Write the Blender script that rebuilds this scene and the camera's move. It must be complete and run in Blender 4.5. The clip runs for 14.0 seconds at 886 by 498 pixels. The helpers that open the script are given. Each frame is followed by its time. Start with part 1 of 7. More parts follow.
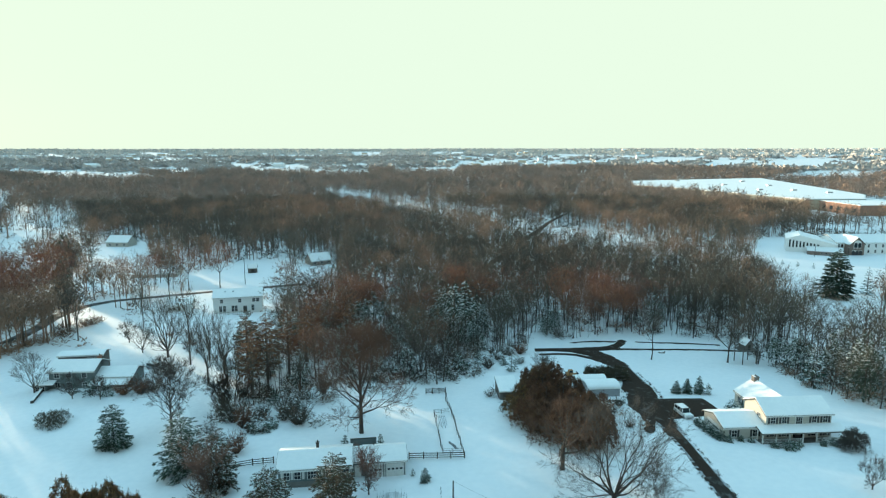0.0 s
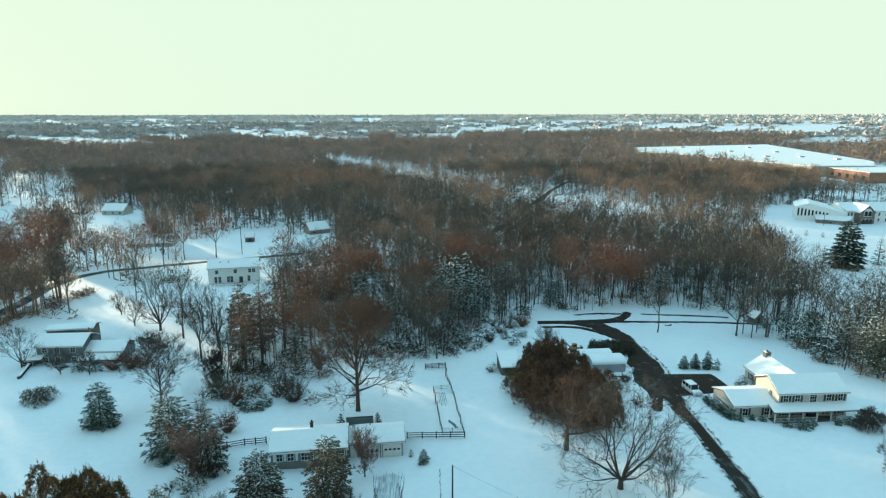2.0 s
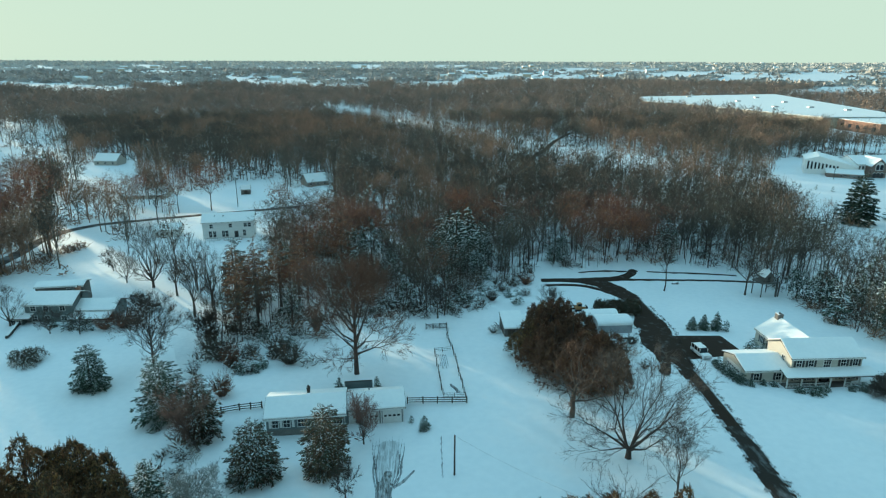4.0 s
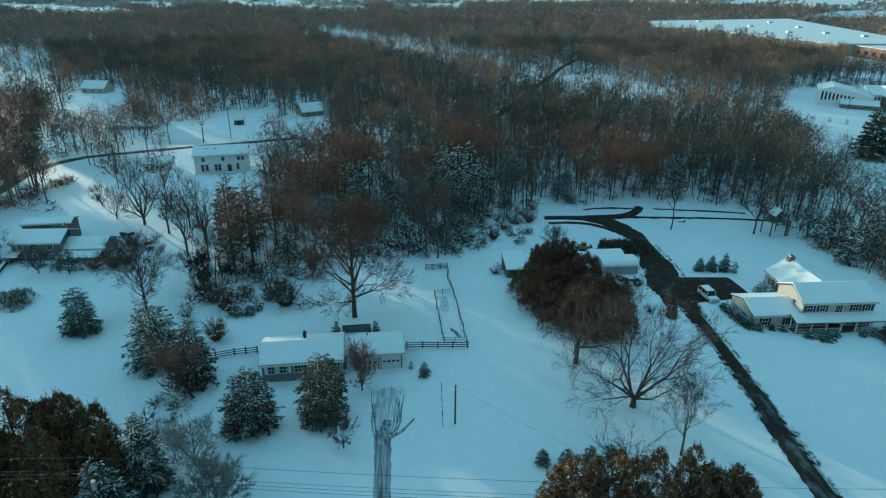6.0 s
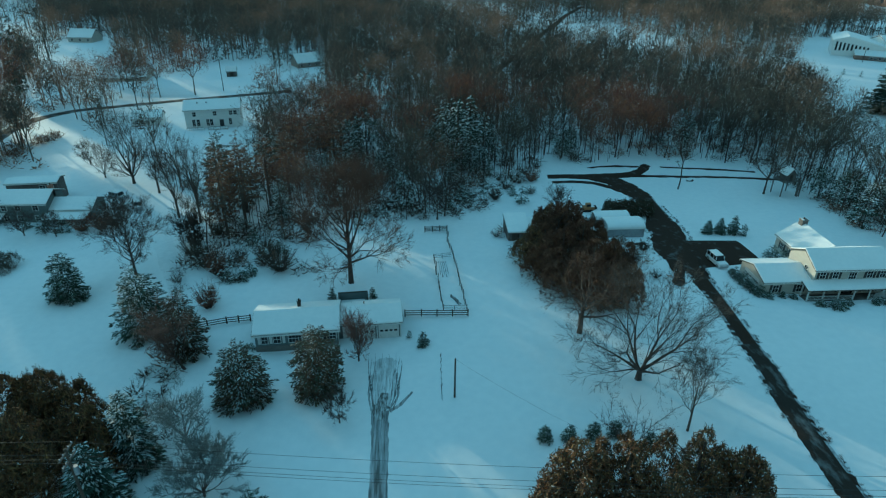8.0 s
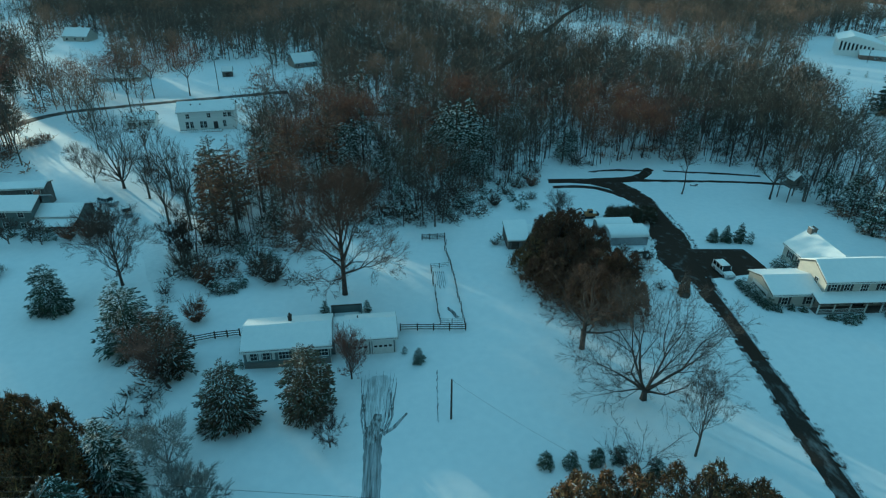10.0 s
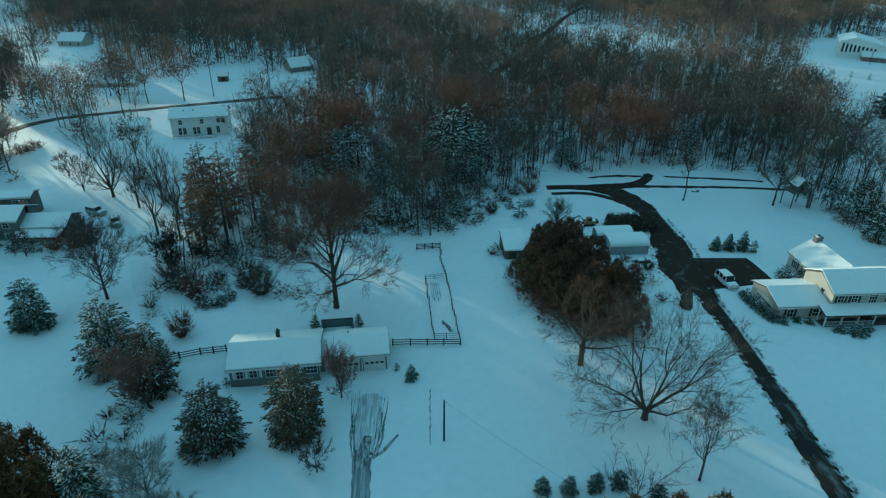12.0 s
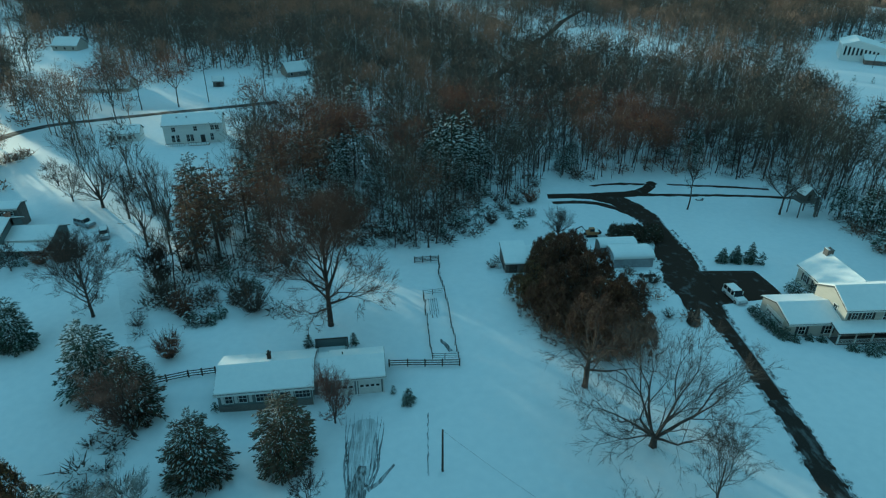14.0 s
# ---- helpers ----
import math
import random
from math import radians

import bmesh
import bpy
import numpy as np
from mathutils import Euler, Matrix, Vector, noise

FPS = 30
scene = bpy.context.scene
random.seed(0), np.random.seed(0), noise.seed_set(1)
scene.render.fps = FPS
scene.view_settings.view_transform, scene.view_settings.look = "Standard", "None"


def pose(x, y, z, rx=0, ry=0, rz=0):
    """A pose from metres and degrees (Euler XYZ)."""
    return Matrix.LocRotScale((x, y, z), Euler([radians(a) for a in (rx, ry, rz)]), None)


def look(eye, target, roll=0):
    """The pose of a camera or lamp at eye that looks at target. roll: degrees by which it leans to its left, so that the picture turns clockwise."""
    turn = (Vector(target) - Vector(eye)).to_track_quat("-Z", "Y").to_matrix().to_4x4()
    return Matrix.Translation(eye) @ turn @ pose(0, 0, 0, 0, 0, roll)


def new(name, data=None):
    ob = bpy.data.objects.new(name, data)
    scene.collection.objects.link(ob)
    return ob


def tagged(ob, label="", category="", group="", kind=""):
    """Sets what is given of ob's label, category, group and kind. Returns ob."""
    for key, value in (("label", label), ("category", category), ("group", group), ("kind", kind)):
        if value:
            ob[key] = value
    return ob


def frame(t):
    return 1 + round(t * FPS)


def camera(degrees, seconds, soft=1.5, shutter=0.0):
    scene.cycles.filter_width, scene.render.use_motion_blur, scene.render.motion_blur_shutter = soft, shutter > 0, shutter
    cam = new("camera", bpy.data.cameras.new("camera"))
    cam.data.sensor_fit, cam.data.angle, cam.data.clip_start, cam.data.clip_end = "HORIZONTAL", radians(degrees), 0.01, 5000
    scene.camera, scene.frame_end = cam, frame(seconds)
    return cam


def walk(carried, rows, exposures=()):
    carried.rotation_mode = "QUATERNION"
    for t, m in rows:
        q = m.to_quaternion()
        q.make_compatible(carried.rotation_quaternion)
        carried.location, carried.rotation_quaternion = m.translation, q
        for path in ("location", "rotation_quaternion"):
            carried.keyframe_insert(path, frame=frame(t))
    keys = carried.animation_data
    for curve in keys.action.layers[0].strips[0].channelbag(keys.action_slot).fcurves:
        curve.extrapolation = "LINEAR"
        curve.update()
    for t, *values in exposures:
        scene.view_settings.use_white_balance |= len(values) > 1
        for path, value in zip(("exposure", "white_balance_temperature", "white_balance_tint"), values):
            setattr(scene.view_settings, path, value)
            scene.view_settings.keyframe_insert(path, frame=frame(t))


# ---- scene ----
cam = camera(71.9, 14.0, soft=1.2)
METRES, EYE, TILT, LEAN, TURN = 35.2, 54.0, -0.6, 1.25, -3.8
ROWS = [
    (0.0, 0.0, 0.0, 0.0, 0.18, -8.79, -1.19),
    (0.5, 0.004, 0.0412, -0.0035, 0.22, -8.82, -1.18),
    (1.0, 0.0087, 0.0837, -0.0052, 0.28, -9.49, -1.17),
    (1.5, 0.0115, 0.131, -0.0081, 0.32, -10.71, -1.16),
    (2.0, 0.0119, 0.1779, -0.0061, 0.35, -11.87, -1.16),
    (2.5, 0.0091, 0.2235, -0.0041, 0.35, -12.96, -1.2),
    (3.0, 0.0051, 0.2673, -0.0048, 0.35, -14.02, -1.27),
    (5.5, -0.0075, 0.4701, 0.0016, 0.44, -21.3, -1.56),
    (6.0, -0.0072, 0.5076, 0.0018, 0.42, -23.08, -1.58),
    (6.5, -0.0078, 0.5427, 0.0013, 0.43, -24.88, -1.6),
    (7.0, -0.0075, 0.5767, 0.0015, 0.45, -26.62, -1.62),
    (9.5, 0.0015, 0.7432, 0.0106, 0.48, -27.81, -1.7),
    (10.0, 0.0074, 0.7697, 0.0103, 0.49, -27.75, -1.69),
    (10.5, 0.0145, 0.7949, 0.0092, 0.48, -27.68, -1.63),
    (11.0, 0.0218, 0.8193, 0.0077, 0.47, -27.62, -1.61),
    (11.5, 0.0301, 0.8431, 0.0064, 0.47, -27.56, -1.55),
    (12.0, 0.0383, 0.8697, 0.0077, 0.47, -27.54, -1.47),
    (12.5, 0.0454, 0.9005, 0.0096, 0.46, -27.5, -1.4),
    (13.0, 0.047, 0.9294, 0.0115, 0.42, -27.47, -1.37),
    (13.5, 0.0456, 0.959, 0.0139, 0.38, -27.42, -1.37),
    (14.0, 0.041, 0.9906, 0.0142, 0.34, -27.36, -1.39),
]
SUN = Vector((-0.665, 0.747, 0.0)).normalized()
SUN_UP = radians(6.1)
HORIZON, ZENITH = (0.85, 0.925, 0.74, 1), (0.49, 0.87, 1.10, 1)
walk(cam, [(t, pose(0, 0, EYE, TILT, LEAN, TURN) @ pose(METRES * x, METRES * y, METRES * z, 90 + pitch, roll, yaw)) for t, x, y, z, yaw, pitch, roll in ROWS],
     exposures=[(0.0, 0.1, 6120, 1), (3.0, -0.04, 6000, -3), (5.5, -0.62, 5210, -12), (7.0, -0.87, 4950, -17), (9.5, -0.92, 4890, -19), (14.0, -0.99, 4890, -20)])

# ---- world and sun ----
world = bpy.data.worlds.new("world")
scene.world = world
world.use_nodes = True
wn = world.node_tree.nodes
wl = world.node_tree.links
sky = wn.new("ShaderNodeTexSky")
sky.sky_type, sky.sun_disc = "NISHITA", False
sky.sun_elevation, sky.sun_rotation = SUN_UP, math.atan2(SUN.x, SUN.y)
sky.altitude, sky.air_density, sky.dust_density, sky.ozone_density = 50, 1.0, 1.5, 1.0
# thin high haze: pale at the horizon, bluer overhead, laid over the clear sky
way = wn.new("ShaderNodeTexCoord")
split = wn.new("ShaderNodeSeparateXYZ")
ramp = wn.new("ShaderNodeValToRGB")
wl.new(way.outputs["Generated"], split.inputs[0])
wl.new(split.outputs["Z"], ramp.inputs[0])
ramp.color_ramp.elements[0].position, ramp.color_ramp.elements[0].color = 0.0, HORIZON
ramp.color_ramp.elements[1].position, ramp.color_ramp.elements[1].color = 0.6, ZENITH
ramp.color_ramp.elements.new(0.22).color = HORIZON
toward = wn.new("ShaderNodeVectorMath")
toward.operation, toward.inputs[1].default_value = "DOT_PRODUCT", SUN
wl.new(way.outputs["Generated"], toward.inputs[0])
fade = wn.new("ShaderNodeMapRange")
fade.interpolation_type = "SMOOTHSTEP"
fade.inputs[1].default_value, fade.inputs[2].default_value, fade.inputs[3].default_value, fade.inputs[4].default_value = -0.9, 0.1, 0.45, 1.0
wl.new(toward.outputs["Value"], fade.inputs[0])
veil = wn.new("ShaderNodeBackground")
wl.new(fade.outputs[0], veil.inputs[1])
wl.new(ramp.outputs[0], veil.inputs[0])
wl.new(sky.outputs[0], wn["Background"].inputs[0])
wn["Background"].inputs[1].default_value = 0.05
both = wn.new("ShaderNodeMixShader")
both.inputs[0].default_value = 0.975
wl.new(wn["Background"].outputs[0], both.inputs[1])
wl.new(veil.outputs[0], both.inputs[2])
wl.new(both.outputs[0], wn["World Output"].inputs["Surface"])
lamp = bpy.data.lights.new("sun", "SUN")
lamp.energy, lamp.angle, lamp.color = 9.5, radians(0.6), (1.0, 0.75, 0.5)
sun_dir = Vector((SUN.x * math.cos(SUN_UP), SUN.y * math.cos(SUN_UP), math.sin(SUN_UP)))
new("sun", lamp).matrix_world = look((0, 0, 300), Vector((0, 0, 300)) - sun_dir)


# ---- materials ----
def nodes_of(name):
    m = bpy.data.materials.new(name)
    m.use_nodes = True
    return m, m.node_tree.nodes, m.node_tree.links


def surface(name, dark, light, scale=2.0, coarse=0.25, rough=0.8, bump=0.2, metal=0.0, vary="", amount=0.3, stretch=(1, 1, 1), alt=None, few=(0.25, 0.75)):
    """Two scales of noise between two colours, fine relief, and a change of tone from piece to piece."""
    m, n, l = nodes_of(name)
    b = n["Principled BSDF"]
    b.inputs["Roughness"].default_value, b.inputs["Metallic"].default_value = rough, metal
    where = n.new("ShaderNodeNewGeometry")
    scaled = n.new("ShaderNodeVectorMath")
    scaled.operation, scaled.inputs[1].default_value = "MULTIPLY", stretch
    l.new(where.outputs["Position"], scaled.inputs[0])
    fine, broad = n.new("ShaderNodeTexNoise"), n.new("ShaderNodeTexNoise")
    fine.inputs["Scale"].default_value, fine.inputs["Detail"].default_value = scale, 6
    broad.inputs["Scale"].default_value, broad.inputs["Detail"].default_value = coarse, 3
    for tex in (fine, broad):
        l.new(scaled.outputs[0], tex.inputs["Vector"])
    add = n.new("ShaderNodeMath")
    add.operation = "ADD"
    l.new(fine.outputs["Fac"], add.inputs[0])
    l.new(broad.outputs["Fac"], add.inputs[1])
    span = n.new("ShaderNodeMapRange")
    span.inputs[1].default_value, span.inputs[2].default_value = 0.7, 1.3
    l.new(add.outputs[0], span.inputs[0])
    mix = n.new("ShaderNodeMix")
    mix.data_type = "RGBA"
    mix.inputs[6].default_value, mix.inputs[7].default_value = (*dark, 1), (*light, 1)
    l.new(span.outputs[0], mix.inputs[0])
    out = mix.outputs[2]
    if vary:
        if vary == "object":
            src = n.new("ShaderNodeObjectInfo").outputs["Random"]
        elif vary == "island":
            src = where.outputs["Random Per Island"]
        else:
            at = n.new("ShaderNodeAttribute")
            at.attribute_name = vary
            src = at.outputs["Fac"]
        if alt:
            pick = n.new("ShaderNodeMapRange")
            pick.inputs[1].default_value, pick.inputs[2].default_value = few
            times = n.new("ShaderNodeMath")
            times.operation, times.inputs[1].default_value = "MULTIPLY", 7.31
            part_of = n.new("ShaderNodeMath")
            part_of.operation = "FRACT"
            if vary == "tone":
                pick.inputs[1].default_value, pick.inputs[2].default_value = 0.5, 0.78
                l.new(src, pick.inputs[0])
            else:
                l.new(src, times.inputs[0])
                l.new(times.outputs[0], part_of.inputs[0])
                l.new(part_of.outputs[0], pick.inputs[0])
            kind = n.new("ShaderNodeMix")
            kind.data_type = "RGBA"
            kind.inputs[7].default_value = (*alt, 1)
            l.new(pick.outputs[0], kind.inputs[0])
            l.new(out, kind.inputs[6])
            out = kind.outputs[2]
        tone = n.new("ShaderNodeMapRange")
        tone.inputs[3].default_value, tone.inputs[4].default_value = 1 - amount, 1 + amount
        l.new(src, tone.inputs[0])
        hsv = n.new("ShaderNodeHueSaturation")
        l.new(tone.outputs[0], hsv.inputs["Value"])
        l.new(out, hsv.inputs["Color"])
        hue = n.new("ShaderNodeMapRange")
        hue.inputs[3].default_value, hue.inputs[4].default_value = 0.5 - 0.05 * amount, 0.5 + 0.07 * amount
        l.new(src, hue.inputs[0])
        l.new(hue.outputs[0], hsv.inputs["Hue"])
        out = hsv.outputs[0]
    l.new(out, b.inputs["Base Color"])
    if bump:
        bp = n.new("ShaderNodeBump")
        bp.inputs["Strength"].default_value, bp.inputs["Distance"].default_value = bump, 0.1
        l.new(fine.outputs["Fac"], bp.inputs["Height"])
        l.new(bp.outputs[0], b.inputs["Normal"])
    return m


def patchy(name, under, over, scale, low, high, stretch=(1, 1, 1), rough=0.7):
    """One material showing through another in irregular patches."""
    m, n, l = nodes_of(name)
    b = n["Principled BSDF"]
    where = n.new("ShaderNodeNewGeometry")
    scaled = n.new("ShaderNodeVectorMath")
    scaled.operation, scaled.inputs[1].default_value = "MULTIPLY", stretch
    l.new(where.outputs["Position"], scaled.inputs[0])
    tex, grit = n.new("ShaderNodeTexNoise"), n.new("ShaderNodeTexNoise")
    tex.inputs["Scale"].default_value, tex.inputs["Detail"].default_value, tex.inputs["Roughness"].default_value = scale, 8, 0.65
    grit.inputs["Scale"].default_value, grit.inputs["Detail"].default_value = 6.0, 6
    l.new(scaled.outputs[0], tex.inputs["Vector"])
    l.new(where.outputs["Position"], grit.inputs["Vector"])
    span = n.new("ShaderNodeMapRange")
    span.inputs[1].default_value, span.inputs[2].default_value = low, high
    l.new(tex.outputs["Fac"], span.inputs[0])
    shade = n.new("ShaderNodeMix")
    shade.data_type = "RGBA"
    shade.inputs[6].default_value, shade.inputs[7].default_value = (*[c * 0.6 for c in under], 1), (*[c * 1.4 for c in under], 1)
    l.new(grit.outputs["Fac"], shade.inputs[0])
    mix = n.new("ShaderNodeMix")
    mix.data_type = "RGBA"
    mix.inputs[7].default_value = (*over, 1)
    l.new(shade.outputs[2], mix.inputs[6])
    l.new(span.outputs[0], mix.inputs[0])
    l.new(mix.outputs[2], b.inputs["Base Color"])
    b.inputs["Roughness"].default_value, b.inputs["Specular IOR Level"].default_value = rough, 0.06
    bp = n.new("ShaderNodeBump")
    bp.inputs["Strength"].default_value, bp.inputs["Distance"].default_value = 0.5, 0.1
    l.new(tex.outputs["Fac"], bp.inputs["Height"])
    l.new(bp.outputs[0], b.inputs["Normal"])
    return m


SNOW = surface("snow", (0.78, 0.80, 0.82), (0.86, 0.87, 0.88), 0.8, 0.05, 0.65, 0.25)
ROOF_SNOW = surface("roof_snow", (0.85, 0.86, 0.86), (0.92, 0.92, 0.91), 1.5, 0.3, 0.6, 0.2)
BOUGH_SNOW = surface("bough_snow", (0.74, 0.78, 0.80), (0.87, 0.88, 0.88), 3.0, 0.6, 0.6, 0.3)
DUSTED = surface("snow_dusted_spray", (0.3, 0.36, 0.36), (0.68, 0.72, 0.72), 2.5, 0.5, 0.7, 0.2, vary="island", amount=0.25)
ASPHALT = patchy("asphalt", (0.042, 0.03, 0.023), (0.24, 0.245, 0.25), 0.45, 0.56, 0.9, (1.2, 0.8, 1), 0.85)
LADEN = surface("snow_laden_spray", (0.52, 0.6, 0.62), (0.82, 0.86, 0.87), 2.5, 0.5, 0.7, 0.2, vary="island", amount=0.2)
ROAD_WET = patchy("salted_road", (0.055, 0.05, 0.046), (0.42, 0.43, 0.44), 0.5, 0.45, 0.85, (0.5, 0.5, 1), 0.8)
WORN = patchy("streaked_slush", (0.04, 0.034, 0.029), (0.28, 0.295, 0.3), 0.5, 0.5, 0.86, (1.5, 0.6, 1), 0.8)
SLUSH = patchy("slush", (0.2, 0.205, 0.21), (0.7, 0.72, 0.75), 2.0, 0.38, 0.66, (1, 1, 1), 0.8)
PACKED = patchy("packed_snow", (0.12, 0.13, 0.13), (0.6, 0.62, 0.65), 0.7, 0.38, 0.72, (4.2, 0.25, 1), 0.6)
SCUFFED = patchy("scuffed_snow", (0.3, 0.32, 0.32), (0.78, 0.8, 0.82), 0.9, 0.3, 0.62, (4.0, 0.25, 1), 0.65)
WORN_PATCH = patchy("trampled_slush", (0.1, 0.1, 0.095), (0.6, 0.63, 0.65), 1.3, 0.42, 0.68, (2.5, 0.5, 1), 0.7)
TRACK = patchy("wheel_track", (0.13, 0.135, 0.135), (0.7, 0.72, 0.75), 1.2, 0.42, 0.7, (2.0, 0.3, 1), 0.6)
BARK = surface("bark", (0.045, 0.035, 0.03), (0.12, 0.095, 0.08), 6.0, 0.4, 0.9, 0.6, vary="object")
TWIG = surface("grey_twig", (0.064, 0.06, 0.048), (0.142, 0.124, 0.098), 1.0, 0.1, 0.9, 0.0, vary="object", amount=0.3)
FROST_TWIG = surface("frost_covered_twig", (0.13, 0.145, 0.14), (0.3, 0.33, 0.33), 1.0, 0.3, 0.9, 0.0, vary="object", amount=0.2)
OAK_TWIG = surface("oak_twig", (0.08, 0.05, 0.036), (0.17, 0.098, 0.066), 1.0, 0.1, 0.9, 0.0, vary="object", amount=0.2)
RED_TWIG = surface("red_brown_twig", (0.13, 0.08, 0.068), (0.25, 0.142, 0.112), 1.0, 0.1, 0.9, 0.0, vary="object", amount=0.3)
YARD_TWIG = surface("yard_twig", (0.05, 0.043, 0.038), (0.115, 0.092, 0.078), 1.0, 0.1, 0.9, 0.0, vary="object", amount=0.25)
WOOD_TWIG = surface("wood_twig", (0.074, 0.068, 0.054), (0.162, 0.138, 0.11), 1.0, 0.03, 0.9, 0.0, vary="tone", amount=0.3, alt=(0.255, 0.145, 0.11))
# next three twig colours are paled with distance to stand in for haze
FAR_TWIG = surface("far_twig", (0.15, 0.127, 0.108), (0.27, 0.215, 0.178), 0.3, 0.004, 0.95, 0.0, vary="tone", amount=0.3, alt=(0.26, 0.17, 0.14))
HORIZON_HAZE_TWIG = surface("horizon_haze_twig", (0.46, 0.45, 0.43), (0.58, 0.56, 0.53), 0.05, 0.003, 0.95, 0.0, vary="tone", amount=0.2)
HAZE_TWIG = surface("haze_paled_twig", (0.3, 0.285, 0.275), (0.42, 0.39, 0.365), 0.05, 0.003, 0.95, 0.0, vary="tone", amount=0.3)
NEEDLE = surface("needle", (0.022, 0.044, 0.032), (0.06, 0.094, 0.06), 1.2, 0.15, 0.8, 0.0, vary="island", amount=0.35)
BRONZE = surface("bronze_leaf", (0.034, 0.036, 0.022), (0.11, 0.08, 0.04), 1.0, 0.12, 0.8, 0.0, vary="island", amount=0.4, alt=(0.3, 0.13, 0.055), few=(0.35, 0.9))
OLIVE = surface("olive_needle", (0.022, 0.028, 0.018), (0.085, 0.066, 0.034), 1.0, 0.12, 0.8, 0.0, vary="island", amount=0.4, alt=(0.25, 0.125, 0.052), few=(0.2, 0.85))
BROWNED = surface("browned_needle", (0.026, 0.043, 0.028), (0.07, 0.084, 0.05), 1.2, 0.15, 0.8, 0.0, vary="island", amount=0.3, alt=(0.1, 0.058, 0.035))
WITHERED = surface("withered_leaf", (0.19, 0.075, 0.048), (0.36, 0.15, 0.09), 1.0, 0.12, 0.85, 0.0, vary="island", amount=0.4)
RUST_PINE = surface("rust_needle", (0.09, 0.047, 0.03), (0.25, 0.11, 0.06), 1.0, 0.12, 0.85, 0.0, vary="island", amount=0.4)
RUSSET = surface("russet_leaf", (0.062, 0.034, 0.022), (0.17, 0.08, 0.045), 1.0, 0.12, 0.85, 0.0, vary="island", amount=0.4)
CHAPEL_WHITE = surface("bright_white_siding", (0.8, 0.8, 0.78), (0.86, 0.86, 0.85), 3.0, 0.4, 0.55, 0.1, stretch=(0.3, 0.3, 6))
WHITE_PAINT = surface("white_siding", (0.68, 0.68, 0.66), (0.78, 0.78, 0.76), 3.0, 0.4, 0.55, 0.1, stretch=(0.3, 0.3, 6))
CREAM = surface("cream_siding", (0.42, 0.4, 0.35), (0.51, 0.485, 0.43), 3.0, 0.4, 0.6, 0.12, stretch=(0.3, 0.3, 6))
GREY_PAINT = surface("grey_green_siding", (0.11, 0.14, 0.14), (0.17, 0.2, 0.2), 3.0, 0.4, 0.65, 0.15, stretch=(0.3, 0.3, 6))
TAUPE = surface("taupe_siding", (0.2, 0.18, 0.16), (0.3, 0.27, 0.24), 3.0, 0.4, 0.7, 0.15, stretch=(0.3, 0.3, 6))
TRIM = surface("white_trim", (0.62, 0.62, 0.6), (0.74, 0.74, 0.72), 4.0, 0.5, 0.5, 0.05)
STONE = surface("stone_veneer", (0.13, 0.125, 0.115), (0.22, 0.21, 0.19), 3.5, 0.5, 0.85, 0.5, stretch=(1, 1, 2.2))
SHUTTER = surface("shutter", (0.02, 0.022, 0.025), (0.04, 0.042, 0.045), 6.0, 0.6, 0.5, 0.1)
SHINGLE = surface("shingle", (0.05, 0.048, 0.045), (0.11, 0.1, 0.095), 5.0, 0.5, 0.9, 0.4)
BRICK = surface("brick", (0.24, 0.13, 0.095), (0.36, 0.2, 0.14), 5.0, 0.4, 0.85, 0.4)
CHURCH_BRICK = surface("brown_brick", (0.15, 0.11, 0.095), (0.25, 0.19, 0.16), 5.0, 0.4, 0.85, 0.4)
TAN_WALL = surface("tan_wall", (0.46, 0.38, 0.28), (0.58, 0.48, 0.36), 1.0, 0.08, 0.8, 0.2)
WEATHERED = surface("weathered_wood", (0.08, 0.075, 0.07), (0.2, 0.185, 0.17), 5.0, 0.5, 0.9, 0.4, stretch=(1, 1, 0.3))
DARK_WOOD = surface("dark_wood", (0.035, 0.03, 0.026), (0.09, 0.075, 0.06), 5.0, 0.5, 0.9, 0.4)
METAL = surface("dull_metal", (0.3, 0.3, 0.31), (0.42, 0.42, 0.43), 3.0, 0.4, 0.4, 0.05, 0.8)
RUBBER = surface("rubber", (0.015, 0.015, 0.015), (0.03, 0.03, 0.03), 8.0, 1.0, 0.9, 0.1)
CAR_WHITE = surface("white_car_paint", (0.66, 0.67, 0.68), (0.74, 0.75, 0.76), 0.8, 0.2, 0.25, 0.0)
CAR_BLUE = surface("silver_car_paint", (0.3, 0.32, 0.34), (0.4, 0.42, 0.44), 0.8, 0.2, 0.25, 0.0)
WIRE = surface("wire", (0.02, 0.02, 0.02), (0.04, 0.04, 0.04), 2.0, 0.5, 0.7, 0.0)
GLASS, gn, _ = nodes_of("window_glass")
gb = gn["Principled BSDF"]
gb.inputs["Base Color"].default_value = (0.015, 0.02, 0.024, 1)
gb.inputs["Roughness"].default_value = 0.06


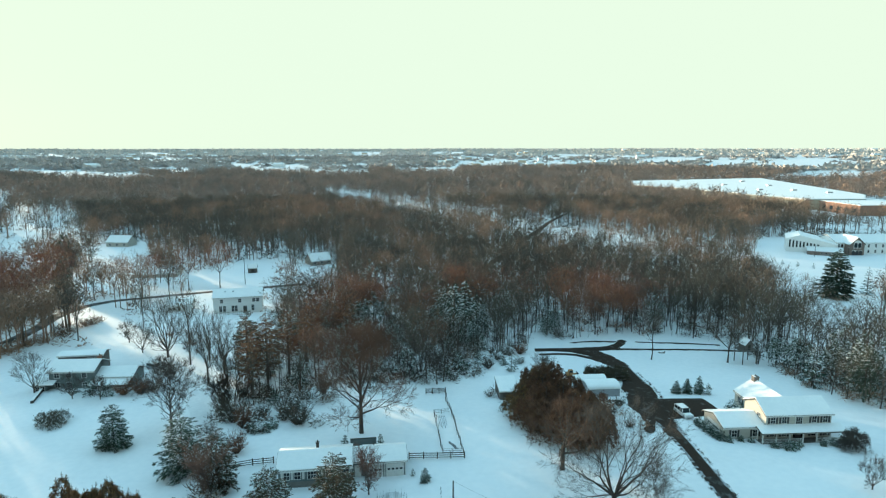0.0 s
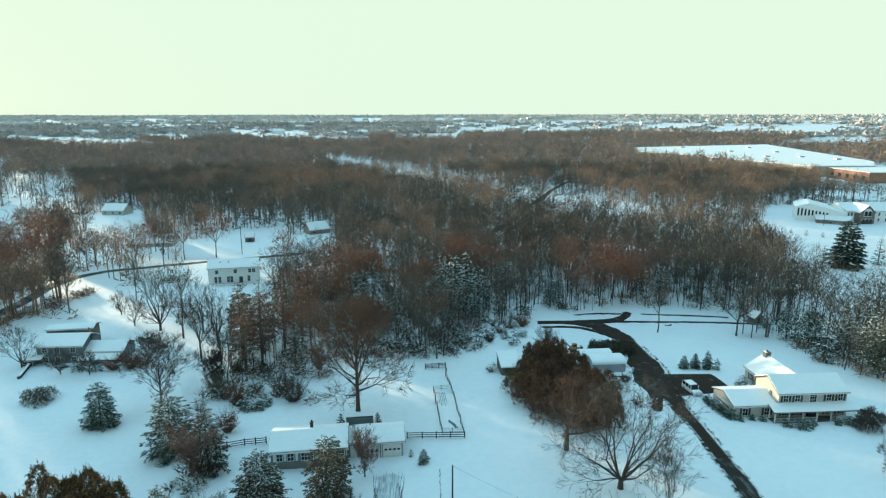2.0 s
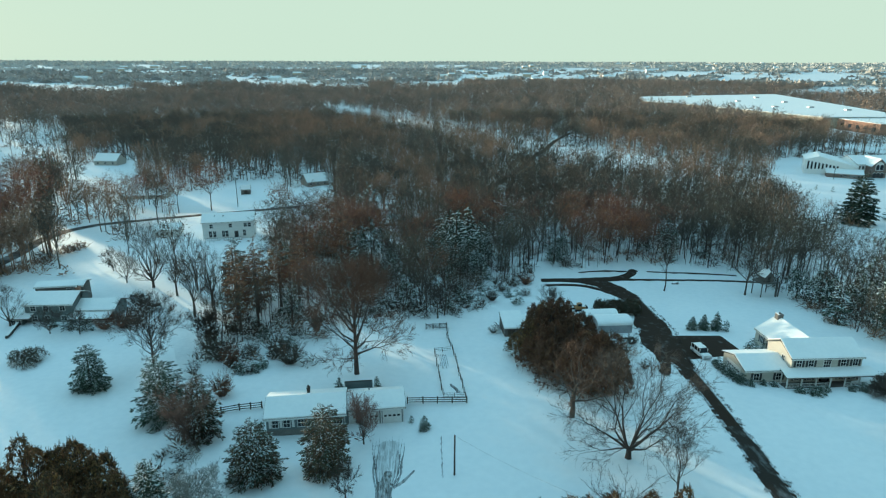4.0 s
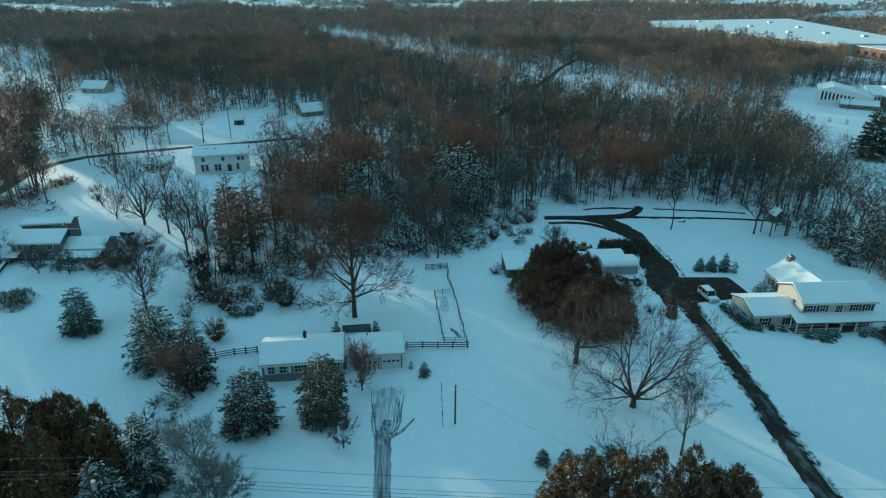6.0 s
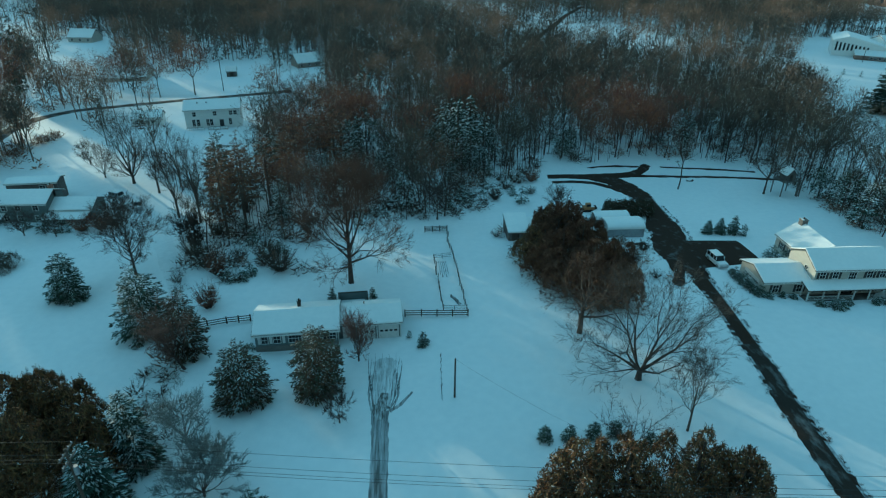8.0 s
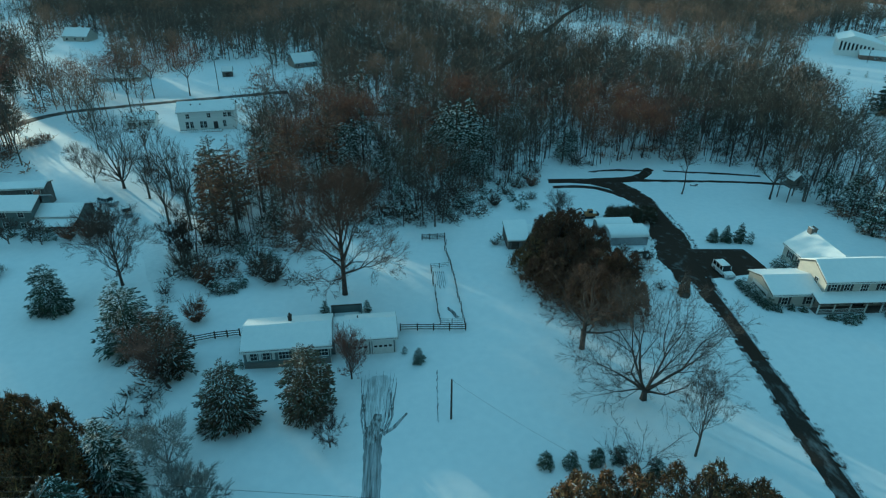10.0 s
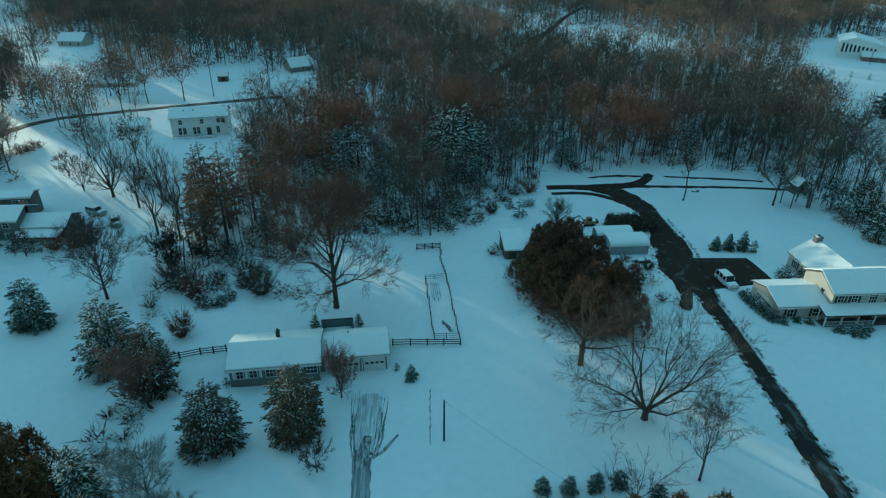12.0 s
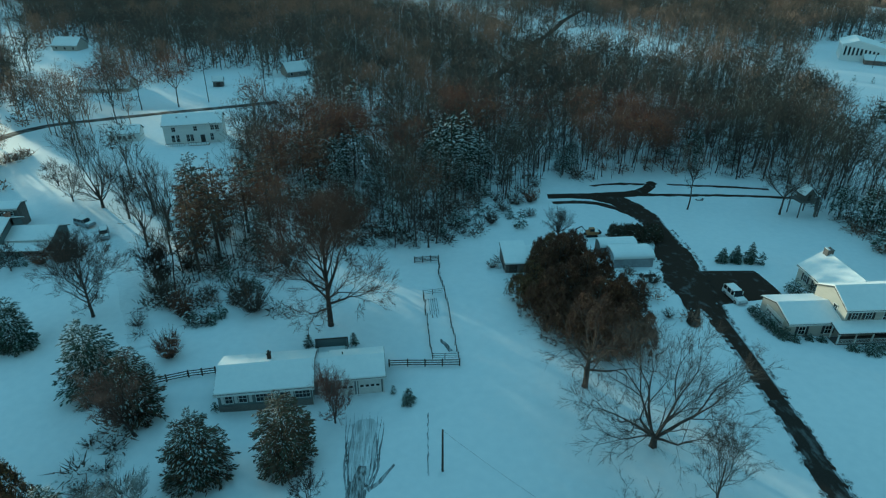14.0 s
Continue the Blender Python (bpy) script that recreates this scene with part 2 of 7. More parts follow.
# ---- mesh helpers ----
def mesh_from(name, verts, tris, mats, index=None, tone=None):
    """A mesh out of arrays of vertices and triangles."""
    me = bpy.data.meshes.new(name)
    verts, tris = np.asarray(verts, np.float32), np.asarray(tris, np.int32)
    me.vertices.add(len(verts))
    me.vertices.foreach_set("co", verts.ravel())
    me.loops.add(tris.size)
    me.loops.foreach_set("vertex_index", tris.ravel())
    me.polygons.add(len(tris))
    me.polygons.foreach_set("loop_start", np.arange(0, tris.size, 3, dtype=np.int32))
    for m in mats:
        me.materials.append(m)
    if index is not None:
        me.polygons.foreach_set("material_index", np.asarray(index, np.int32))
    if tone is not None:
        me.attributes.new("tone", "FLOAT", "POINT").data.foreach_set("value", np.asarray(tone, np.float32))
    me.update(calc_edges=True)
    return me


def part(name, shape, material, parent=None, label=""):
    """One mesh object under a thing or under a part."""
    if isinstance(shape, bmesh.types.BMesh):
        me = bpy.data.meshes.new(name)
        shape.to_mesh(me)
        shape.free()
        me.materials.append(material)
    else:
        me = shape
    ob = new(name, me)
    ob.parent = parent
    return tagged(ob, label)


def thing(name, m, label, category, group="", kind=""):
    ob = new(name)
    ob.empty_display_size = 0.5
    ob.matrix_world = m
    return tagged(ob, label, category, group, kind)


def boxes(*specs, bevel=0.0):
    """Boxes, each (x0, x1, y0, y1, z0, z1), in one bmesh."""
    bm = bmesh.new()
    for x0, x1, y0, y1, z0, z1 in specs:
        made = bmesh.ops.create_cube(bm, size=1.0, matrix=Matrix.Translation(((x0 + x1) / 2, (y0 + y1) / 2, (z0 + z1) / 2)) @ Matrix.Diagonal((x1 - x0, y1 - y0, z1 - z0, 1)))
    if bevel:
        bmesh.ops.bevel(bm, geom=bm.edges[:], offset=bevel, segments=2, affect="EDGES", profile=0.6)
    return bm


def prism(outline, axis, a, b, bevel=0.0):
    """An outline in a plane, drawn out along axis from a to b. Axis x: outline in (y, z); y: in (x, z); z: in (x, y)."""
    bm = bmesh.new()

    def at(p, d):
        return {"x": (d, p[0], p[1]), "y": (p[0], d, p[1]), "z": (p[0], p[1], d)}[axis]

    one = [bm.verts.new(at(p, a)) for p in outline]
    two = [bm.verts.new(at(p, b)) for p in outline]
    bm.faces.new(one)
    bm.faces.new(two)
    for i in range(len(outline)):
        j = (i + 1) % len(outline)
        bm.faces.new((one[i], one[j], two[j], two[i]))
    bmesh.ops.recalc_face_normals(bm, faces=bm.faces[:])
    if bevel:
        bmesh.ops.bevel(bm, geom=bm.edges[:], offset=bevel, segments=2, affect="EDGES", profile=0.6)
    return bm


def tube(points, radius, sides=6, taper=1.0):
    """A round bar along points."""
    bm = bmesh.new()
    rings = []
    pts = [Vector(p) for p in points]
    for i, p in enumerate(pts):
        d = (pts[min(i + 1, len(pts) - 1)] - pts[max(i - 1, 0)]).normalized()
        u = d.orthogonal().normalized()
        w = d.cross(u)
        r = radius * (1 + (taper - 1) * i / (len(pts) - 1))
        rings.append([bm.verts.new(p + r * (math.cos(k * 2 * math.pi / sides) * u + math.sin(k * 2 * math.pi / sides) * w)) for k in range(sides)])
    for a, b in zip(rings, rings[1:]):
        for k in range(sides):
            bm.faces.new((a[k], a[(k + 1) % sides], b[(k + 1) % sides], b[k]))
    bm.faces.new(rings[0][::-1])
    bm.faces.new(rings[-1])
    return bm


# ---- lie of the land ----
def ease(v, a, b):
    u = np.clip((v - a) / (b - a), 0, 1)
    return u * u * (3 - 2 * u)


def ground(x, y):
    x, y = np.asarray(x, float), np.asarray(y, float)
    drop = 1.0 + 4.0 * np.clip((x + 70) / 150, 0, 1)
    drop = drop + (4.0 - drop) * ease(y, 190, 280)
    r = np.hypot(x, y)
    roll = 0.12 * np.sin(x / 9.0 + 0.6 * np.sin(y / 13)) * np.cos(y / 11.0) + 0.8 * np.sin(x / 170 + 1) * np.sin(y / 140) * ease(r, 260, 500)
    far = 45 * ease(r, 1200, 4800) + 3.5 * np.sin(x / 310) * np.sin(y / 260 + 2) * ease(r, 600, 1500)
    dips = 0.55 * np.exp(-((x - 6) / 16) ** 2 - ((y - 104) / 9) ** 2) + 0.45 * np.exp(-((x + 22) / 13) ** 2 - ((y - 101) / 9) ** 2) + 0.75 * np.exp(-((x - 76) / 15) ** 2 - ((y - 109) / 9) ** 2)
    dips = dips + 1.2 * np.exp(-((x + 11) / 15) ** 4 - ((y - 96) / 6.5) ** 2)
    return -2.4 - drop * ease(y, 100, 170) - dips + roll + far


def inside(x, y, poly):
    hit = np.zeros(np.shape(x), bool)
    for (x0, y0), (x1, y1) in zip(poly, poly[1:] + poly[:1]):
        cross = ((y0 > y) != (y1 > y)) & (x < (x1 - x0) * (y - y0) / (y1 - y0 + 1e-12) + x0)
        hit ^= cross
    return hit


def near_line(x, y, pts):
    best = np.full(np.shape(x), 1e9)
    for (x0, y0), (x1, y1) in zip(pts, pts[1:]):
        d2 = (x1 - x0) ** 2 + (y1 - y0) ** 2
        u = np.clip(((x - x0) * (x1 - x0) + (y - y0) * (y1 - y0)) / d2, 0, 1)
        best = np.minimum(best, np.hypot(x - x0 - u * (x1 - x0), y - y0 - u * (y1 - y0)))
    return best


ROAD = [(-128, 150), (-120, 181), (-119.5, 198), (-122, 222), (-115, 240), (-100, 249.5), (-90, 254), (-78, 259.5), (-60, 266.4), (-45, 272)]
CUT = [(38, 300), (52, 330), (66, 362), (82, 405), (100, 446), (121, 500), (150, 560)]
DRIVE_L = [(38.5, 173.2), (44, 173.6), (49.5, 173.0), (53.5, 170), (55.7, 163), (57.0, 156.3), (56.6, 149), (53.6, 142), (51.6, 134.4), (50.0, 127.7), (50.6, 121.8), (51.7, 119), (52.4, 116), (52.2, 108), (51.7, 101), (51.2, 95), (50.2, 86), (49.5, 78), (49.0, 68), (48.6, 58)]
DRIVE_R = [(38.8, 176.4), (45.0, 177.0), (51.8, 177.3), (58.2, 175.4), (61.4, 170.8), (63.1, 163.8), (62.6, 155), (62.0, 147.3), (61.3, 140.2), (60.3, 134), (58.8, 129), (57.0, 122.2), (55.8, 116), (55.2, 108), (54.7, 101), (54.2, 95), (53.2, 86), (52.6, 78), (51.9, 68), (51.5, 58)]
LANE_LINE = [(-84, 182), (-78, 178), (-69, 167), (-60, 155), (-52, 142), (-44, 126), (-37, 112)]
FRONT = [(-37, 20), (-33, 107), (-36, 131), (-22, 142), (-10, 146), (9, 146), (22, 168), (40, 184), (58, 187), (72, 193), (103, 183), (103, 160), (101, 138), (106, 120), (140, 60), (140, 20)]
LAWN = [(-240, 20), (-37, 20), (-36, 107), (-42, 125), (-50, 150), (-58, 170), (-70, 181), (-105, 176), (-118, 160), (-150, 130)]
LOT = [(-85, 193), (-48, 195), (-46, 262), (-85, 255)]
CLEARING = [(-99, 264), (-58, 270), (-62, 337), (-99, 330)]
WEST_SNOW = [(-300, 460), (-226, 384), (-190, 325), (-215, 320), (-330, 500), (-520, 800), (-480, 800)]
CHURCH_LOT = [(196, 325), (208, 350), (235, 395), (330, 400), (430, 380), (420, 290), (230, 238), (170, 228), (166, 285)]
KNOLL = [(86, 378), (108, 455), (140, 455), (165, 385), (150, 360), (112, 366)]
FIELD = [(-118, 855), (-54, 760), (2, 678), (46, 598), (40, 525), (2, 560), (-40, 615), (-88, 695)]
FIELD_END = [(-33, 700), (36, 592), (90, 530), (112, 478), (90, 385), (60, 420), (26, 470), (-20, 545)]
BELT = [(90, 452), (112, 452), (134, 430), (148, 394), (168, 362), (190, 345), (196, 318), (160, 268), (146, 270), (135, 280), (121, 296), (99, 306), (84, 320), (86, 380)]
STRIPS = [[(-1075, 1810), (-865, 1825), (-470, 995), (-595, 995)], [(-860, 1720), (-685, 1725), (-410, 1025), (-515, 1030)], [(-765, 1950), (-640, 1955), (-410, 1260), (-495, 1260)],
          [(-605, 2285), (-320, 2290), (-170, 1205), (-320, 1210)], [(-290, 1835), (-90, 1825), (-60, 1150), (-185, 1155)], [(-45, 1945), (195, 1925), (120, 1205), (-30, 1220)],
          [(205, 2630), (455, 2600), (270, 1550), (120, 1570)], [(420, 2410), (650, 2370), (375, 1370), (245, 1390)], [(1170, 2370), (1345, 2315), (875, 1505), (755, 1535)],
          [(1050, 1625), (1330, 1565), (790, 915), (605, 935)], [(1470, 2405), (1690, 2315), (1175, 1610), (1015, 1665)]]
DISTANT = [[(1070, 2765), (1325, 2685), (890, 1800), (715, 1850)], [(-1925, 3505), (-1845, 3525), (-1070, 2040), (-1115, 2030)], [(-350, 4060), (-130, 4055), (-85, 2620), (-225, 2620)], [(175, 4265), (445, 4225), (295, 2780), (115, 2800)], [(-1685, 3965), (-1470, 3995), (-945, 2560), (-1080, 2535)]]
PLANT = [(340, 925), (600, 1000), (505, 612), (500, 500), (385, 470), (345, 545), (360, 640), (335, 749), (300, 818)]
THIN = [(122, 176), (150, 235), (172, 240), (225, 250), (200, 150), (130, 140)]
SIGHTS = [((-60.7, 219), 40, 12, 0.1), ((-82, 221), 30, 6, 0.15), ((-114, 298), 55, 11, 0.2), ((-178, 392), 130, 14, 0.0), ((-46, 320), 85, 9, 0.0), ((-9, 240), 40, 7, 0.3), ((440, 560), 150, 38, 0.12), ((126, 412), 90, 13, 0.15),
          ((-250, 420), 90, 28, 0.12), ((-75, 300), 70, 22, 0.45), ((255, 330), 90, 45, 0.15), ((-320, 560), 120, 25, 0.15), ((177, 233), 70, 9, 0.08), ((-85, 271), 40, 7, 0.2)]


def cover(x, y):
    """How much of the land is wooded at a place, 0 to 1."""
    r = np.hypot(x, y)
    c = np.full(np.shape(x), 0.93)
    c[inside(x, y, FRONT) | inside(x, y, LAWN) | ((y < 60) & (np.abs(x) < 260))] = 0
    west = (x < -105) & (y > 150) & (y < 420) | (x < -48) & (y > 178) & (y < 262)
    c[west & (c > 0)] = np.where(x < -120, 0.75, 0.5)[west & (c > 0)]
    c[inside(x, y, LOT)] = 0.05
    c[inside(x, y, CLEARING)] = 0
    c[inside(x, y, WEST_SNOW)] = 0.08
    c[inside(x, y, CHURCH_LOT)] = 0
    c[inside(x, y, THIN) & (c > 0)] = 0.4
    for (hx, hy), reach, half, left in SIGHTS:
        k = 1 - reach / math.hypot(hx, hy)
        c[near_line(x, y, [(hx, hy), (hx * k, hy * k)]) < half] *= left
    c[inside(x, y, FIELD)] = 0.03
    c[inside(x, y, FIELD_END)] = 0.22
    c[inside(x, y, BELT)] = 0.3
    c[inside(x, y, KNOLL)] = 0.05
    c[inside(x, y, PLANT)] = 0
    for s in STRIPS + DISTANT:
        mx, my = sum(p[0] for p in s) / 4, sum(p[1] for p in s) / 4
        c[inside(x, y, [(mx + (a - mx) * 0.9, my + (b - my) * 0.62) for a, b in s])] *= 0.05
    wave = np.sin(x / 210 + 1.3 * np.sin(y / 420)) * np.sin(y / 170 + 0.9 * np.sin(x / 380))
    c[(r > 1900) & (r < 3300) & (wave > 0.5)] *= 0.2
    c[(r > 2300) & (r < 3300) & (x > 200) & (np.sin(x / 60) * np.sin(y / 90) > -0.1)] *= 0.35
    c[(r > 2200) & (r < 3300)] *= 0.7
    c[(near_line(x, y, ROAD) < 6.5) | (near_line(x, y, LANE_LINE) < 5.0) | (near_line(x, y, [(-50, 144), (-205, 318)]) < 9.0)] = 0
    c[near_line(x, y, CUT) < 4.5] = 0
    return c


# ---- ground ----
def steps(*runs):
    out = []
    for a, b, n in runs:
        out += list(np.linspace(a, b, n, endpoint=False))
    return np.array(out + [runs[-1][1]])


gx = steps((-4900, -1500, 24), (-1500, -300, 40), (-300, -130, 34), (-130, 130, 80), (130, 300, 34), (300, 1500, 40), (1500, 4900, 24))
gy = steps((-4900, -300, 16), (-300, 30, 16), (30, 290, 80), (290, 700, 36), (700, 1700, 40), (1700, 4900, 32))
GX, GY = np.meshgrid(gx, gy)
gv = np.stack([GX, GY, ground(GX, GY)], -1).reshape(-1, 3)
cols = len(gx)
q = (np.arange(len(gy) - 1)[:, None] * cols + np.arange(cols - 1)[None, :]).ravel()
gt = np.concatenate([np.stack([q, q + 1, q + cols + 1], 1), np.stack([q, q + cols + 1, q + cols], 1)])
gm = mesh_from("ground", gv, gt, [SNOW])
gm.polygons.foreach_set("use_smooth", np.ones(len(gt), bool))
tagged(new("ground", gm), "open rolling ground under smooth unbroken snow", "ground", kind="structure")


def strip(name, pts, width, material, label, category, lift=0.1, ragged=0.25, kind="structure", step=1.5, across=4):
    """A road or track laid over the ground along a line of points (x, y), with ragged edges; width is one number or one at each point."""
    rng = np.random.default_rng(len(name) + len(pts))
    wide = width if isinstance(width, (list, tuple)) else [width] * len(pts)
    P, W = [], []
    for k in range(len(pts) - 1):
        p0, p1, p2, p3 = [np.array(pts[min(max(i, 0), len(pts) - 1)], float) for i in (k - 1, k, k + 1, k + 2)]
        n = max(2, int(np.hypot(*(p2 - p1)) / step))
        for u in np.arange(n) / n:
            P.append(0.5 * (2 * p1 + (p2 - p0) * u + (2 * p0 - 5 * p1 + 4 * p2 - p3) * u * u + (3 * p1 - p0 - 3 * p2 + p3) * u ** 3))
            W.append(wide[k] + (wide[k + 1] - wide[k]) * u)
    P.append(np.array(pts[-1], float))
    W.append(wide[-1])
    P, W = np.array(P), np.array(W)
    T = np.gradient(P, axis=0)
    T /= np.linalg.norm(T, axis=1)[:, None]
    N = np.stack([-T[:, 1], T[:, 0]], 1)
    rows = []
    for j in range(across + 1):
        u = j / across - 0.5
        off = (W * u)[:, None]
        if j in (0, across):
            off = off + (np.sign(u) * ragged * rng.uniform(-1, 1, len(P)))[:, None]
        rows.append(P + N * off)
    V = np.array(rows).transpose(1, 0, 2)
    z = ground(V[..., 0], V[..., 1]) + lift
    z[:, 0] -= 0.16
    z[:, -1] -= 0.16
    V = np.concatenate([V, z[..., None]], -1).reshape(-1, 3)
    c = across + 1
    s = (np.arange(len(P) - 1)[:, None] * c + np.arange(across)[None, :]).ravel()
    F = np.concatenate([np.stack([s, s + c, s + c + 1], 1), np.stack([s, s + c + 1, s + 1], 1)])
    return tagged(new(name, mesh_from(name, V, F, [material])), label, category, kind=kind)


def between(name, left, right, material, label, category, lift=0.1, ragged=0.2, across=6):
    """A paved area laid over the ground between two edge lines with as many points each."""
    rng = np.random.default_rng(len(left))
    fine = []
    for side in (left, right):
        side = np.array(side, float)
        u = np.arange(len(side))
        v = np.linspace(0, len(side) - 1, (len(side) - 1) * 12 + 1)
        fine.append(np.stack([np.interp(v, u, side[:, 0]), np.interp(v, u, side[:, 1])], 1))
    a, b = fine
    V = np.array([a + (b - a) * k / across for k in range(across + 1)]).transpose(1, 0, 2)
    for edge in (0, -1):
        bite = rng.normal(0, 1, len(V))
        bite = 0.6 * np.convolve(bite, np.ones(9) / 3, "same") + 0.5 * bite
        V[:, edge, 0] += ragged * 0.7 * bite
    z = ground(V[..., 0], V[..., 1]) + lift
    z[:, 0] -= 0.16
    z[:, -1] -= 0.16
    V = np.concatenate([V, z[..., None]], -1).reshape(-1, 3)
    c = across + 1
    s = (np.arange(len(a) - 1)[:, None] * c + np.arange(across)[None, :]).ravel()
    F = np.concatenate([np.stack([s, s + 1, s + c + 1], 1), np.stack([s, s + c + 1, s + c], 1)])
    return tagged(new(name, mesh_from(name, V, F, [material])), label, category, kind="structure")


strip("road", ROAD, 5.6, ROAD_WET, "salted wet country road cleared of snow between trees", "road")
strip("road", CUT, 5.0, ASPHALT, "dark lane cutting through the woods", "road")
between("slush_edge", [(x - 0.15, y) for x, y in DRIVE_L], [(x + 0.15, y) for x, y in DRIVE_R], SLUSH, "dirty slush along the plowed driveway", "slush", lift=0.1, ragged=0.35)
between("driveway", DRIVE_L, DRIVE_R, ASPHALT, "dark plowed asphalt driveway with snow left in patches", "driveway", lift=0.12, ragged=0.42)
strip("driveway", [(47, 175.4), (54, 176.1), (60.5, 177.0), (65.0, 179.4), (67.8, 182.4), (69.0, 184.6), (69.2, 185.6)], [2.6, 3.6, 4.0, 3.2, 2.9, 3.2, 1.6], ASPHALT, "dark spur of the driveway curving up to the woods", "driveway", lift=0.14)
strip("driveway", [(62, 176.8), (66, 176.6), (82, 175.9), (98, 173.6), (103, 172.5)], [2.2, 1.9, 1.5, 1.5, 0.8], ASPHALT, "narrow dark bare lane along the edge of the woods", "lane", lift=0.13, ragged=0.3)
# flat dark strip laid in place of a ragged line of stones and brush
strip("driveway", [(73, 183.6), (86, 181.7), (98.5, 178.8)], [0.9, 1.5, 1.1], ASPHALT, "thin dark strip along the woods, standing for stones and brush", "lane", lift=0.13, ragged=0.3)
# logs half under snow, drawn only as a flat dark strip
strip("driveway", [(51.5, 182.1), (56, 183.3), (61, 183.9), (67, 183.7)], [0.5, 1.4, 1.7, 0.8], ASPHALT, "narrow dark strip standing for logs lying under snow", "lane", lift=0.13, ragged=0.4)
strip("driveway", [(39, 170.8), (48, 171.2), (53, 168.6), (55.5, 164.5)], [1.8, 2.3, 2.2, 1.0], ASPHALT, "dark wheel rut beside the driveway bend", "lane", lift=0.13, ragged=0.2)
LOWER = [k for k, q in enumerate(DRIVE_L) if q[1] <= 95]
between("driveway", [DRIVE_L[k] for k in LOWER], [DRIVE_R[k] for k in LOWER], WORN, "lower driveway streaked with slush and packed snow", "driveway", lift=0.135, ragged=0.3)
between("parking_pad", [(58.6, 133.2), (69.6, 132.6)], [(55.6, 119.4), (69.3, 121.9)], ASPHALT, "square plowed asphalt parking pad beside the house", "driveway", lift=0.16, ragged=0.1)
strip("driveway", [(52.6, 123.0), (50.8, 117.5), (48.8, 112.6)], [3.4, 2.4, 1.6], ASPHALT, "short dark stub at the edge of the driveway", "driveway", lift=0.3, ragged=0.35)
strip("driveway", [(-2.6, 58), (-2.8, 70), (-2.9, 78), (-3.0, 83), (-2.9, 85.5)], [2.6, 2.6, 2.6, 2.7, 1.4], PACKED, "short driveway of packed snow and slush", "driveway", lift=0.1, ragged=0.12, step=0.8)
strip("driveway", [(-2.9, 83.5), (-2.8, 86), (-2.7, 90), (-2.6, 94.5), (-2.6, 96)], [2.6, 3.6, 4.6, 4.8, 3.0], SCUFFED, "scuffed snow of the driveway before the garage", "driveway", lift=0.09, ragged=0.35, step=0.5)
strip("driveway", [(-3.2, 81.5), (-2.9, 84), (-2.5, 87)], [1.6, 2.8, 1.6], WORN_PATCH, "dark trampled slush where the driveway widens", "driveway", lift=0.115, ragged=0.3, step=0.5)
for k in range(15):
    dx = -2.3 + 0.33 * k
    wig = [0.14 * math.sin(2.1 * k + 1.7 * q) for q in range(4)]
    strip("wheel_track", [(-2.8 + dx * 0.6, 83.5 + 0.6 * (k % 2)), (-2.6 + dx * 0.88 + wig[0], 86.5), (-2.7 + dx * 0.95 + wig[1], 90), (-2.7 + dx + wig[2], 93), (-2.7 + dx * 1.05 + wig[3], 97.2 - 0.9 * (k % 3))], [0.24, 0.3, 0.24, 0.2, 0.06], TRACK, "dark wheel track pressed into driveway snow", "track", lift=0.11, ragged=0.06, step=0.5, across=2)
strip("wheel_track", [(-1.8, 83.3), (-0.4, 84.6), (1.2, 87.0)], [0.5, 0.5, 0.25], TRACK, "short turning track in the snow", "track", lift=0.12, ragged=0.12, step=0.6)
strip("packed_lane", LANE_LINE, 5.0, surface("packed_snow_lane", (0.7, 0.72, 0.74), (0.84, 0.85, 0.86), 1.2, 0.2, 0.6, 0.4), "snow-covered lane packed by wheels", "lane", lift=0.08, ragged=0.4)


# ---- trees: bare crowns out of tapering limbs ----
def frusta(P0, P1, R0, R1, k):
    """Open tapered bars with k sides, as vertices and triangles."""
    P0, P1 = np.asarray(P0, float).reshape(-1, 3), np.asarray(P1, float).reshape(-1, 3)
    R0, R1 = np.asarray(R0, float).reshape(-1, 1, 1), np.asarray(R1, float).reshape(-1, 1, 1)
    n = len(P0)
    D = P1 - P0
    D = D / (np.linalg.norm(D, axis=1, keepdims=True) + 1e-9)
    ref = np.where(np.abs(D[:, 2:]) > 0.9, [[1.0, 0, 0]], [[0, 0, 1.0]])
    U = np.cross(D, ref)
    U /= np.linalg.norm(U, axis=1, keepdims=True) + 1e-9
    W = np.cross(D, U)
    a = np.arange(k) * 2 * np.pi / k
    ring = np.cos(a)[None, :, None] * U[:, None] + np.sin(a)[None, :, None] * W[:, None]
    V = np.concatenate([P0[:, None] + R0 * ring, P1[:, None] + R1 * ring], 1).reshape(-1, 3)
    base = (np.arange(n) * 2 * k)[:, None]
    i, j = np.arange(k)[None], ((np.arange(k) + 1) % k)[None]
    F = np.concatenate([np.stack([base + i, base + j, base + k + j], -1).reshape(-1, 3), np.stack([base + i, base + k + j, base + k + i], -1).reshape(-1, 3)])
    return V, F


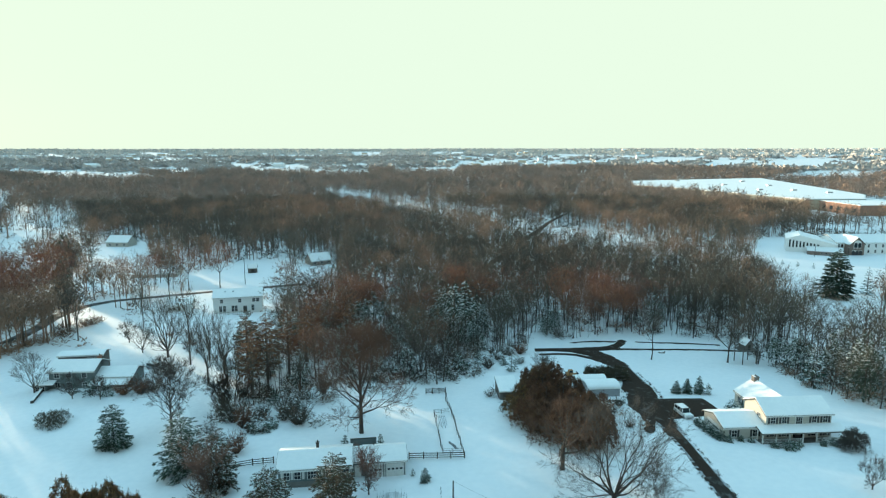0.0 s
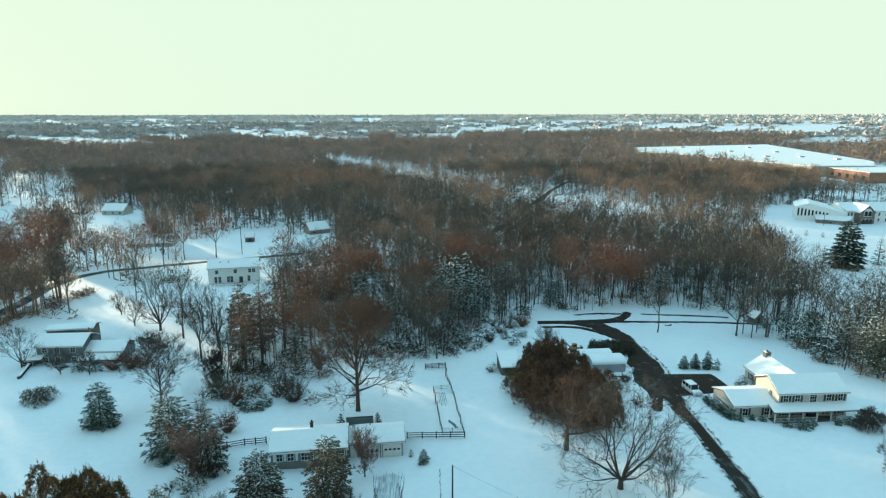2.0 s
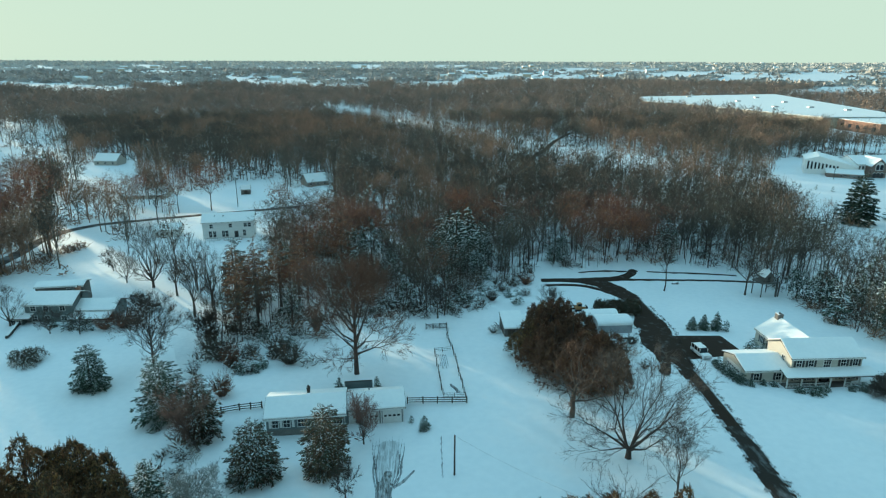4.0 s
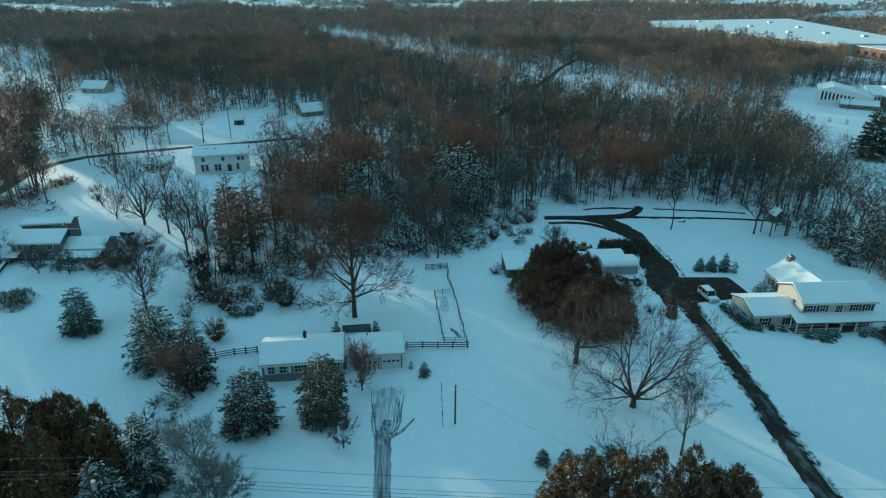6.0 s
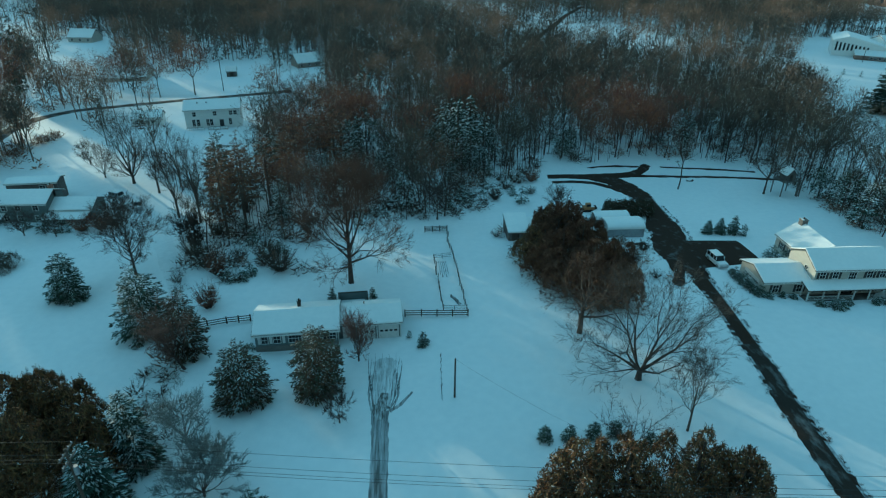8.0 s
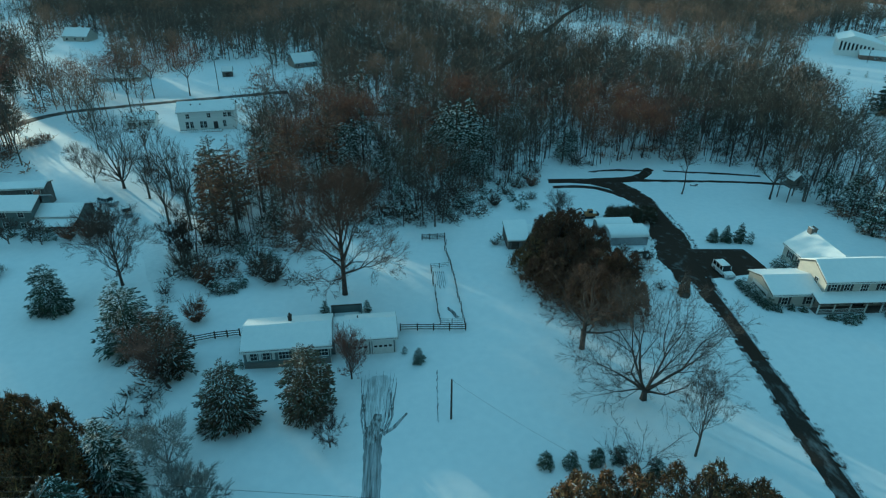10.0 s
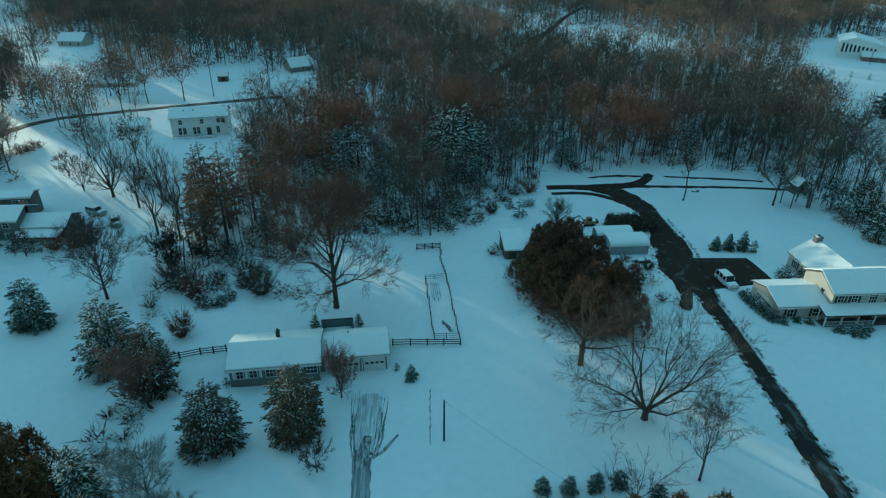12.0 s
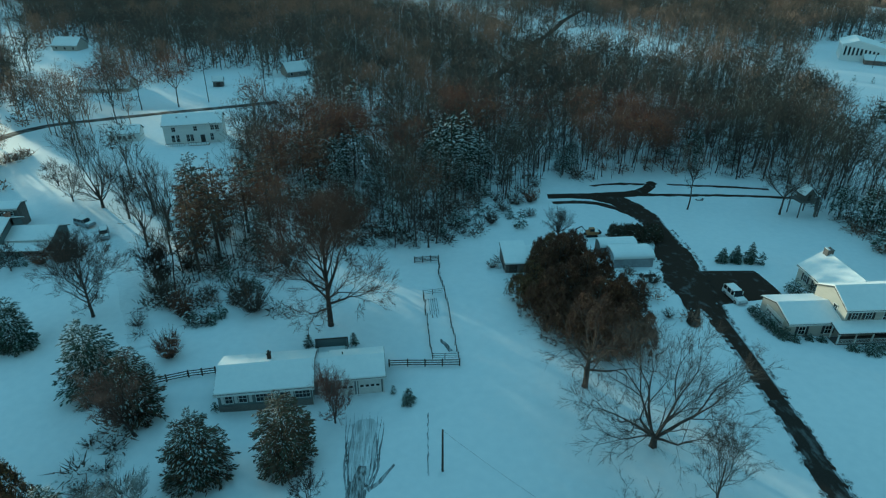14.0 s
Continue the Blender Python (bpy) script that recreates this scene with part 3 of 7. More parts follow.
def spikes(P0, P1, W, rng, k=1):
    """Twigs: flat slivers (k = 1) or three-sided points (k = 3)."""
    P0, P1, W = np.asarray(P0, float).reshape(-1, 3), np.asarray(P1, float).reshape(-1, 3), np.broadcast_to(W, len(P0))[:, None]
    n = len(P0)
    D = P1 - P0
    S = np.cross(D, rng.normal(size=(n, 3)))
    S /= np.linalg.norm(S, axis=1, keepdims=True) + 1e-9
    if k == 1:
        V = np.stack([P0 - S * W / 2, P0 + S * W / 2, P1], 1).reshape(-1, 3)
        return V, np.arange(3 * n).reshape(-1, 3)
    S2 = np.cross(D, S)
    S2 /= np.linalg.norm(S2, axis=1, keepdims=True) + 1e-9
    V = np.stack([P0 + S * W / 2, P0 + (-0.5 * S + 0.87 * S2) * W / 2, P0 + (-0.5 * S - 0.87 * S2) * W / 2, P1], 1).reshape(-1, 3)
    b = (np.arange(n) * 4)[:, None]
    F = np.concatenate([b + [[0, 1, 3]], b + [[1, 2, 3]], b + [[2, 0, 3]]])
    return V, F


def joined(*bits):
    V, F, at = [], [], 0
    for v, f in bits:
        V.append(v)
        F.append(f + at)
        at += len(v)
    return np.concatenate(V), np.concatenate(F)


def unit(v):
    return v / (np.linalg.norm(v) + 1e-9)


def russet(x, y):
    """Where the woods turn red-brown rather than grey, 0 to 1."""
    x, y = np.asarray(x, float), np.asarray(y, float)
    return np.clip(0.46 + 0.1 * ease(np.hypot(x, y), 250, 500) + 0.14 * ease(-x, 50, 100) * ease(-y, -330, -250) + 0.36 * np.sin(x / 17 + 2.1 * np.sin(y / 31)) * np.sin(y / 19 + 1.7 * np.sin(x / 23)), 0, 1)


def forked_tree(seed, height, spread, fork=0.15, leaders=6, levels=4, radius=None, low=0.1, rise=0.9, twigs=5, sliver=0.028, sag=0.0, split=3, stem=0.0):
    """A leafless yard tree: a short trunk that divides into leaders, each dividing again and again to fine twigs inside a rounded crown."""
    g = np.random.default_rng(seed)
    r0 = radius or height * 0.02
    wood, bough, t0, t1, tw = ([], [], [], []), ([], [], [], []), [], [], []
    fork_z = height * fork
    mid = height * (low + 1) / 2
    half = np.array([spread / 2, spread / 2, height * (1 - low) / 2])

    def seg(store, a, b, ra, rb):
        for s, v in zip(store, (a, b, ra, rb)):
            s.append(v)

    def reach(p, d):
        q, e = (p - [0, 0, mid]) / half, d / half
        A, B, C = e @ e, q @ e, q @ q - 1
        return (-B + math.sqrt(max(B * B - A * C, 0.0))) / A

    share = [0.0, 0.36, 0.27, 0.2, 0.15, 0.12, 0.1]

    def grow(p, d, r, level, full):
        length = full * share[level] * g.uniform(0.8, 1.25) * 1.05
        n = 3 if level < 3 else 2
        q, rq, marks = p, r, []
        for i in range(n):
            lift = np.array([0, 0, 0.09 * rise - sag * (level > 1)])
            d = unit(d + g.normal(0, 0.1, 3) + lift)
            e = q + d * length / n
            rr = max(r * (1 - 0.42 * (i + 1) / n), 0.008)
            seg(wood if level < 3 else bough, q, e, rq, rr)
            marks.append((q, e, rr, d.copy()))
            q, rq = e, rr
        if level >= levels:
            for a, b, _, dd in marks:
                for _ in range(twigs):
                    s = a + (b - a) * g.uniform(0, 1)
                    e = s + unit(dd + g.normal(0, 0.42, 3)) * length * g.uniform(0.5, 1.1)
                    t0.append(s), t1.append(e), tw.append(sliver)
                    m = s + (e - s) * g.uniform(0.3, 0.7)
                    t0.append(m), t1.append(m + unit(dd + g.normal(0, 0.6, 3)) * length * 0.45), tw.append(sliver * 0.8)
            return
        for k in range(split):
            if k < 2:
                at, rk, dd = q, rq * 0.78, d
            else:
                a, b, rk, dd = marks[int(g.integers(len(marks)))]
                at, rk = a + (b - a) * g.uniform(0.2, 0.9), rk * 0.6
            side = unit(np.cross(dd, g.normal(0, 1, 3)))
            turn = g.uniform(0.3, 0.6) * (1 if k < 2 else 1.6)
            grow(at, unit(dd + side * turn), max(rk, 0.012), level + 1, full)

    top = np.array([0.0, 0.0, fork_z])
    seg(wood, [0, 0, -0.4], [0, 0, 0.35], r0 * 1.6, r0 * 1.1)
    seg(wood, [0, 0, 0.35], top, r0 * 1.1, r0 * 0.9)
    if stem:
        seg(wood, top, [0.1, 0.05, stem * height], r0 * 0.9, r0 * 0.35)
    for k in range(leaders):
        a = k * 2.4 + g.uniform(-0.35, 0.35)
        tip = rise * (k + 0.6) / leaders * 1.9
        d = unit(np.array([np.cos(a), np.sin(a), 0.25 + tip * 1.1]))
        s = top - np.array([0, 0, g.uniform(0, 0.3) * fork_z])
        thick = r0 * g.uniform(0.42, 0.62)
        if stem:
            u = k / leaders
            s = top + np.array([0, 0, u * (stem * height - fork_z)])
            thick = r0 * (0.5 - 0.3 * u)
        grow(s, d, thick, 1, reach(s, d))
    return frusta(*wood, 5), joined(frusta(*bough, 3), spikes(t0, t1, np.array(tw), g))


def bare_tree(seed, height, spread, fork=0.3, limbs=12, boughs=5, twigs=6, fine=2, lean=0.0, radius=None, vase=0.5, sliver=0.05, low=0.33, sides=5):
    """Bone of a leafless tree: trunk and limbs as one shape, boughs and twigs as another.
    fork: height at which the trunk splits; vase: how steeply limbs rise; low: height of the lowest limb."""
    g = np.random.default_rng(seed)
    r0 = radius or height * 0.018
    wood, twig0, twig1, tw = ([], [], [], []), [], [], []
    bough = ([], [], [], [])

    def seg(store, a, b, ra, rb):
        for s, v in zip(store, (a, b, ra, rb)):
            s.append(v)

    # leaders
    nodes = []
    n_lead = 1 if fork > 0.8 else g.integers(3, 6)
    p, d, r = np.zeros(3), unit(np.array([lean, 0.02, 1.0])), r0
    steps_n = 4
    h = height * (fork if n_lead > 1 else 0.93)
    seg(wood, p - d * 0.4, p + d * 0.5, r * 1.5, r * 1.05)
    for i in range(steps_n):
        e = p + unit(d + g.normal(0, 0.05, 3)) * h / steps_n
        rr = r0 * (1 - (0.35 if n_lead > 1 else 0.85) * (i + 1) / steps_n)
        seg(wood, p, e, r, rr)
        nodes.append((p, e, r, rr))
        p, r = e, rr
    starts = []
    if n_lead > 1:
        for k in range(n_lead):
            a = k * 2 * np.pi / n_lead + g.uniform(-0.4, 0.4)
            out = g.uniform(0.25, 0.75) * spread / height * 1.6
            dd = unit(np.array([np.cos(a) * out, np.sin(a) * out, 1.0]))
            q, rq = p.copy(), r * 0.72
            length = (height - p[2]) * g.uniform(0.8, 1.0)
            for i in range(4):
                e = q + unit(dd + g.normal(0, 0.1, 3) + np.array([0, 0, 0.06])) * length / 4
                rr = r * 0.72 * (1 - 0.82 * (i + 1) / 4)
                seg(wood, q, e, rq, rr)
                nodes.append((q, e, rq, rr))
                q, rq = e, rr
    # limbs from trunk and leaders
    tops = [nd for nd in nodes if nd[1][2] > low * height * 0.8]
    for k in range(limbs):
        a0, a1, ra, rb = tops[k % len(tops)] if n_lead > 1 else tops[int(k * len(tops) / limbs)]
        u = g.uniform(0.1, 0.95)
        s, rs = a0 + (a1 - a0) * u, (ra + (rb - ra) * u) * 0.6
        f = np.clip((s[2] / height - low) / (1 - low), 0, 1)
        reach = spread * 0.5 * (0.55 + 0.75 * f - 0.95 * f * f + 0.05) * g.uniform(0.8, 1.2)
        a = k * 2.4 + g.uniform(-0.5, 0.5)
        side = np.array([np.cos(a), np.sin(a), 0])
        off = s * np.array([1, 1, 0])
        if np.linalg.norm(off) > 0.6:
            side = unit(side + unit(off) * 0.9)
        d = unit(side + np.array([0, 0, vase * g.uniform(0.5, 1.3)]))
        q, rq = s, max(rs, 0.04)
        m = 4
        for i in range(m):
            d = unit(d + g.normal(0, 0.13, 3) + np.array([0, 0, 0.1]))
            e = q + d * reach / m
            rr = max(rs * (1 - 0.85 * (i + 1) / m), 0.02)
            seg(wood, q, e, rq, rr)
            starts.append((q, e, rr, reach))
            q, rq = e, rr
    starts += [(a, b, rb, spread * 0.35) for a, b, _, rb in tops[-max(2, n_lead * 2):]]
    # boughs and twigs
    for a0, a1, rb, reach in starts:
        for _ in range(max(1, round(boughs * g.uniform(0.15, 0.4)))):
            s = a0 + (a1 - a0) * g.uniform(0, 1)
            d = unit(unit(a1 - a0) + g.normal(0, 0.65, 3) + np.array([0, 0, 0.15]))
            length = reach * g.uniform(0.3, 0.55) + 0.4
            q, rq = s, max(rb * 0.7, 0.018)
            for i in range(2):
                d = unit(d + g.normal(0, 0.15, 3) + np.array([0, 0, 0.12]))
                e = q + d * length / 2
                seg(bough, q, e, rq, rq * 0.55)
                for _ in range(round(twigs * g.uniform(0.35, 0.65))):
                    t0 = q + (e - q) * g.uniform(0, 1)
                    td = unit(d + g.normal(0, 0.55, 3) + np.array([0, 0, 0.15]))
                    tl = g.uniform(0.5, 1.0) * min(1.5, 0.35 * length + 0.4)
                    t1 = t0 + td * tl
                    twig0.append(t0), twig1.append(t1), tw.append(sliver)
                    for _ in range(fine):
                        u0 = t0 + (t1 - t0) * g.uniform(0.2, 0.8)
                        twig0.append(u0), twig1.append(u0 + unit(td + g.normal(0, 0.6, 3)) * tl * g.uniform(0.4, 0.8)), tw.append(sliver * 0.75)
                q, rq = e, rq * 0.55
    V1, F1 = frusta(*wood, sides)
    return (V1, F1), joined(frusta(*bough, 3), spikes(twig0, twig1, np.array(tw), g))


def bare_tree_thing(name, shapes, m, label, group="", bark=None, category="tree", twig=None):
    top = thing(name, m, label, category, group)
    part("trunk", mesh_from("trunk", *shapes[0], [bark or BARK]), None, top)
    part("crown", mesh_from("crown", *shapes[1], [twig or YARD_TWIG]), None, top)
    return top


# ---- trees: snow-laden conifers and pines ----
def conifer(seed, height, width, whorls=14, arms=7, snow=0.6, droop=0.35, tuft=0.5, bottom=0.05, shape=0.62, dense=0.2, heap=1.0):
    """An evergreen of drooping boughs: each a broad pad of sprays, with snow clinging along its upper side; the outline bulges and gaps."""
    g = np.random.default_rng(seed)
    wood = ([0, 0, -0.3], [0, 0, height * 0.5], height * 0.02, height * 0.012), ([0, 0, height * 0.5], [0, 0, height * 0.98], height * 0.012, 0.02)
    tv = frusta([w[0] for w in wood], [w[1] for w in wood], [w[2] for w in wood], [w[3] for w in wood], 6)
    a0, a1, ar, Q0, Q1, QW, S0, S1, SW, sp, ss = [], [], [], [], [], [], [], [], [], [], []
    ph = g.uniform(0, 6.28, 4)
    for k in range(whorls):
        f = k / (whorls - 1)
        z = height * (bottom + (0.97 - bottom) * f)
        reach = width * 0.5 * ((1 - f) ** shape * 0.95 + 0.05) * (0.8 + 0.2 * min(1, f * 5))
        n = max(4, round(arms * (1 - 0.45 * f)))
        for i in range(n):
            a = i * 2 * np.pi / n + k * 0.7 + g.uniform(-0.35, 0.35)
            bulge = 0.5 * np.sin(2 * a + 3 * f + ph[0]) + 0.35 * np.sin(3 * a - 7 * f + ph[1]) + 0.4 * np.sin(5 * a + 11 * f + ph[2])
            if g.uniform() < 0.1:
                continue
            out = np.array([np.cos(a), np.sin(a), 0])
            side = np.array([-np.sin(a), np.cos(a), 0])
            rl = reach * (0.86 + 0.17 * bulge + g.uniform(-0.12, 0.14))
            z0 = z + g.uniform(-0.7, 0.5) * height / whorls
            fall = droop * (1 - 0.7 * f) * g.uniform(0.7, 1.4)
            bend = lambda u: rl * (0.25 * f * u - fall * u * u + 0.12 * u ** 3)
            path = [np.array([0, 0, z0 + bend(u)]) + out * rl * u for u in (0, 0.35, 0.7, 1.0)]
            for b, e in zip(path, path[1:]):
                a0.append(b), a1.append(e), ar.append(0.035)
            m = max(6, int(2.4 * rl / dense))
            u = (0.12 + 0.9 * g.uniform(0, 1, m) ** 0.65)[:, None]
            w = (np.clip(0.42 * rl * (1.08 - u), 0.12, 0.9) * g.uniform(-1, 1, (m, 1)))
            c = np.array([0, 0, z0]) + out * rl * u + side * w + np.concatenate([np.zeros((m, 2)), bend(u) - 0.3 * np.abs(w)], 1)
            way = out * g.uniform(0.5, 1.0, (m, 1)) + side * (np.sign(w) * g.uniform(0.0, 0.8, (m, 1))) + np.array([0, 0, 1.0]) * g.uniform(-0.55, 0.1, (m, 1))
            way /= np.linalg.norm(way, axis=1, keepdims=True)
            long = tuft * 0.85 * g.uniform(0.6, 1.25, (m, 1)) * min(1.3, 0.6 + rl * 0.25)
            Q0.append(c), Q1.append(c + way * long), QW.append(long[:, 0] * 0.34)
            load = snow * np.clip(g.normal(0.75, 0.5), 0.05, 1.5)
            on = g.uniform(0, 1, m) < load * 0.55
            if on.any():
                flat = way[on] * [1, 1, 0.55]
                t0 = c[on] + [0, 0, 0.07] + way[on] * long[on] * g.uniform(0.0, 0.35, (on.sum(), 1))
                S0.append(t0), S1.append(t0 + flat * long[on] * 0.72 * min(heap, 1.3)), SW.append(long[on][:, 0] * 0.2 * heap)
            if g.uniform() < load * 0.5:
                p = path[0] + out * rl * 0.75
                sp.append(np.array([p[0], p[1], z0 + bend(0.75) + 0.08])), ss.append((out, side, g.uniform(0.5, 1.0) * heap * min(0.22, 0.1 + 0.03 * rl)))
    crown = joined(frusta(a0, a1, ar, [0.02] * len(ar), 3), blades(np.concatenate(Q0), np.concatenate(Q1), np.concatenate(QW), g))
    if not S0:
        return tv, crown, pillows(sp, ss, g)
    clung = blades(np.concatenate(S0), np.concatenate(S1), np.concatenate(SW), g)
    return tv, crown, joined(clung, pillows(sp, ss, g)) if sp else clung


def blades(P0, P1, W, g):
    """Sprays of needles: kinked diamonds."""
    P0, P1, W = np.asarray(P0), np.asarray(P1), np.asarray(W)[:, None]
    D = P1 - P0
    S = np.cross(D, np.array([[0, 0, 1.0]]) + g.normal(0, 0.45, D.shape))
    S /= np.linalg.norm(S, axis=1, keepdims=True) + 1e-9
    M = P0 + 0.45 * D
    V = np.stack([P0, M - S * W * 0.5, P1, M + S * W * 0.5 - [[0, 0, 0.03]]], 1).reshape(-1, 3)
    b = (np.arange(len(P0)) * 4)[:, None]
    return V, np.concatenate([b + [[0, 1, 2]], b + [[0, 2, 3]]])


def pillows(where, how, g):
    """Little heaps of snow lying on boughs."""
    if not where:
        return np.zeros((0, 3)), np.zeros((0, 3), int)
    V, F = [], []
    for c, (o, s, r) in zip(where, how):
        b = len(V)
        l = r * g.uniform(1.2, 2.2)
        w = r * g.uniform(0.4, 0.7)
        down = np.array([0, 0, -0.25 * l])
        V += [c - o * l * 0.6, c - s * w, c + o * l + down, c + s * w, c + np.array([0, 0, r * 0.45]) + o * l * 0.2]
        F += [(b, b + 1, b + 4), (b + 1, b + 2, b + 4), (b + 2, b + 3, b + 4), (b + 3, b, b + 4), (b, b + 3, b + 1), (b + 1, b + 3, b + 2)]
    return np.array(V), np.array(F)


def conifer_thing(name, seed, x, y, height, width, label, needle=None, group="", category="tree", **how):
    how.setdefault("heap", 1.25)
    t, c, s = conifer(seed, height, width, **how)
    top = thing(name, pose(x, y, float(ground(x, y)), 0, 0, seed * 37 % 360), label, category, group)
    part("trunk", mesh_from("trunk", *t, [BARK]), None, top)
    part("crown", mesh_from("crown", *c, [needle or NEEDLE]), None, top)
    if len(s[0]):
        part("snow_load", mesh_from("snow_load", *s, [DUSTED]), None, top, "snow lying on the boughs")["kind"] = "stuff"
    return top


def pine(seed, height, width, clumps=420, snow=0.1, spray=0.5, blade=0.065, heap=1.0, plume=0.14):
    """A broad rough-crowned pine: many tufts of upswept needles over a hidden frame of limbs."""
    g = np.random.default_rng(seed)
    a0, a1, ar = [[0, 0, -0.3]], [[0, 0, height * 0.9]], [height * 0.02]
    tops = [(0.0, 0.0, 1.0, 0.34)]
    for k in range(6):
        a = k * 1.05 + g.uniform(-0.3, 0.3)
        q = g.uniform(0.2, 0.36) * width
        tops.append((np.cos(a) * q, np.sin(a) * q, g.uniform(0.6, 0.93), g.uniform(0.2, 0.3)))
    P0, P1, W, sp, ss = [], [], [], [], []
    for i in range(clumps):
        cx, cy, hk, wk = tops[i % len(tops)]
        u = 0.1 + 0.9 * g.uniform() ** 0.8
        a = g.uniform(0, 6.28)
        R = width * wk * (1.15 - 0.1 * u) * (1 - u) ** 0.55 * (0.7 + 0.3 * min(1, u * 4)) * (1 + 0.12 * np.sin(3 * a + 9 * u + i % 7)) + 0.12
        out = np.array([np.cos(a), np.sin(a), 0])
        p = out * R * g.uniform(0.6, 1.0) + np.array([cx, cy, u * height * hk])
        if i % 9 == 0:
            a0.append([cx * 0.3, cy * 0.3, u * height * hk * 0.85]), a1.append(p), ar.append(0.035)
        d = unit(out * (1 - u) + np.array([0, 0, 0.35 + u]))
        tip = 1.0
        if u > 0.35 and g.uniform() < plume:
            e = unit(d + g.normal(0, 0.2, 3) + np.array([0, 0, 0.5]))
            long = g.uniform(0.6, 1.5)
            for j in range(12):
                c = p + e * long * j / 12
                P0.append(c), P1.append(c + unit(e + g.normal(0, 0.6, 3)) * spray * (1.1 - 0.06 * j)), W.append(blade)
        for _ in range(10):
            e = unit(d * 0.6 + g.normal(0, 0.5, 3) + np.array([0, 0, 0.3]))
            P0.append(p + g.normal(0, 0.2, 3)), P1.append(p + e * spray * tip * g.uniform(0.7, 1.5)), W.append(blade * g.uniform(0.8, 1.6))
        if g.uniform() < snow:
            sp.append(p + d * spray * 0.5), ss.append((out, np.array([-out[1], out[0], 0]), heap * g.uniform(0.14, 0.3)))
    wood = frusta(a0, a1, ar, [r * 0.4 for r in ar], 5)
    return wood, spikes(P0, P1, np.array(W), g), pillows(sp, ss, g)


def pine_thing(name, seed, x, y, height, width, label, needle=None, group="", **how):
    t, c, s = pine(seed, height, width, **how)
    top = thing(name, pose(x, y, float(ground(x, y)), 0, 0, seed * 53 % 360), label, "tree", group)
    part("trunk", mesh_from("trunk", *t, [BARK]), None, top)
    part("crown", mesh_from("crown", *c, [needle or OLIVE]), None, top)
    if len(s[0]):
        part("snow_load", mesh_from("snow_load", *s, [BOUGH_SNOW]), None, top, "snow lying on the boughs")["kind"] = "stuff"
    return top


# ---- buildings ----
CACHE = {}


def shared(key, make, material):
    if key not in CACHE:
        bm = make()
        me = bpy.data.meshes.new(key[0])
        bm.to_mesh(me)
        bm.free()
        me.materials.append(material)
        CACHE[key] = me
    return CACHE[key]


def window(house, x, y, z, w, h, turn=0, shutters=False, bars=1, trim=None):
    """A window whose sill's middle lies at (x, y, z) on a wall that faces -y, turned about z."""
    b = 0.09

    def casing():
        bm = bmesh.new()
        out, inn = [(-w / 2 - b, -b), (w / 2 + b, -b), (w / 2 + b, h + b), (-w / 2 - b, h + b)], [(-w / 2, 0), (w / 2, 0), (w / 2, h), (-w / 2, h)]
        ring = [[bm.verts.new((p[0], d, p[1])) for p in side] for d in (-0.07, 0.02) for side in (out, inn)]
        for k in range(4):
            n = (k + 1) % 4
            for one, two in ((0, 1), (1, 3), (3, 2), (2, 0)):
                bm.faces.new((ring[one][k], ring[one][n], ring[two][n], ring[two][k]))
        bmesh.ops.recalc_face_normals(bm, faces=bm.faces[:])
        return bm

    ob = part("window", shared(("window", w, h), casing, trim or TRIM), None, house)
    ob.matrix_local = pose(x, y, z, 0, 0, turn)
    part("muntin", shared(("rail", w), lambda: boxes((-w / 2, w / 2, -0.05, -0.022, -0.03, 0.03)), trim or TRIM), None, ob).location = (0, 0, h / 2)
    for k in range(bars):
        part("muntin", shared(("upright", h), lambda: boxes((-0.02, 0.02, -0.055, -0.022, 0, h)), trim or TRIM), None, ob).location = (-w / 2 + w * (k + 1) / (bars + 1), 0, 0)
    part("pane", shared(("pane", w, h), lambda: boxes((-w / 2, w / 2, -0.02, 0.01, 0, h)), GLASS), None, ob)
    if shutters:
        for s in (-1, 1):
            sh = part("shutter", shared(("shutter", h), lambda: boxes((-0.21, 0.21, -0.06, 0.01, -0.05, h + 0.05), *[(-0.16, 0.16, -0.08, -0.05, 0.1 + 0.2 * k, 0.18 + 0.2 * k) for k in range(int(h / 0.2) - 1)]), SHUTTER), None, ob, "dark louvred shutter")
            sh.matrix_local = pose(s * (w / 2 + b + 0.23), 0, 0)
    return ob


def door(house, x, y, z, w=0.95, h=2.05, turn=0, material=None):
    ob = part("door", shared(("door", w, h), lambda: boxes((-w / 2, w / 2, -0.04, 0.02, 0, h), (-w / 2 - 0.1, -w / 2, -0.08, 0.02, 0, h + 0.1), (w / 2, w / 2 + 0.1, -0.08, 0.02, 0, h + 0.1), (-w / 2, w / 2, -0.08, 0.02, h, h + 0.1),
                                                           (-w * 0.36, w * 0.36, -0.06, -0.03, 0.2, 0.9), (-w * 0.36, w * 0.36, -0.06, -0.03, 1.1, h - 0.2)), material or TRIM), None, house)
    ob.matrix_local = pose(x, y, z, 0, 0, turn)
    part("door_handle", shared(("door_handle",), lambda: tube([(w * 0.4, -0.06, 1.0), (w * 0.4, -0.12, 1.0), (w * 0.32, -0.12, 1.0)], 0.02), METAL), None, ob)
    return ob


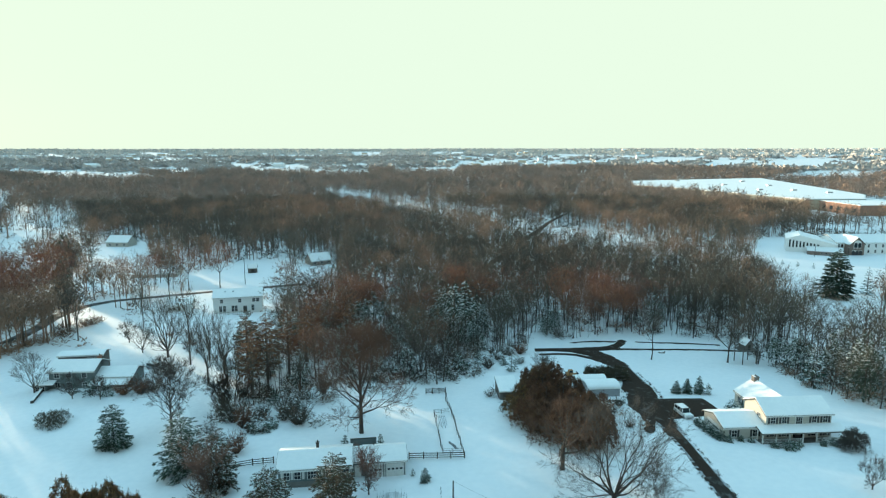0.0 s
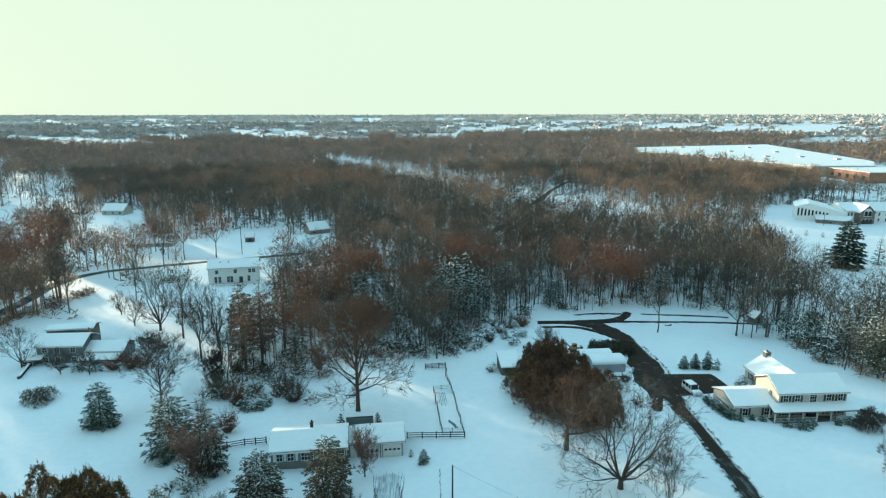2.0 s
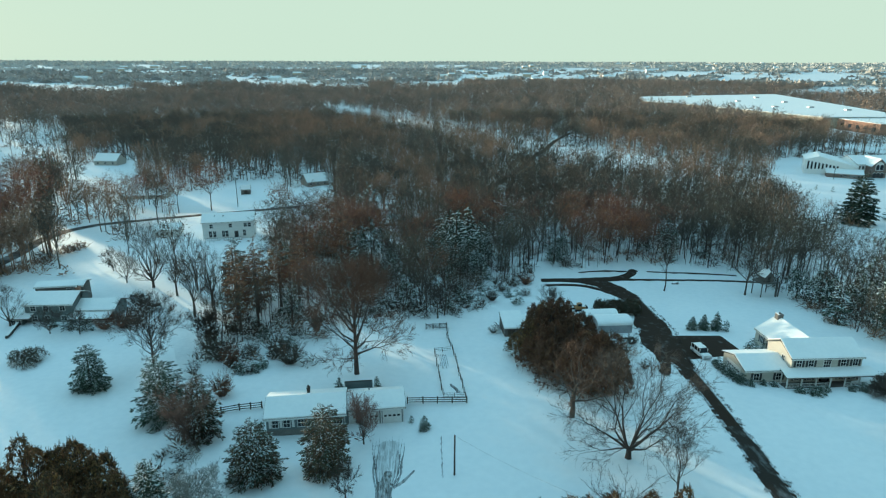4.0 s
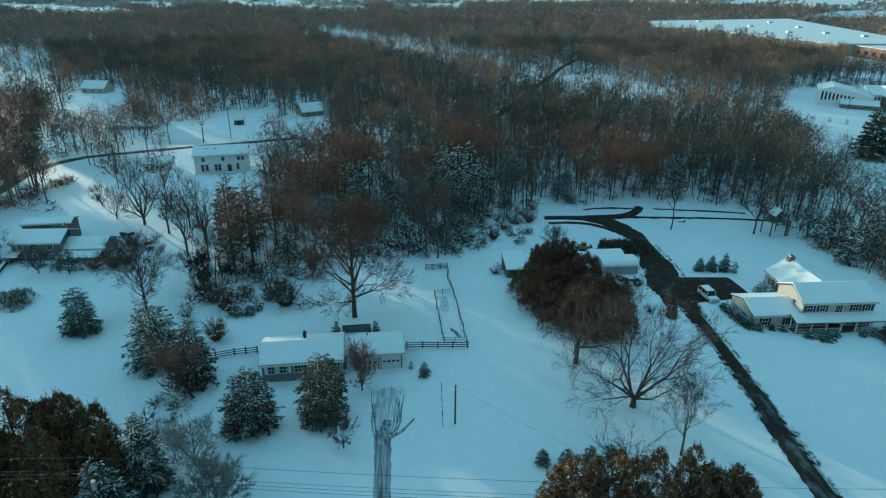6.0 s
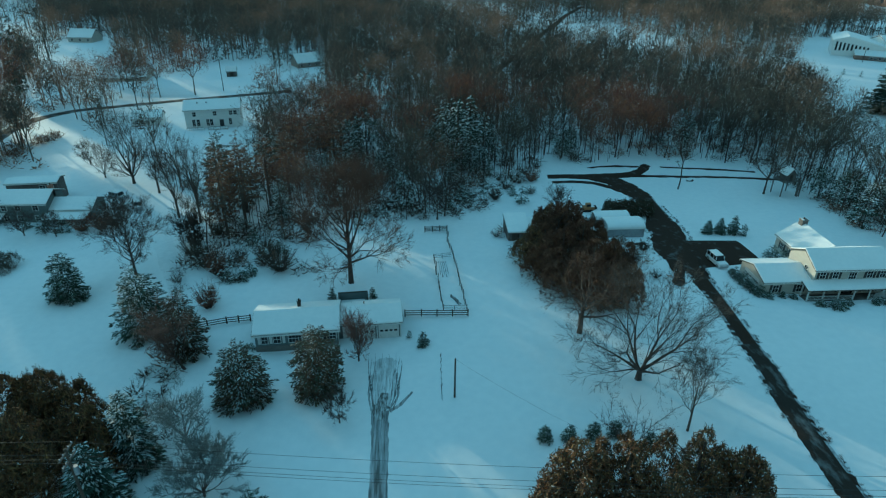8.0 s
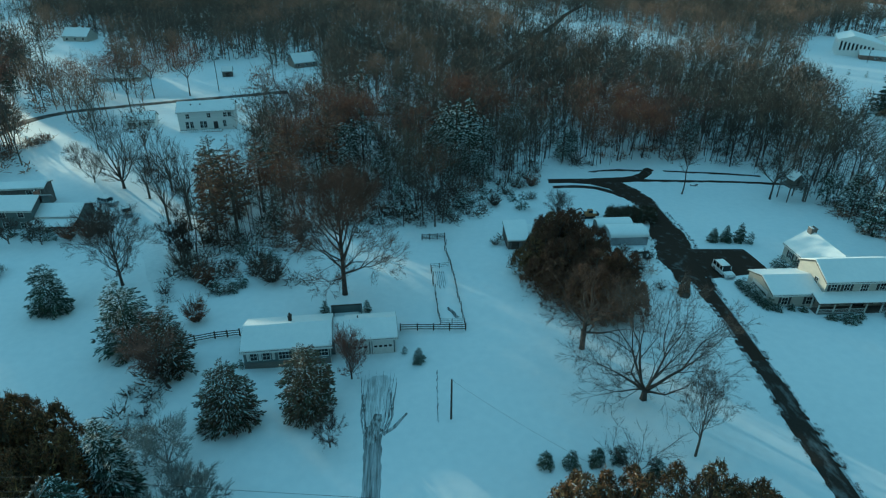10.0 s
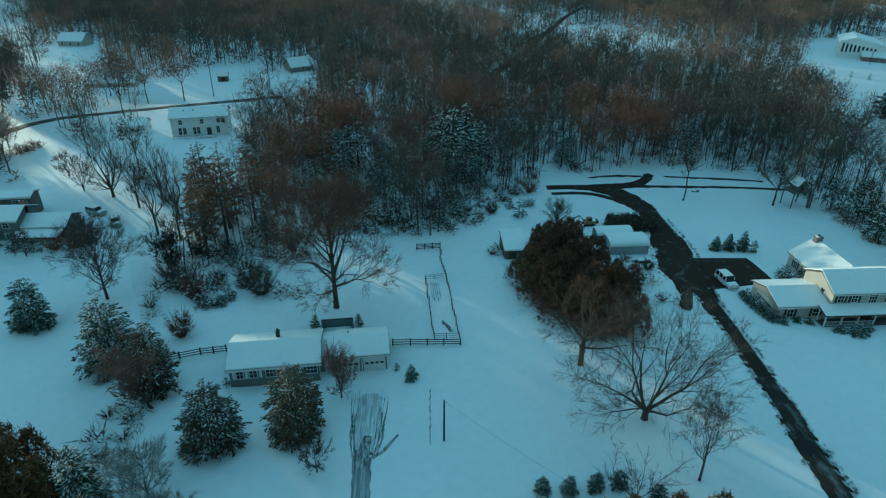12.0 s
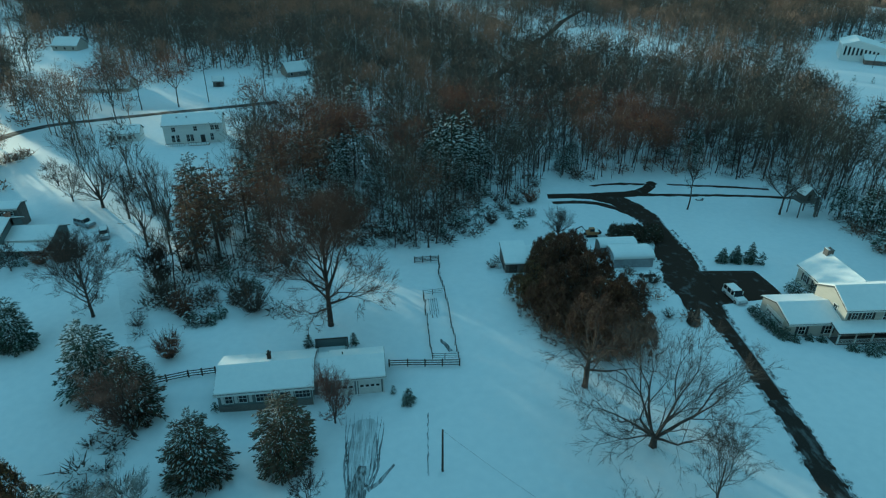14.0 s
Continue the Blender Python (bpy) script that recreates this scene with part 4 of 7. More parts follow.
def garage_door(house, x, y, z, w, h, lites=4, turn=0):
    ob = part("garage_door", boxes((-w / 2 - 0.12, -w / 2, -0.09, 0.02, 0, h + 0.12), (w / 2, w / 2 + 0.12, -0.09, 0.02, 0, h + 0.12), (-w / 2, w / 2, -0.09, 0.02, h, h + 0.12)), TRIM, house, "pale panelled garage door")
    for k in range(4):
        part("panel", boxes((-w / 2, w / 2, -0.05 - 0.01 * (k % 2), 0.02, h * k / 4 + 0.015, h * (k + 1) / 4 - 0.015), bevel=0.008), TRIM, ob)
    ob.matrix_local = pose(x, y, z, 0, 0, turn)
    for k in range(lites):
        c = -w / 2 + w * (k + 0.5) / lites
        part("pane", boxes((c - w / lites * 0.32, c + w / lites * 0.32, -0.075, -0.02, h * 0.62, h * 0.74)), GLASS, ob)
    return ob


def gable(house, x0, x1, y0, y1, z0, eave, ridge, wall, along="x", over=0.4, snow=0.22, mid=None, trim=True):
    """A block with a pitched roof under snow: walls, two roof slopes, snow on each, and eave boards."""
    a0, a1, b0, b1 = (x0, x1, y0, y1) if along == "x" else (y0, y1, x0, x1)
    m = (b0 + b1) / 2 if mid is None else mid
    part("wall", prism([(b0, z0), (b1, z0), (b1, eave), (m, ridge - 0.04), (b0, eave)], along, a0, a1), wall, house)
    for e, s in ((b0, -1), (b1, 1)):
        k = (ridge - eave) / (m - e)
        low = (e + s * over, eave - abs(k) * over)
        part("roof", prism([low, (m, ridge), (m, ridge + 0.13), (low[0], low[1] + 0.13)], along, a0 - over, a1 + over), SHINGLE, house)
        part("roof_snow", prism([(low[0] - s * 0.06, low[1] + 0.134), (m + 0.0, ridge + 0.134), (m, ridge + 0.14 + snow), (low[0] - s * 0.12, low[1] + 0.14 + snow * 0.85)], along, a0 - over + 0.05, a1 + over - 0.05, bevel=0.05), ROOF_SNOW, house, "smooth snow on the roof")
        if trim:
            part("eave_board", prism([(low[0] + s * 0.05, low[1] - 0.08), (low[0] + s * 0.05, low[1] + 0.12), (low[0] + s * 0.005, low[1] + 0.12), (low[0] + s * 0.005, low[1] - 0.08)], along, a0 - over, a1 + over), TRIM, house)


def lean_roof(house, x0, x1, y0, y1, z_front, z_back, over=0.3, snow=0.2):
    k = (z_back - z_front) / (y1 - y0)
    f = (y0 - over, z_front - k * over)
    part("roof", prism([f, (y1, z_back), (y1, z_back + 0.12), (f[0], f[1] + 0.12)], "x", x0 - over, x1 + over), SHINGLE, house)
    part("roof_snow", prism([(f[0] + 0.05, f[1] + 0.124), (y1, z_back + 0.124), (y1, z_back + 0.12 + snow), (f[0] + 0.12, f[1] + 0.12 + snow)], "x", x0 - over + 0.05, x1 + over - 0.05, bevel=0.05), ROOF_SNOW, house, "smooth snow on the roof")


def chimney(house, x, y, z0, z1, w=0.7, material=None, pot=True):
    ob = part("chimney", boxes((x - w / 2, x + w / 2, y - w / 2, y + w / 2, z0, z1), (x - w / 2 - 0.07, x + w / 2 + 0.07, y - w / 2 - 0.07, y + w / 2 + 0.07, z1, z1 + 0.14)), material or BRICK, house, "square masonry chimney")
    if pot:
        part("flue", tube([(x, y, z1 + 0.1), (x, y, z1 + 0.5)], 0.14, 8), DARK_WOOD, ob)
        part("snow_cap", boxes((x - w / 2, x - 0.16, y - w / 2, y + w / 2, z1 + 0.142, z1 + 0.25), bevel=0.03), ROOF_SNOW, ob)
    return ob


def ranch_house():
    h = thing("house", pose(-22.1, 98.3, -3.3, 0, 0, 4.3), "long low grey-green ranch house with attached garage, snow on its roof", "house")
    gable(h, 0, 12.3, 0, 7.6, -1.9, 2.95, 4.3, GREY_PAINT)
    gable(h, 12.3, 14.7, 1.6, 7.0, -1.7, 2.7, 3.7, GREY_PAINT, over=0.25)
    gable(h, 14.7, 21.9, 1.1, 7.2, -1.7, 2.75, 3.9, GREY_PAINT)
    for x, w in ((1.4, 0.9), (3.2, 1.0), (8.6, 1.1), (11.0, 1.9)):
        window(h, x, 0, 1.15, w, 1.3, bars=1 if w < 1.5 else 3)
    window(h, 5.9, 0, 1.1, 1.9, 1.4, bars=3)
    for x in (0.6, 2.3, 4.2, 7.4, 9.6):
        part("shutter", boxes((x - 0.2, x + 0.2, -0.07, 0, 1.1, 2.5)), TRIM, h, "pale shutter")
    door(h, 13.5, 1.6, -0.3, h=2.3)
    part("door_step", boxes((12.8, 14.2, 0.7, 1.58, -1.2, -0.32)), STONE, h)
    garage_door(h, 20.0, 1.1, -0.62, 2.9, 2.75)
    garage_door(h, 16.6, 1.1, -0.62, 2.4, 2.75, 3)
    for x in (21.85, 18.2):
        part("corner_board", boxes((x - 0.08, x + 0.1, 1.02, 1.1, -0.9, 2.6)), TRIM, h)
    part("foundation", boxes((-0.05, 12.3, -0.06, 7.6, -1.9, 0.7)), STONE, h, "grey-brown stone lower wall")
    chimney(h, 6.4, 5.0, 3.6, 5.1, 0.5, DARK_WOOD)
    part("vent_pipe", tube([(16.4, 5.0, 3.2), (16.4, 5.0, 4.3)], 0.09), DARK_WOOD, h)
    part("downspout", tube([(12.34, -0.1, -0.9), (12.34, -0.15, 2.7)], 0.05), TRIM, h)
    part("gutter", tube([(-0.4, -0.5, 2.75), (12.7, -0.5, 2.75)], 0.07), TRIM, h)
    window(h, 0, 4.0, 1.1, 1.0, 1.2, turn=-90)
    d = thing("deck", pose(-8.4, 110.4, float(ground(-8.4, 110.4)), 0, 0, 4.3), "dark wooden deck with a screen behind the ranch house", "deck")
    part("screen_panel", boxes((-2.3, 2.3, 0, 0.08, 0.2, 1.75), (-2.36, -2.28, -1.4, 0, 0.2, 1.75), (2.28, 2.36, -1.4, 0, 0.2, 1.75)), GREY_PAINT, d)
    part("screen_cap", boxes((-2.45, 2.45, -0.05, 0.15, 1.754, 1.86)), DARK_WOOD, d)
    for x in (-2.4, 0, 2.4):
        part("post", boxes((x - 0.07, x + 0.07, 0.082, 0.2, -0.3, 1.75)), DARK_WOOD, d)
    part("deck_floor", boxes((-2.0, 2.0, -2.4, 0, 0.15, 0.3)), WEATHERED, d)
    part("deck_snow", boxes((-1.95, 1.95, -2.35, -0.1, 0.304, 0.46), bevel=0.04), ROOF_SNOW, d)
    return h


def colonial_house():
    h = thing("house", pose(0, 0, -3.55), "cream two-storey colonial house with porch, garage wing and rear ell", "house")
    # main block
    gable(h, 71.0, 84.5, 109.6, 117.4, -0.5, 5.25, 7.15, CREAM, over=0.35)
    for x in (72.4, 74.7, 80.9, 83.2):
        window(h, x, 109.6, 3.55, 0.95, 1.35, shutters=True)
    w = window(h, 77.8, 109.6, 3.3, 1.3, 1.25, bars=2)
    bm = bmesh.new()
    arc = [bm.verts.new((0.72 * math.cos(a), -0.05, 1.34 + 0.42 * math.sin(a))) for a in np.linspace(0, math.pi, 12)]
    bm.faces.new(arc)
    part("arch_pane", bm, GLASS, w)
    part("arch_trim", tube([(0.8 * math.cos(a), -0.05, 1.34 + 0.5 * math.sin(a)) for a in np.linspace(0, math.pi, 12)], 0.06, 4), TRIM, w)
    window(h, 71.0, 112.2, 3.4, 0.9, 1.3, turn=-90)
    # porch along the front
    lean_roof(h, 69.2, 86.0, 107.5, 109.58, 2.5, 3.05, 0.3)
    part("porch_floor", boxes((69.2, 86.0, 107.5, 109.58, -0.5, 0.35)), WEATHERED, h)
    part("porch_beam", boxes((69.2, 86.0, 107.52, 107.68, 2.2, 2.45)), TRIM, h)
    for k in range(7):
        x = 69.35 + k * 16.5 / 6
        part("porch_post", boxes((x - 0.09, x + 0.09, 107.53, 107.7, 0.35, 2.25)), TRIM, h)
    part("porch_post", boxes((69.26, 69.44, 109.3, 109.5, 0.35, 2.6)), TRIM, h)
    for k in range(6):
        if k == 3:
            continue
        a, b = 69.35 + k * 2.75 + 0.1, 69.35 + (k + 1) * 2.75 - 0.1
        r = part("railing", boxes((a, b, 107.58, 107.66, 1.15, 1.23), (a, b, 107.58, 107.66, 0.47, 0.53)), TRIM, h)
        for j in range(11):
            c = a + (b - a) * (j + 0.5) / 11
            part("baluster", shared(("baluster",), lambda: boxes((-0.02, 0.02, -0.02, 0.02, 0.53, 1.15)), TRIM), None, r).location = (c, 107.62, 0)
    for x in (72.4, 74.9, 81.0, 83.4):
        window(h, x, 109.6, 0.8, 0.95, 1.45, shutters=True)
    door(h, 77.8, 109.6, 0.35, 1.0, 2.1, material=SHUTTER)
    for x in (77.0, 78.6):
        part("sidelight", boxes((x - 0.18, x + 0.18, 109.55, 109.6, 0.4, 2.4)), GLASS, h)
    # garage wing
    gable(h, 62.7, 71.0, 110.0, 118.0, -0.5, 2.75, 4.0, CREAM, over=0.35)
    for x in (64.9, 69.2):
        window(h, x, 110.0, 0.8, 1.0, 1.35, shutters=True)
    garage_door(h, 62.7, 114.0, 0.1, 4.6, 2.1, 6, turn=-90)
    # rear ell, its ridge running back
    gable(h, 74.8, 83.2, 117.4, 127.8, -1.2, 2.9, 5.5, CREAM, along="y", over=0.35)
    for y in (120.0, 122.6, 125.4):
        window(h, 74.8, y, 0.8, 0.95, 1.35, turn=-90, shutters=y > 121)
    chimney(h, 78.8, 127.0, 4.4, 6.4, 1.15, WEATHERED)
    part("steps", boxes((76.9, 78.7, 106.9, 107.5, -0.5, 0.15), (76.9, 78.7, 106.3, 107.0, -0.5, -0.05)), WEATHERED, h)
    return h


def split_level_house():
    z = -3.4
    h = thing("house", pose(0, 0, z), "grey-green split-level house with snowy roofs behind bare trees", "house")
    gable(h, -85.6, -75.2, 145.2, 152.6, -0.6, 4.6, 6.1, GREY_PAINT, over=0.5)
    gable(h, -75.2, -66.6, 146.0, 152.6, -0.6, 2.7, 4.0, GREY_PAINT, over=0.4)
    lean_roof(h, -88.4, -84.0, 143.4, 147.0, 1.9, 2.6)
    part("wall", boxes((-88.4, -85.6, 143.6, 147.0, -0.6, 1.9)), GREY_PAINT, h)
    lean_roof(h, -75.6, -67.0, 143.6, 145.98, 1.5, 2.2)
    for x in (-75.4, -72.6, -69.8, -67.2):
        part("porch_post", boxes((x - 0.08, x + 0.08, 143.6, 143.76, -0.6, 1.6)), TRIM, h)
    for x in (-83.8, -81.0, -77.4):
        window(h, x, 145.2, 3.0, 1.1, 1.25)
        window(h, x, 145.2, 0.6, 1.1, 1.2)
    for x in (-74.0, -72.4, -70.6, -68.4):
        window(h, x, 146.0, 0.9, 1.2, 1.2)
    for x in (-87.6, -86.4):
        window(h, x, 143.6, 0.3, 0.9, 1.2)
    door(h, -71.4 + 3.9, 146.0, 0, material=SHUTTER)
    chimney(h, -75.6, 149.6, 4.4, 6.9, 0.8)
    return h


def long_outbuilding():
    h = thing("outbuilding", pose(-84.0, 158.5, float(ground(-84, 158.5)), 0, 0, 5), "long grey outbuilding with a row of high windows, roof under snow", "outbuilding")
    gable(h, -5.4, 5.4, -2.0, 2.0, -0.4, 4.6, 5.1, WEATHERED, over=0.3)
    for x in (2.2, 3.9):
        window(h, x, -2.0, 3.2, 1.2, 0.8)
    door(h, -3.0, -2.0, 0, material=DARK_WOOD)
    return h


def white_house():
    h = thing("house", pose(-60.7, 221, float(ground(-60.7, 221)) - 0.3, 0, 0, 10) @ Matrix.Diagonal((1.1, 1.1, 1.08, 1)), "white two-storey farmhouse with rear deck beside the road", "house")
    gable(h, -7.6, 7.6, -4.0, 4.0, -0.5, 5.8, 7.6, WHITE_PAINT, over=0.35)
    for x in (-5.0, 0.6, 5.0, 6.2):
        window(h, x, -4.0, 4.0, 0.9, 1.2)
    for x in (-5.4, -4.2, -1.6, -0.6, 4.6):
        window(h, x, -4.0, 1.1, 0.8, 1.9)
    door(h, 2.2, -4.0, 0.6, material=SHUTTER)
    for x in (-4.0, -1.5):
        part("roof_vent", tube([(x, -1.6, 6.9), (x, -1.6, 7.5)], 0.2, 8), METAL, h)
    part("deck", boxes((-7.2, -2.6, -6.4, -4.02, 0.2, 0.5)), BRICK, h, "reddish wooden deck")
    part("deck", boxes((-1.4, 3.8, -6.4, -4.02, 0.2, 0.5)), BRICK, h, "reddish wooden deck")
    for a, b in ((-7.2, -2.6), (-1.4, 3.8)):
        part("deck_railing", boxes((a, b, -6.4, -6.32, 1.3, 1.4), *[(a + (b - a) * k / 8 - 0.03, a + (b - a) * k / 8 + 0.03, -6.4, -6.34, 0.5, 1.3) for k in range(9)]), WEATHERED, h)
        part("deck_snow", boxes((a + 0.05, b - 0.05, -6.28, -4.1, 0.504, 0.68), bevel=0.04), ROOF_SNOW, h)
    for x in (-7.2, -2.6, -1.4, 3.8):
        part("deck_post", boxes((x - 0.08, x + 0.08, -6.4, -6.24, -0.6, 0.2)), WEATHERED, h)
    s = thing("garage", pose(-81.8, 221.5, float(ground(-81.8, 221.5)), 0, 0, 10), "long white garage with a snowy roof beside the farmhouse", "garage")
    gable(s, -4.4, 4.4, -3.0, 3.0, -0.4, 2.6, 4.2, WHITE_PAINT, over=0.3)
    for x in (-3.2, -1.6, 0, 1.6):
        window(s, x, -3.0, 0.9, 0.8, 1.0)
    return h


def far_house(x, y, turn, w, d, eave, ridge, wall, label, wins=3):
    h = thing("house", pose(x, y, float(ground(x, y)) - 0.2, 0, 0, turn), label, "house", "houses in the woods")
    gable(h, -w / 2, w / 2, -d / 2, d / 2, -0.5, eave, ridge, wall, over=0.4)
    for k in range(wins):
        window(h, -w / 2 + w * (k + 0.5) / wins, -d / 2, 0.9, 1.1, 1.3)
        if eave > 4:
            window(h, -w / 2 + w * (k + 0.5) / wins, -d / 2, 3.4, 1.1, 1.3)
    chimney(h, w * 0.2, 0.4, eave, ridge + 0.9, 0.7)
    return h


def shed(x, y, turn, w, d, eave, ridge, wall, label, doors=1):
    h = thing("shed", pose(x, y, float(ground(x, y)), 0, 0, turn), label, "shed")
    gable(h, -w / 2, w / 2, -d / 2, d / 2, -0.6, eave, ridge, wall, over=0.25, snow=0.25)
    for k in range(doors):
        door(h, -w / 2 + w * (k + 0.5) / doors, -d / 2, 0, 1.4, 1.95, material=DARK_WOOD)
    return h


def lean_shed():
    """A single-pitch shed with a lower lean-to and a stovepipe."""
    h = thing("shed", pose(23.8, 137.2, float(ground(23.8, 137.2)), 0, 0, 1), "weathered shed with a sloping snowy roof beside russet trees", "shed")
    part("wall", prism([(-3.6, -0.6), (3.4, -0.6), (3.4, 3.1), (-3.6, 2.1)], "x", -2.2, 2.2), WEATHERED, h)
    lean_roof(h, -2.2, 2.2, -3.6, 3.4, 2.1, 3.1, over=0.25, snow=0.3)
    door(h, -0.8, -3.6, 0, 1.3, 1.9, material=DARK_WOOD)
    part("lean_to", prism([(-0.6, -0.6), (2.6, -0.6), (2.6, 2.4), (-0.6, 2.0)], "x", 2.5, 6.0), DARK_WOOD, h, "lower lean-to of dark boards")
    part("lean_to_snow", prism([(-0.8, 2.02), (2.8, 2.46), (2.8, 2.72), (-0.7, 2.26)], "x", 2.46, 6.2, bevel=0.05), ROOF_SNOW, h, "smooth snow on the roof")
    part("stovepipe", tube([(4.0, 1.0, 2.1), (4.0, 1.0, 3.7)], 0.12, 8), RUBBER, h)
    return h


def barrel_shed(x, y, turn, w, d, eave, rise, wall, label, doors=0):
    """A shed under a rounded roof that runs along its length."""
    h = thing("shed", pose(x, y, float(ground(x, y)), 0, 0, turn), label, "shed")
    arc = [(d / 2 * math.cos(a), eave + rise * math.sin(a)) for a in np.linspace(0, math.pi, 11)]
    part("wall", prism([(-d / 2, -0.6), (d / 2, -0.6)] + arc, "x", -w / 2, w / 2), wall, h)
    part("roof_snow", prism([(q * 1.06, z + 0.02) for q, z in arc] + [(q * 1.06, z + 0.3) for q, z in arc[::-1]], "x", -w / 2 - 0.15, w / 2 + 0.15, bevel=0.05), ROOF_SNOW, h, "rounded snow on the roof")
    for k in range(6):
        u = -w / 2 + w * (k + 0.5) / 6
        part("wall_rib", boxes((u - 0.03, u + 0.03, -d / 2 - 0.025, -d / 2 + 0.01, -0.4, eave)), METAL, h)
    for k in range(doors):
        door(h, -w / 4 + w / 2 * k, -d / 2 - 0.03, 0, 1.4, 1.95, material=DARK_WOOD)
    return h


DIGGER = surface("tan_paint", (0.26, 0.13, 0.05), (0.4, 0.21, 0.08), 3.0, 0.5, 0.6, 0.1)


def digger():
    """A small tracked digger, its arm folded forward."""
    h = thing("digger", pose(43.2, 151.6, float(ground(43.2, 151.6)), 0, 0, 4) @ Matrix.Diagonal((1.05, 1.0, 0.8, 1)), "small tan tracked digger dusted with snow behind brush", "digger")
    for q in (-0.85, 0.6):
        part("track", prism([(-1.1, 0.0), (1.1, 0.0), (1.35, 0.3), (1.1, 0.6), (-1.1, 0.6), (-1.35, 0.3)], "y", q, q + 0.35, bevel=0.05), RUBBER, h)
    part("body", boxes((-1.0, 1.5, -0.8, 0.8, 0.7, 1.5), bevel=0.1), DIGGER, h, "tan painted body")
    c = part("cab", boxes((-0.6, 0.5, -0.7, 0.15, 1.5, 2.6), bevel=0.06), DIGGER, h)
    part("cab_window", boxes((-0.5, 0.4, -0.73, -0.69, 1.75, 2.45)), GLASS, c)
    part("boom", tube([(-0.9, 0.4, 1.2), (-2.0, 0.4, 2.8), (-3.1, 0.4, 2.2)], 0.16, 6), RUBBER, h)
    part("stick", tube([(-3.1, 0.4, 2.2), (-3.3, 0.4, 0.8)], 0.12, 6), RUBBER, h)
    part("bucket", prism([(-3.6, 0.1), (-2.9, 0.1), (-3.0, 0.8), (-3.5, 0.9)], "y", 0.1, 0.7, bevel=0.03), RUBBER, h)
    part("engine_cover", boxes((1.5, 2.0, -0.7, 0.7, 0.75, 1.4), bevel=0.08), RUBBER, h)
    part("roof_snow", boxes((0.55, 1.45, -0.7, 0.7, 1.504, 1.62), bevel=0.05), ROOF_SNOW, h)
    return h


def playhouse():
    x, y = 97.6, 163.0
    h = thing("playhouse", pose(x, y, float(ground(x, y)), 0, 0, 8), "raised wooden playhouse with a snowy gable roof on stilts", "playhouse")
    for px in (-2.2, 2.2):
        for py in (-1.8, 1.8):
            part("stilt", boxes((px - 0.1, px + 0.1, py - 0.1, py + 0.1, -0.4, 5.0)), WEATHERED, h)
    part("platform", boxes((-2.5, 2.5, -2.1, 2.1, 3.9, 4.1)), WEATHERED, h)
    for s in ((-2.5, 2.5, -2.1, -2.02), (-2.5, 2.5, 2.02, 2.1), (-2.5, -2.42, -2.1, 2.1), (2.42, 2.5, -2.1, 2.1)):
        part("rail", boxes((*s, 4.85, 4.95)), WEATHERED, h)
    gable(h, -1.3, 1.3, -1.3, 1.3, 4.1, 5.6, 7.0, WEATHERED, along="y", over=0.3, trim=False)
    part("doorway", boxes((-0.4, 0.4, -1.33, -1.28, 4.15, 5.6)), DARK_WOOD, h)
    part("ladder", boxes((2.0, 2.08, -2.5, -2.1, -0.2, 4.0), (2.6, 2.68, -2.5, -2.1, -0.2, 4.0), *[(2.08, 2.6, -2.4, -2.34, 0.3 * k, 0.3 * k + 0.06) for k in range(1, 13)]), WEATHERED, h)
    return h


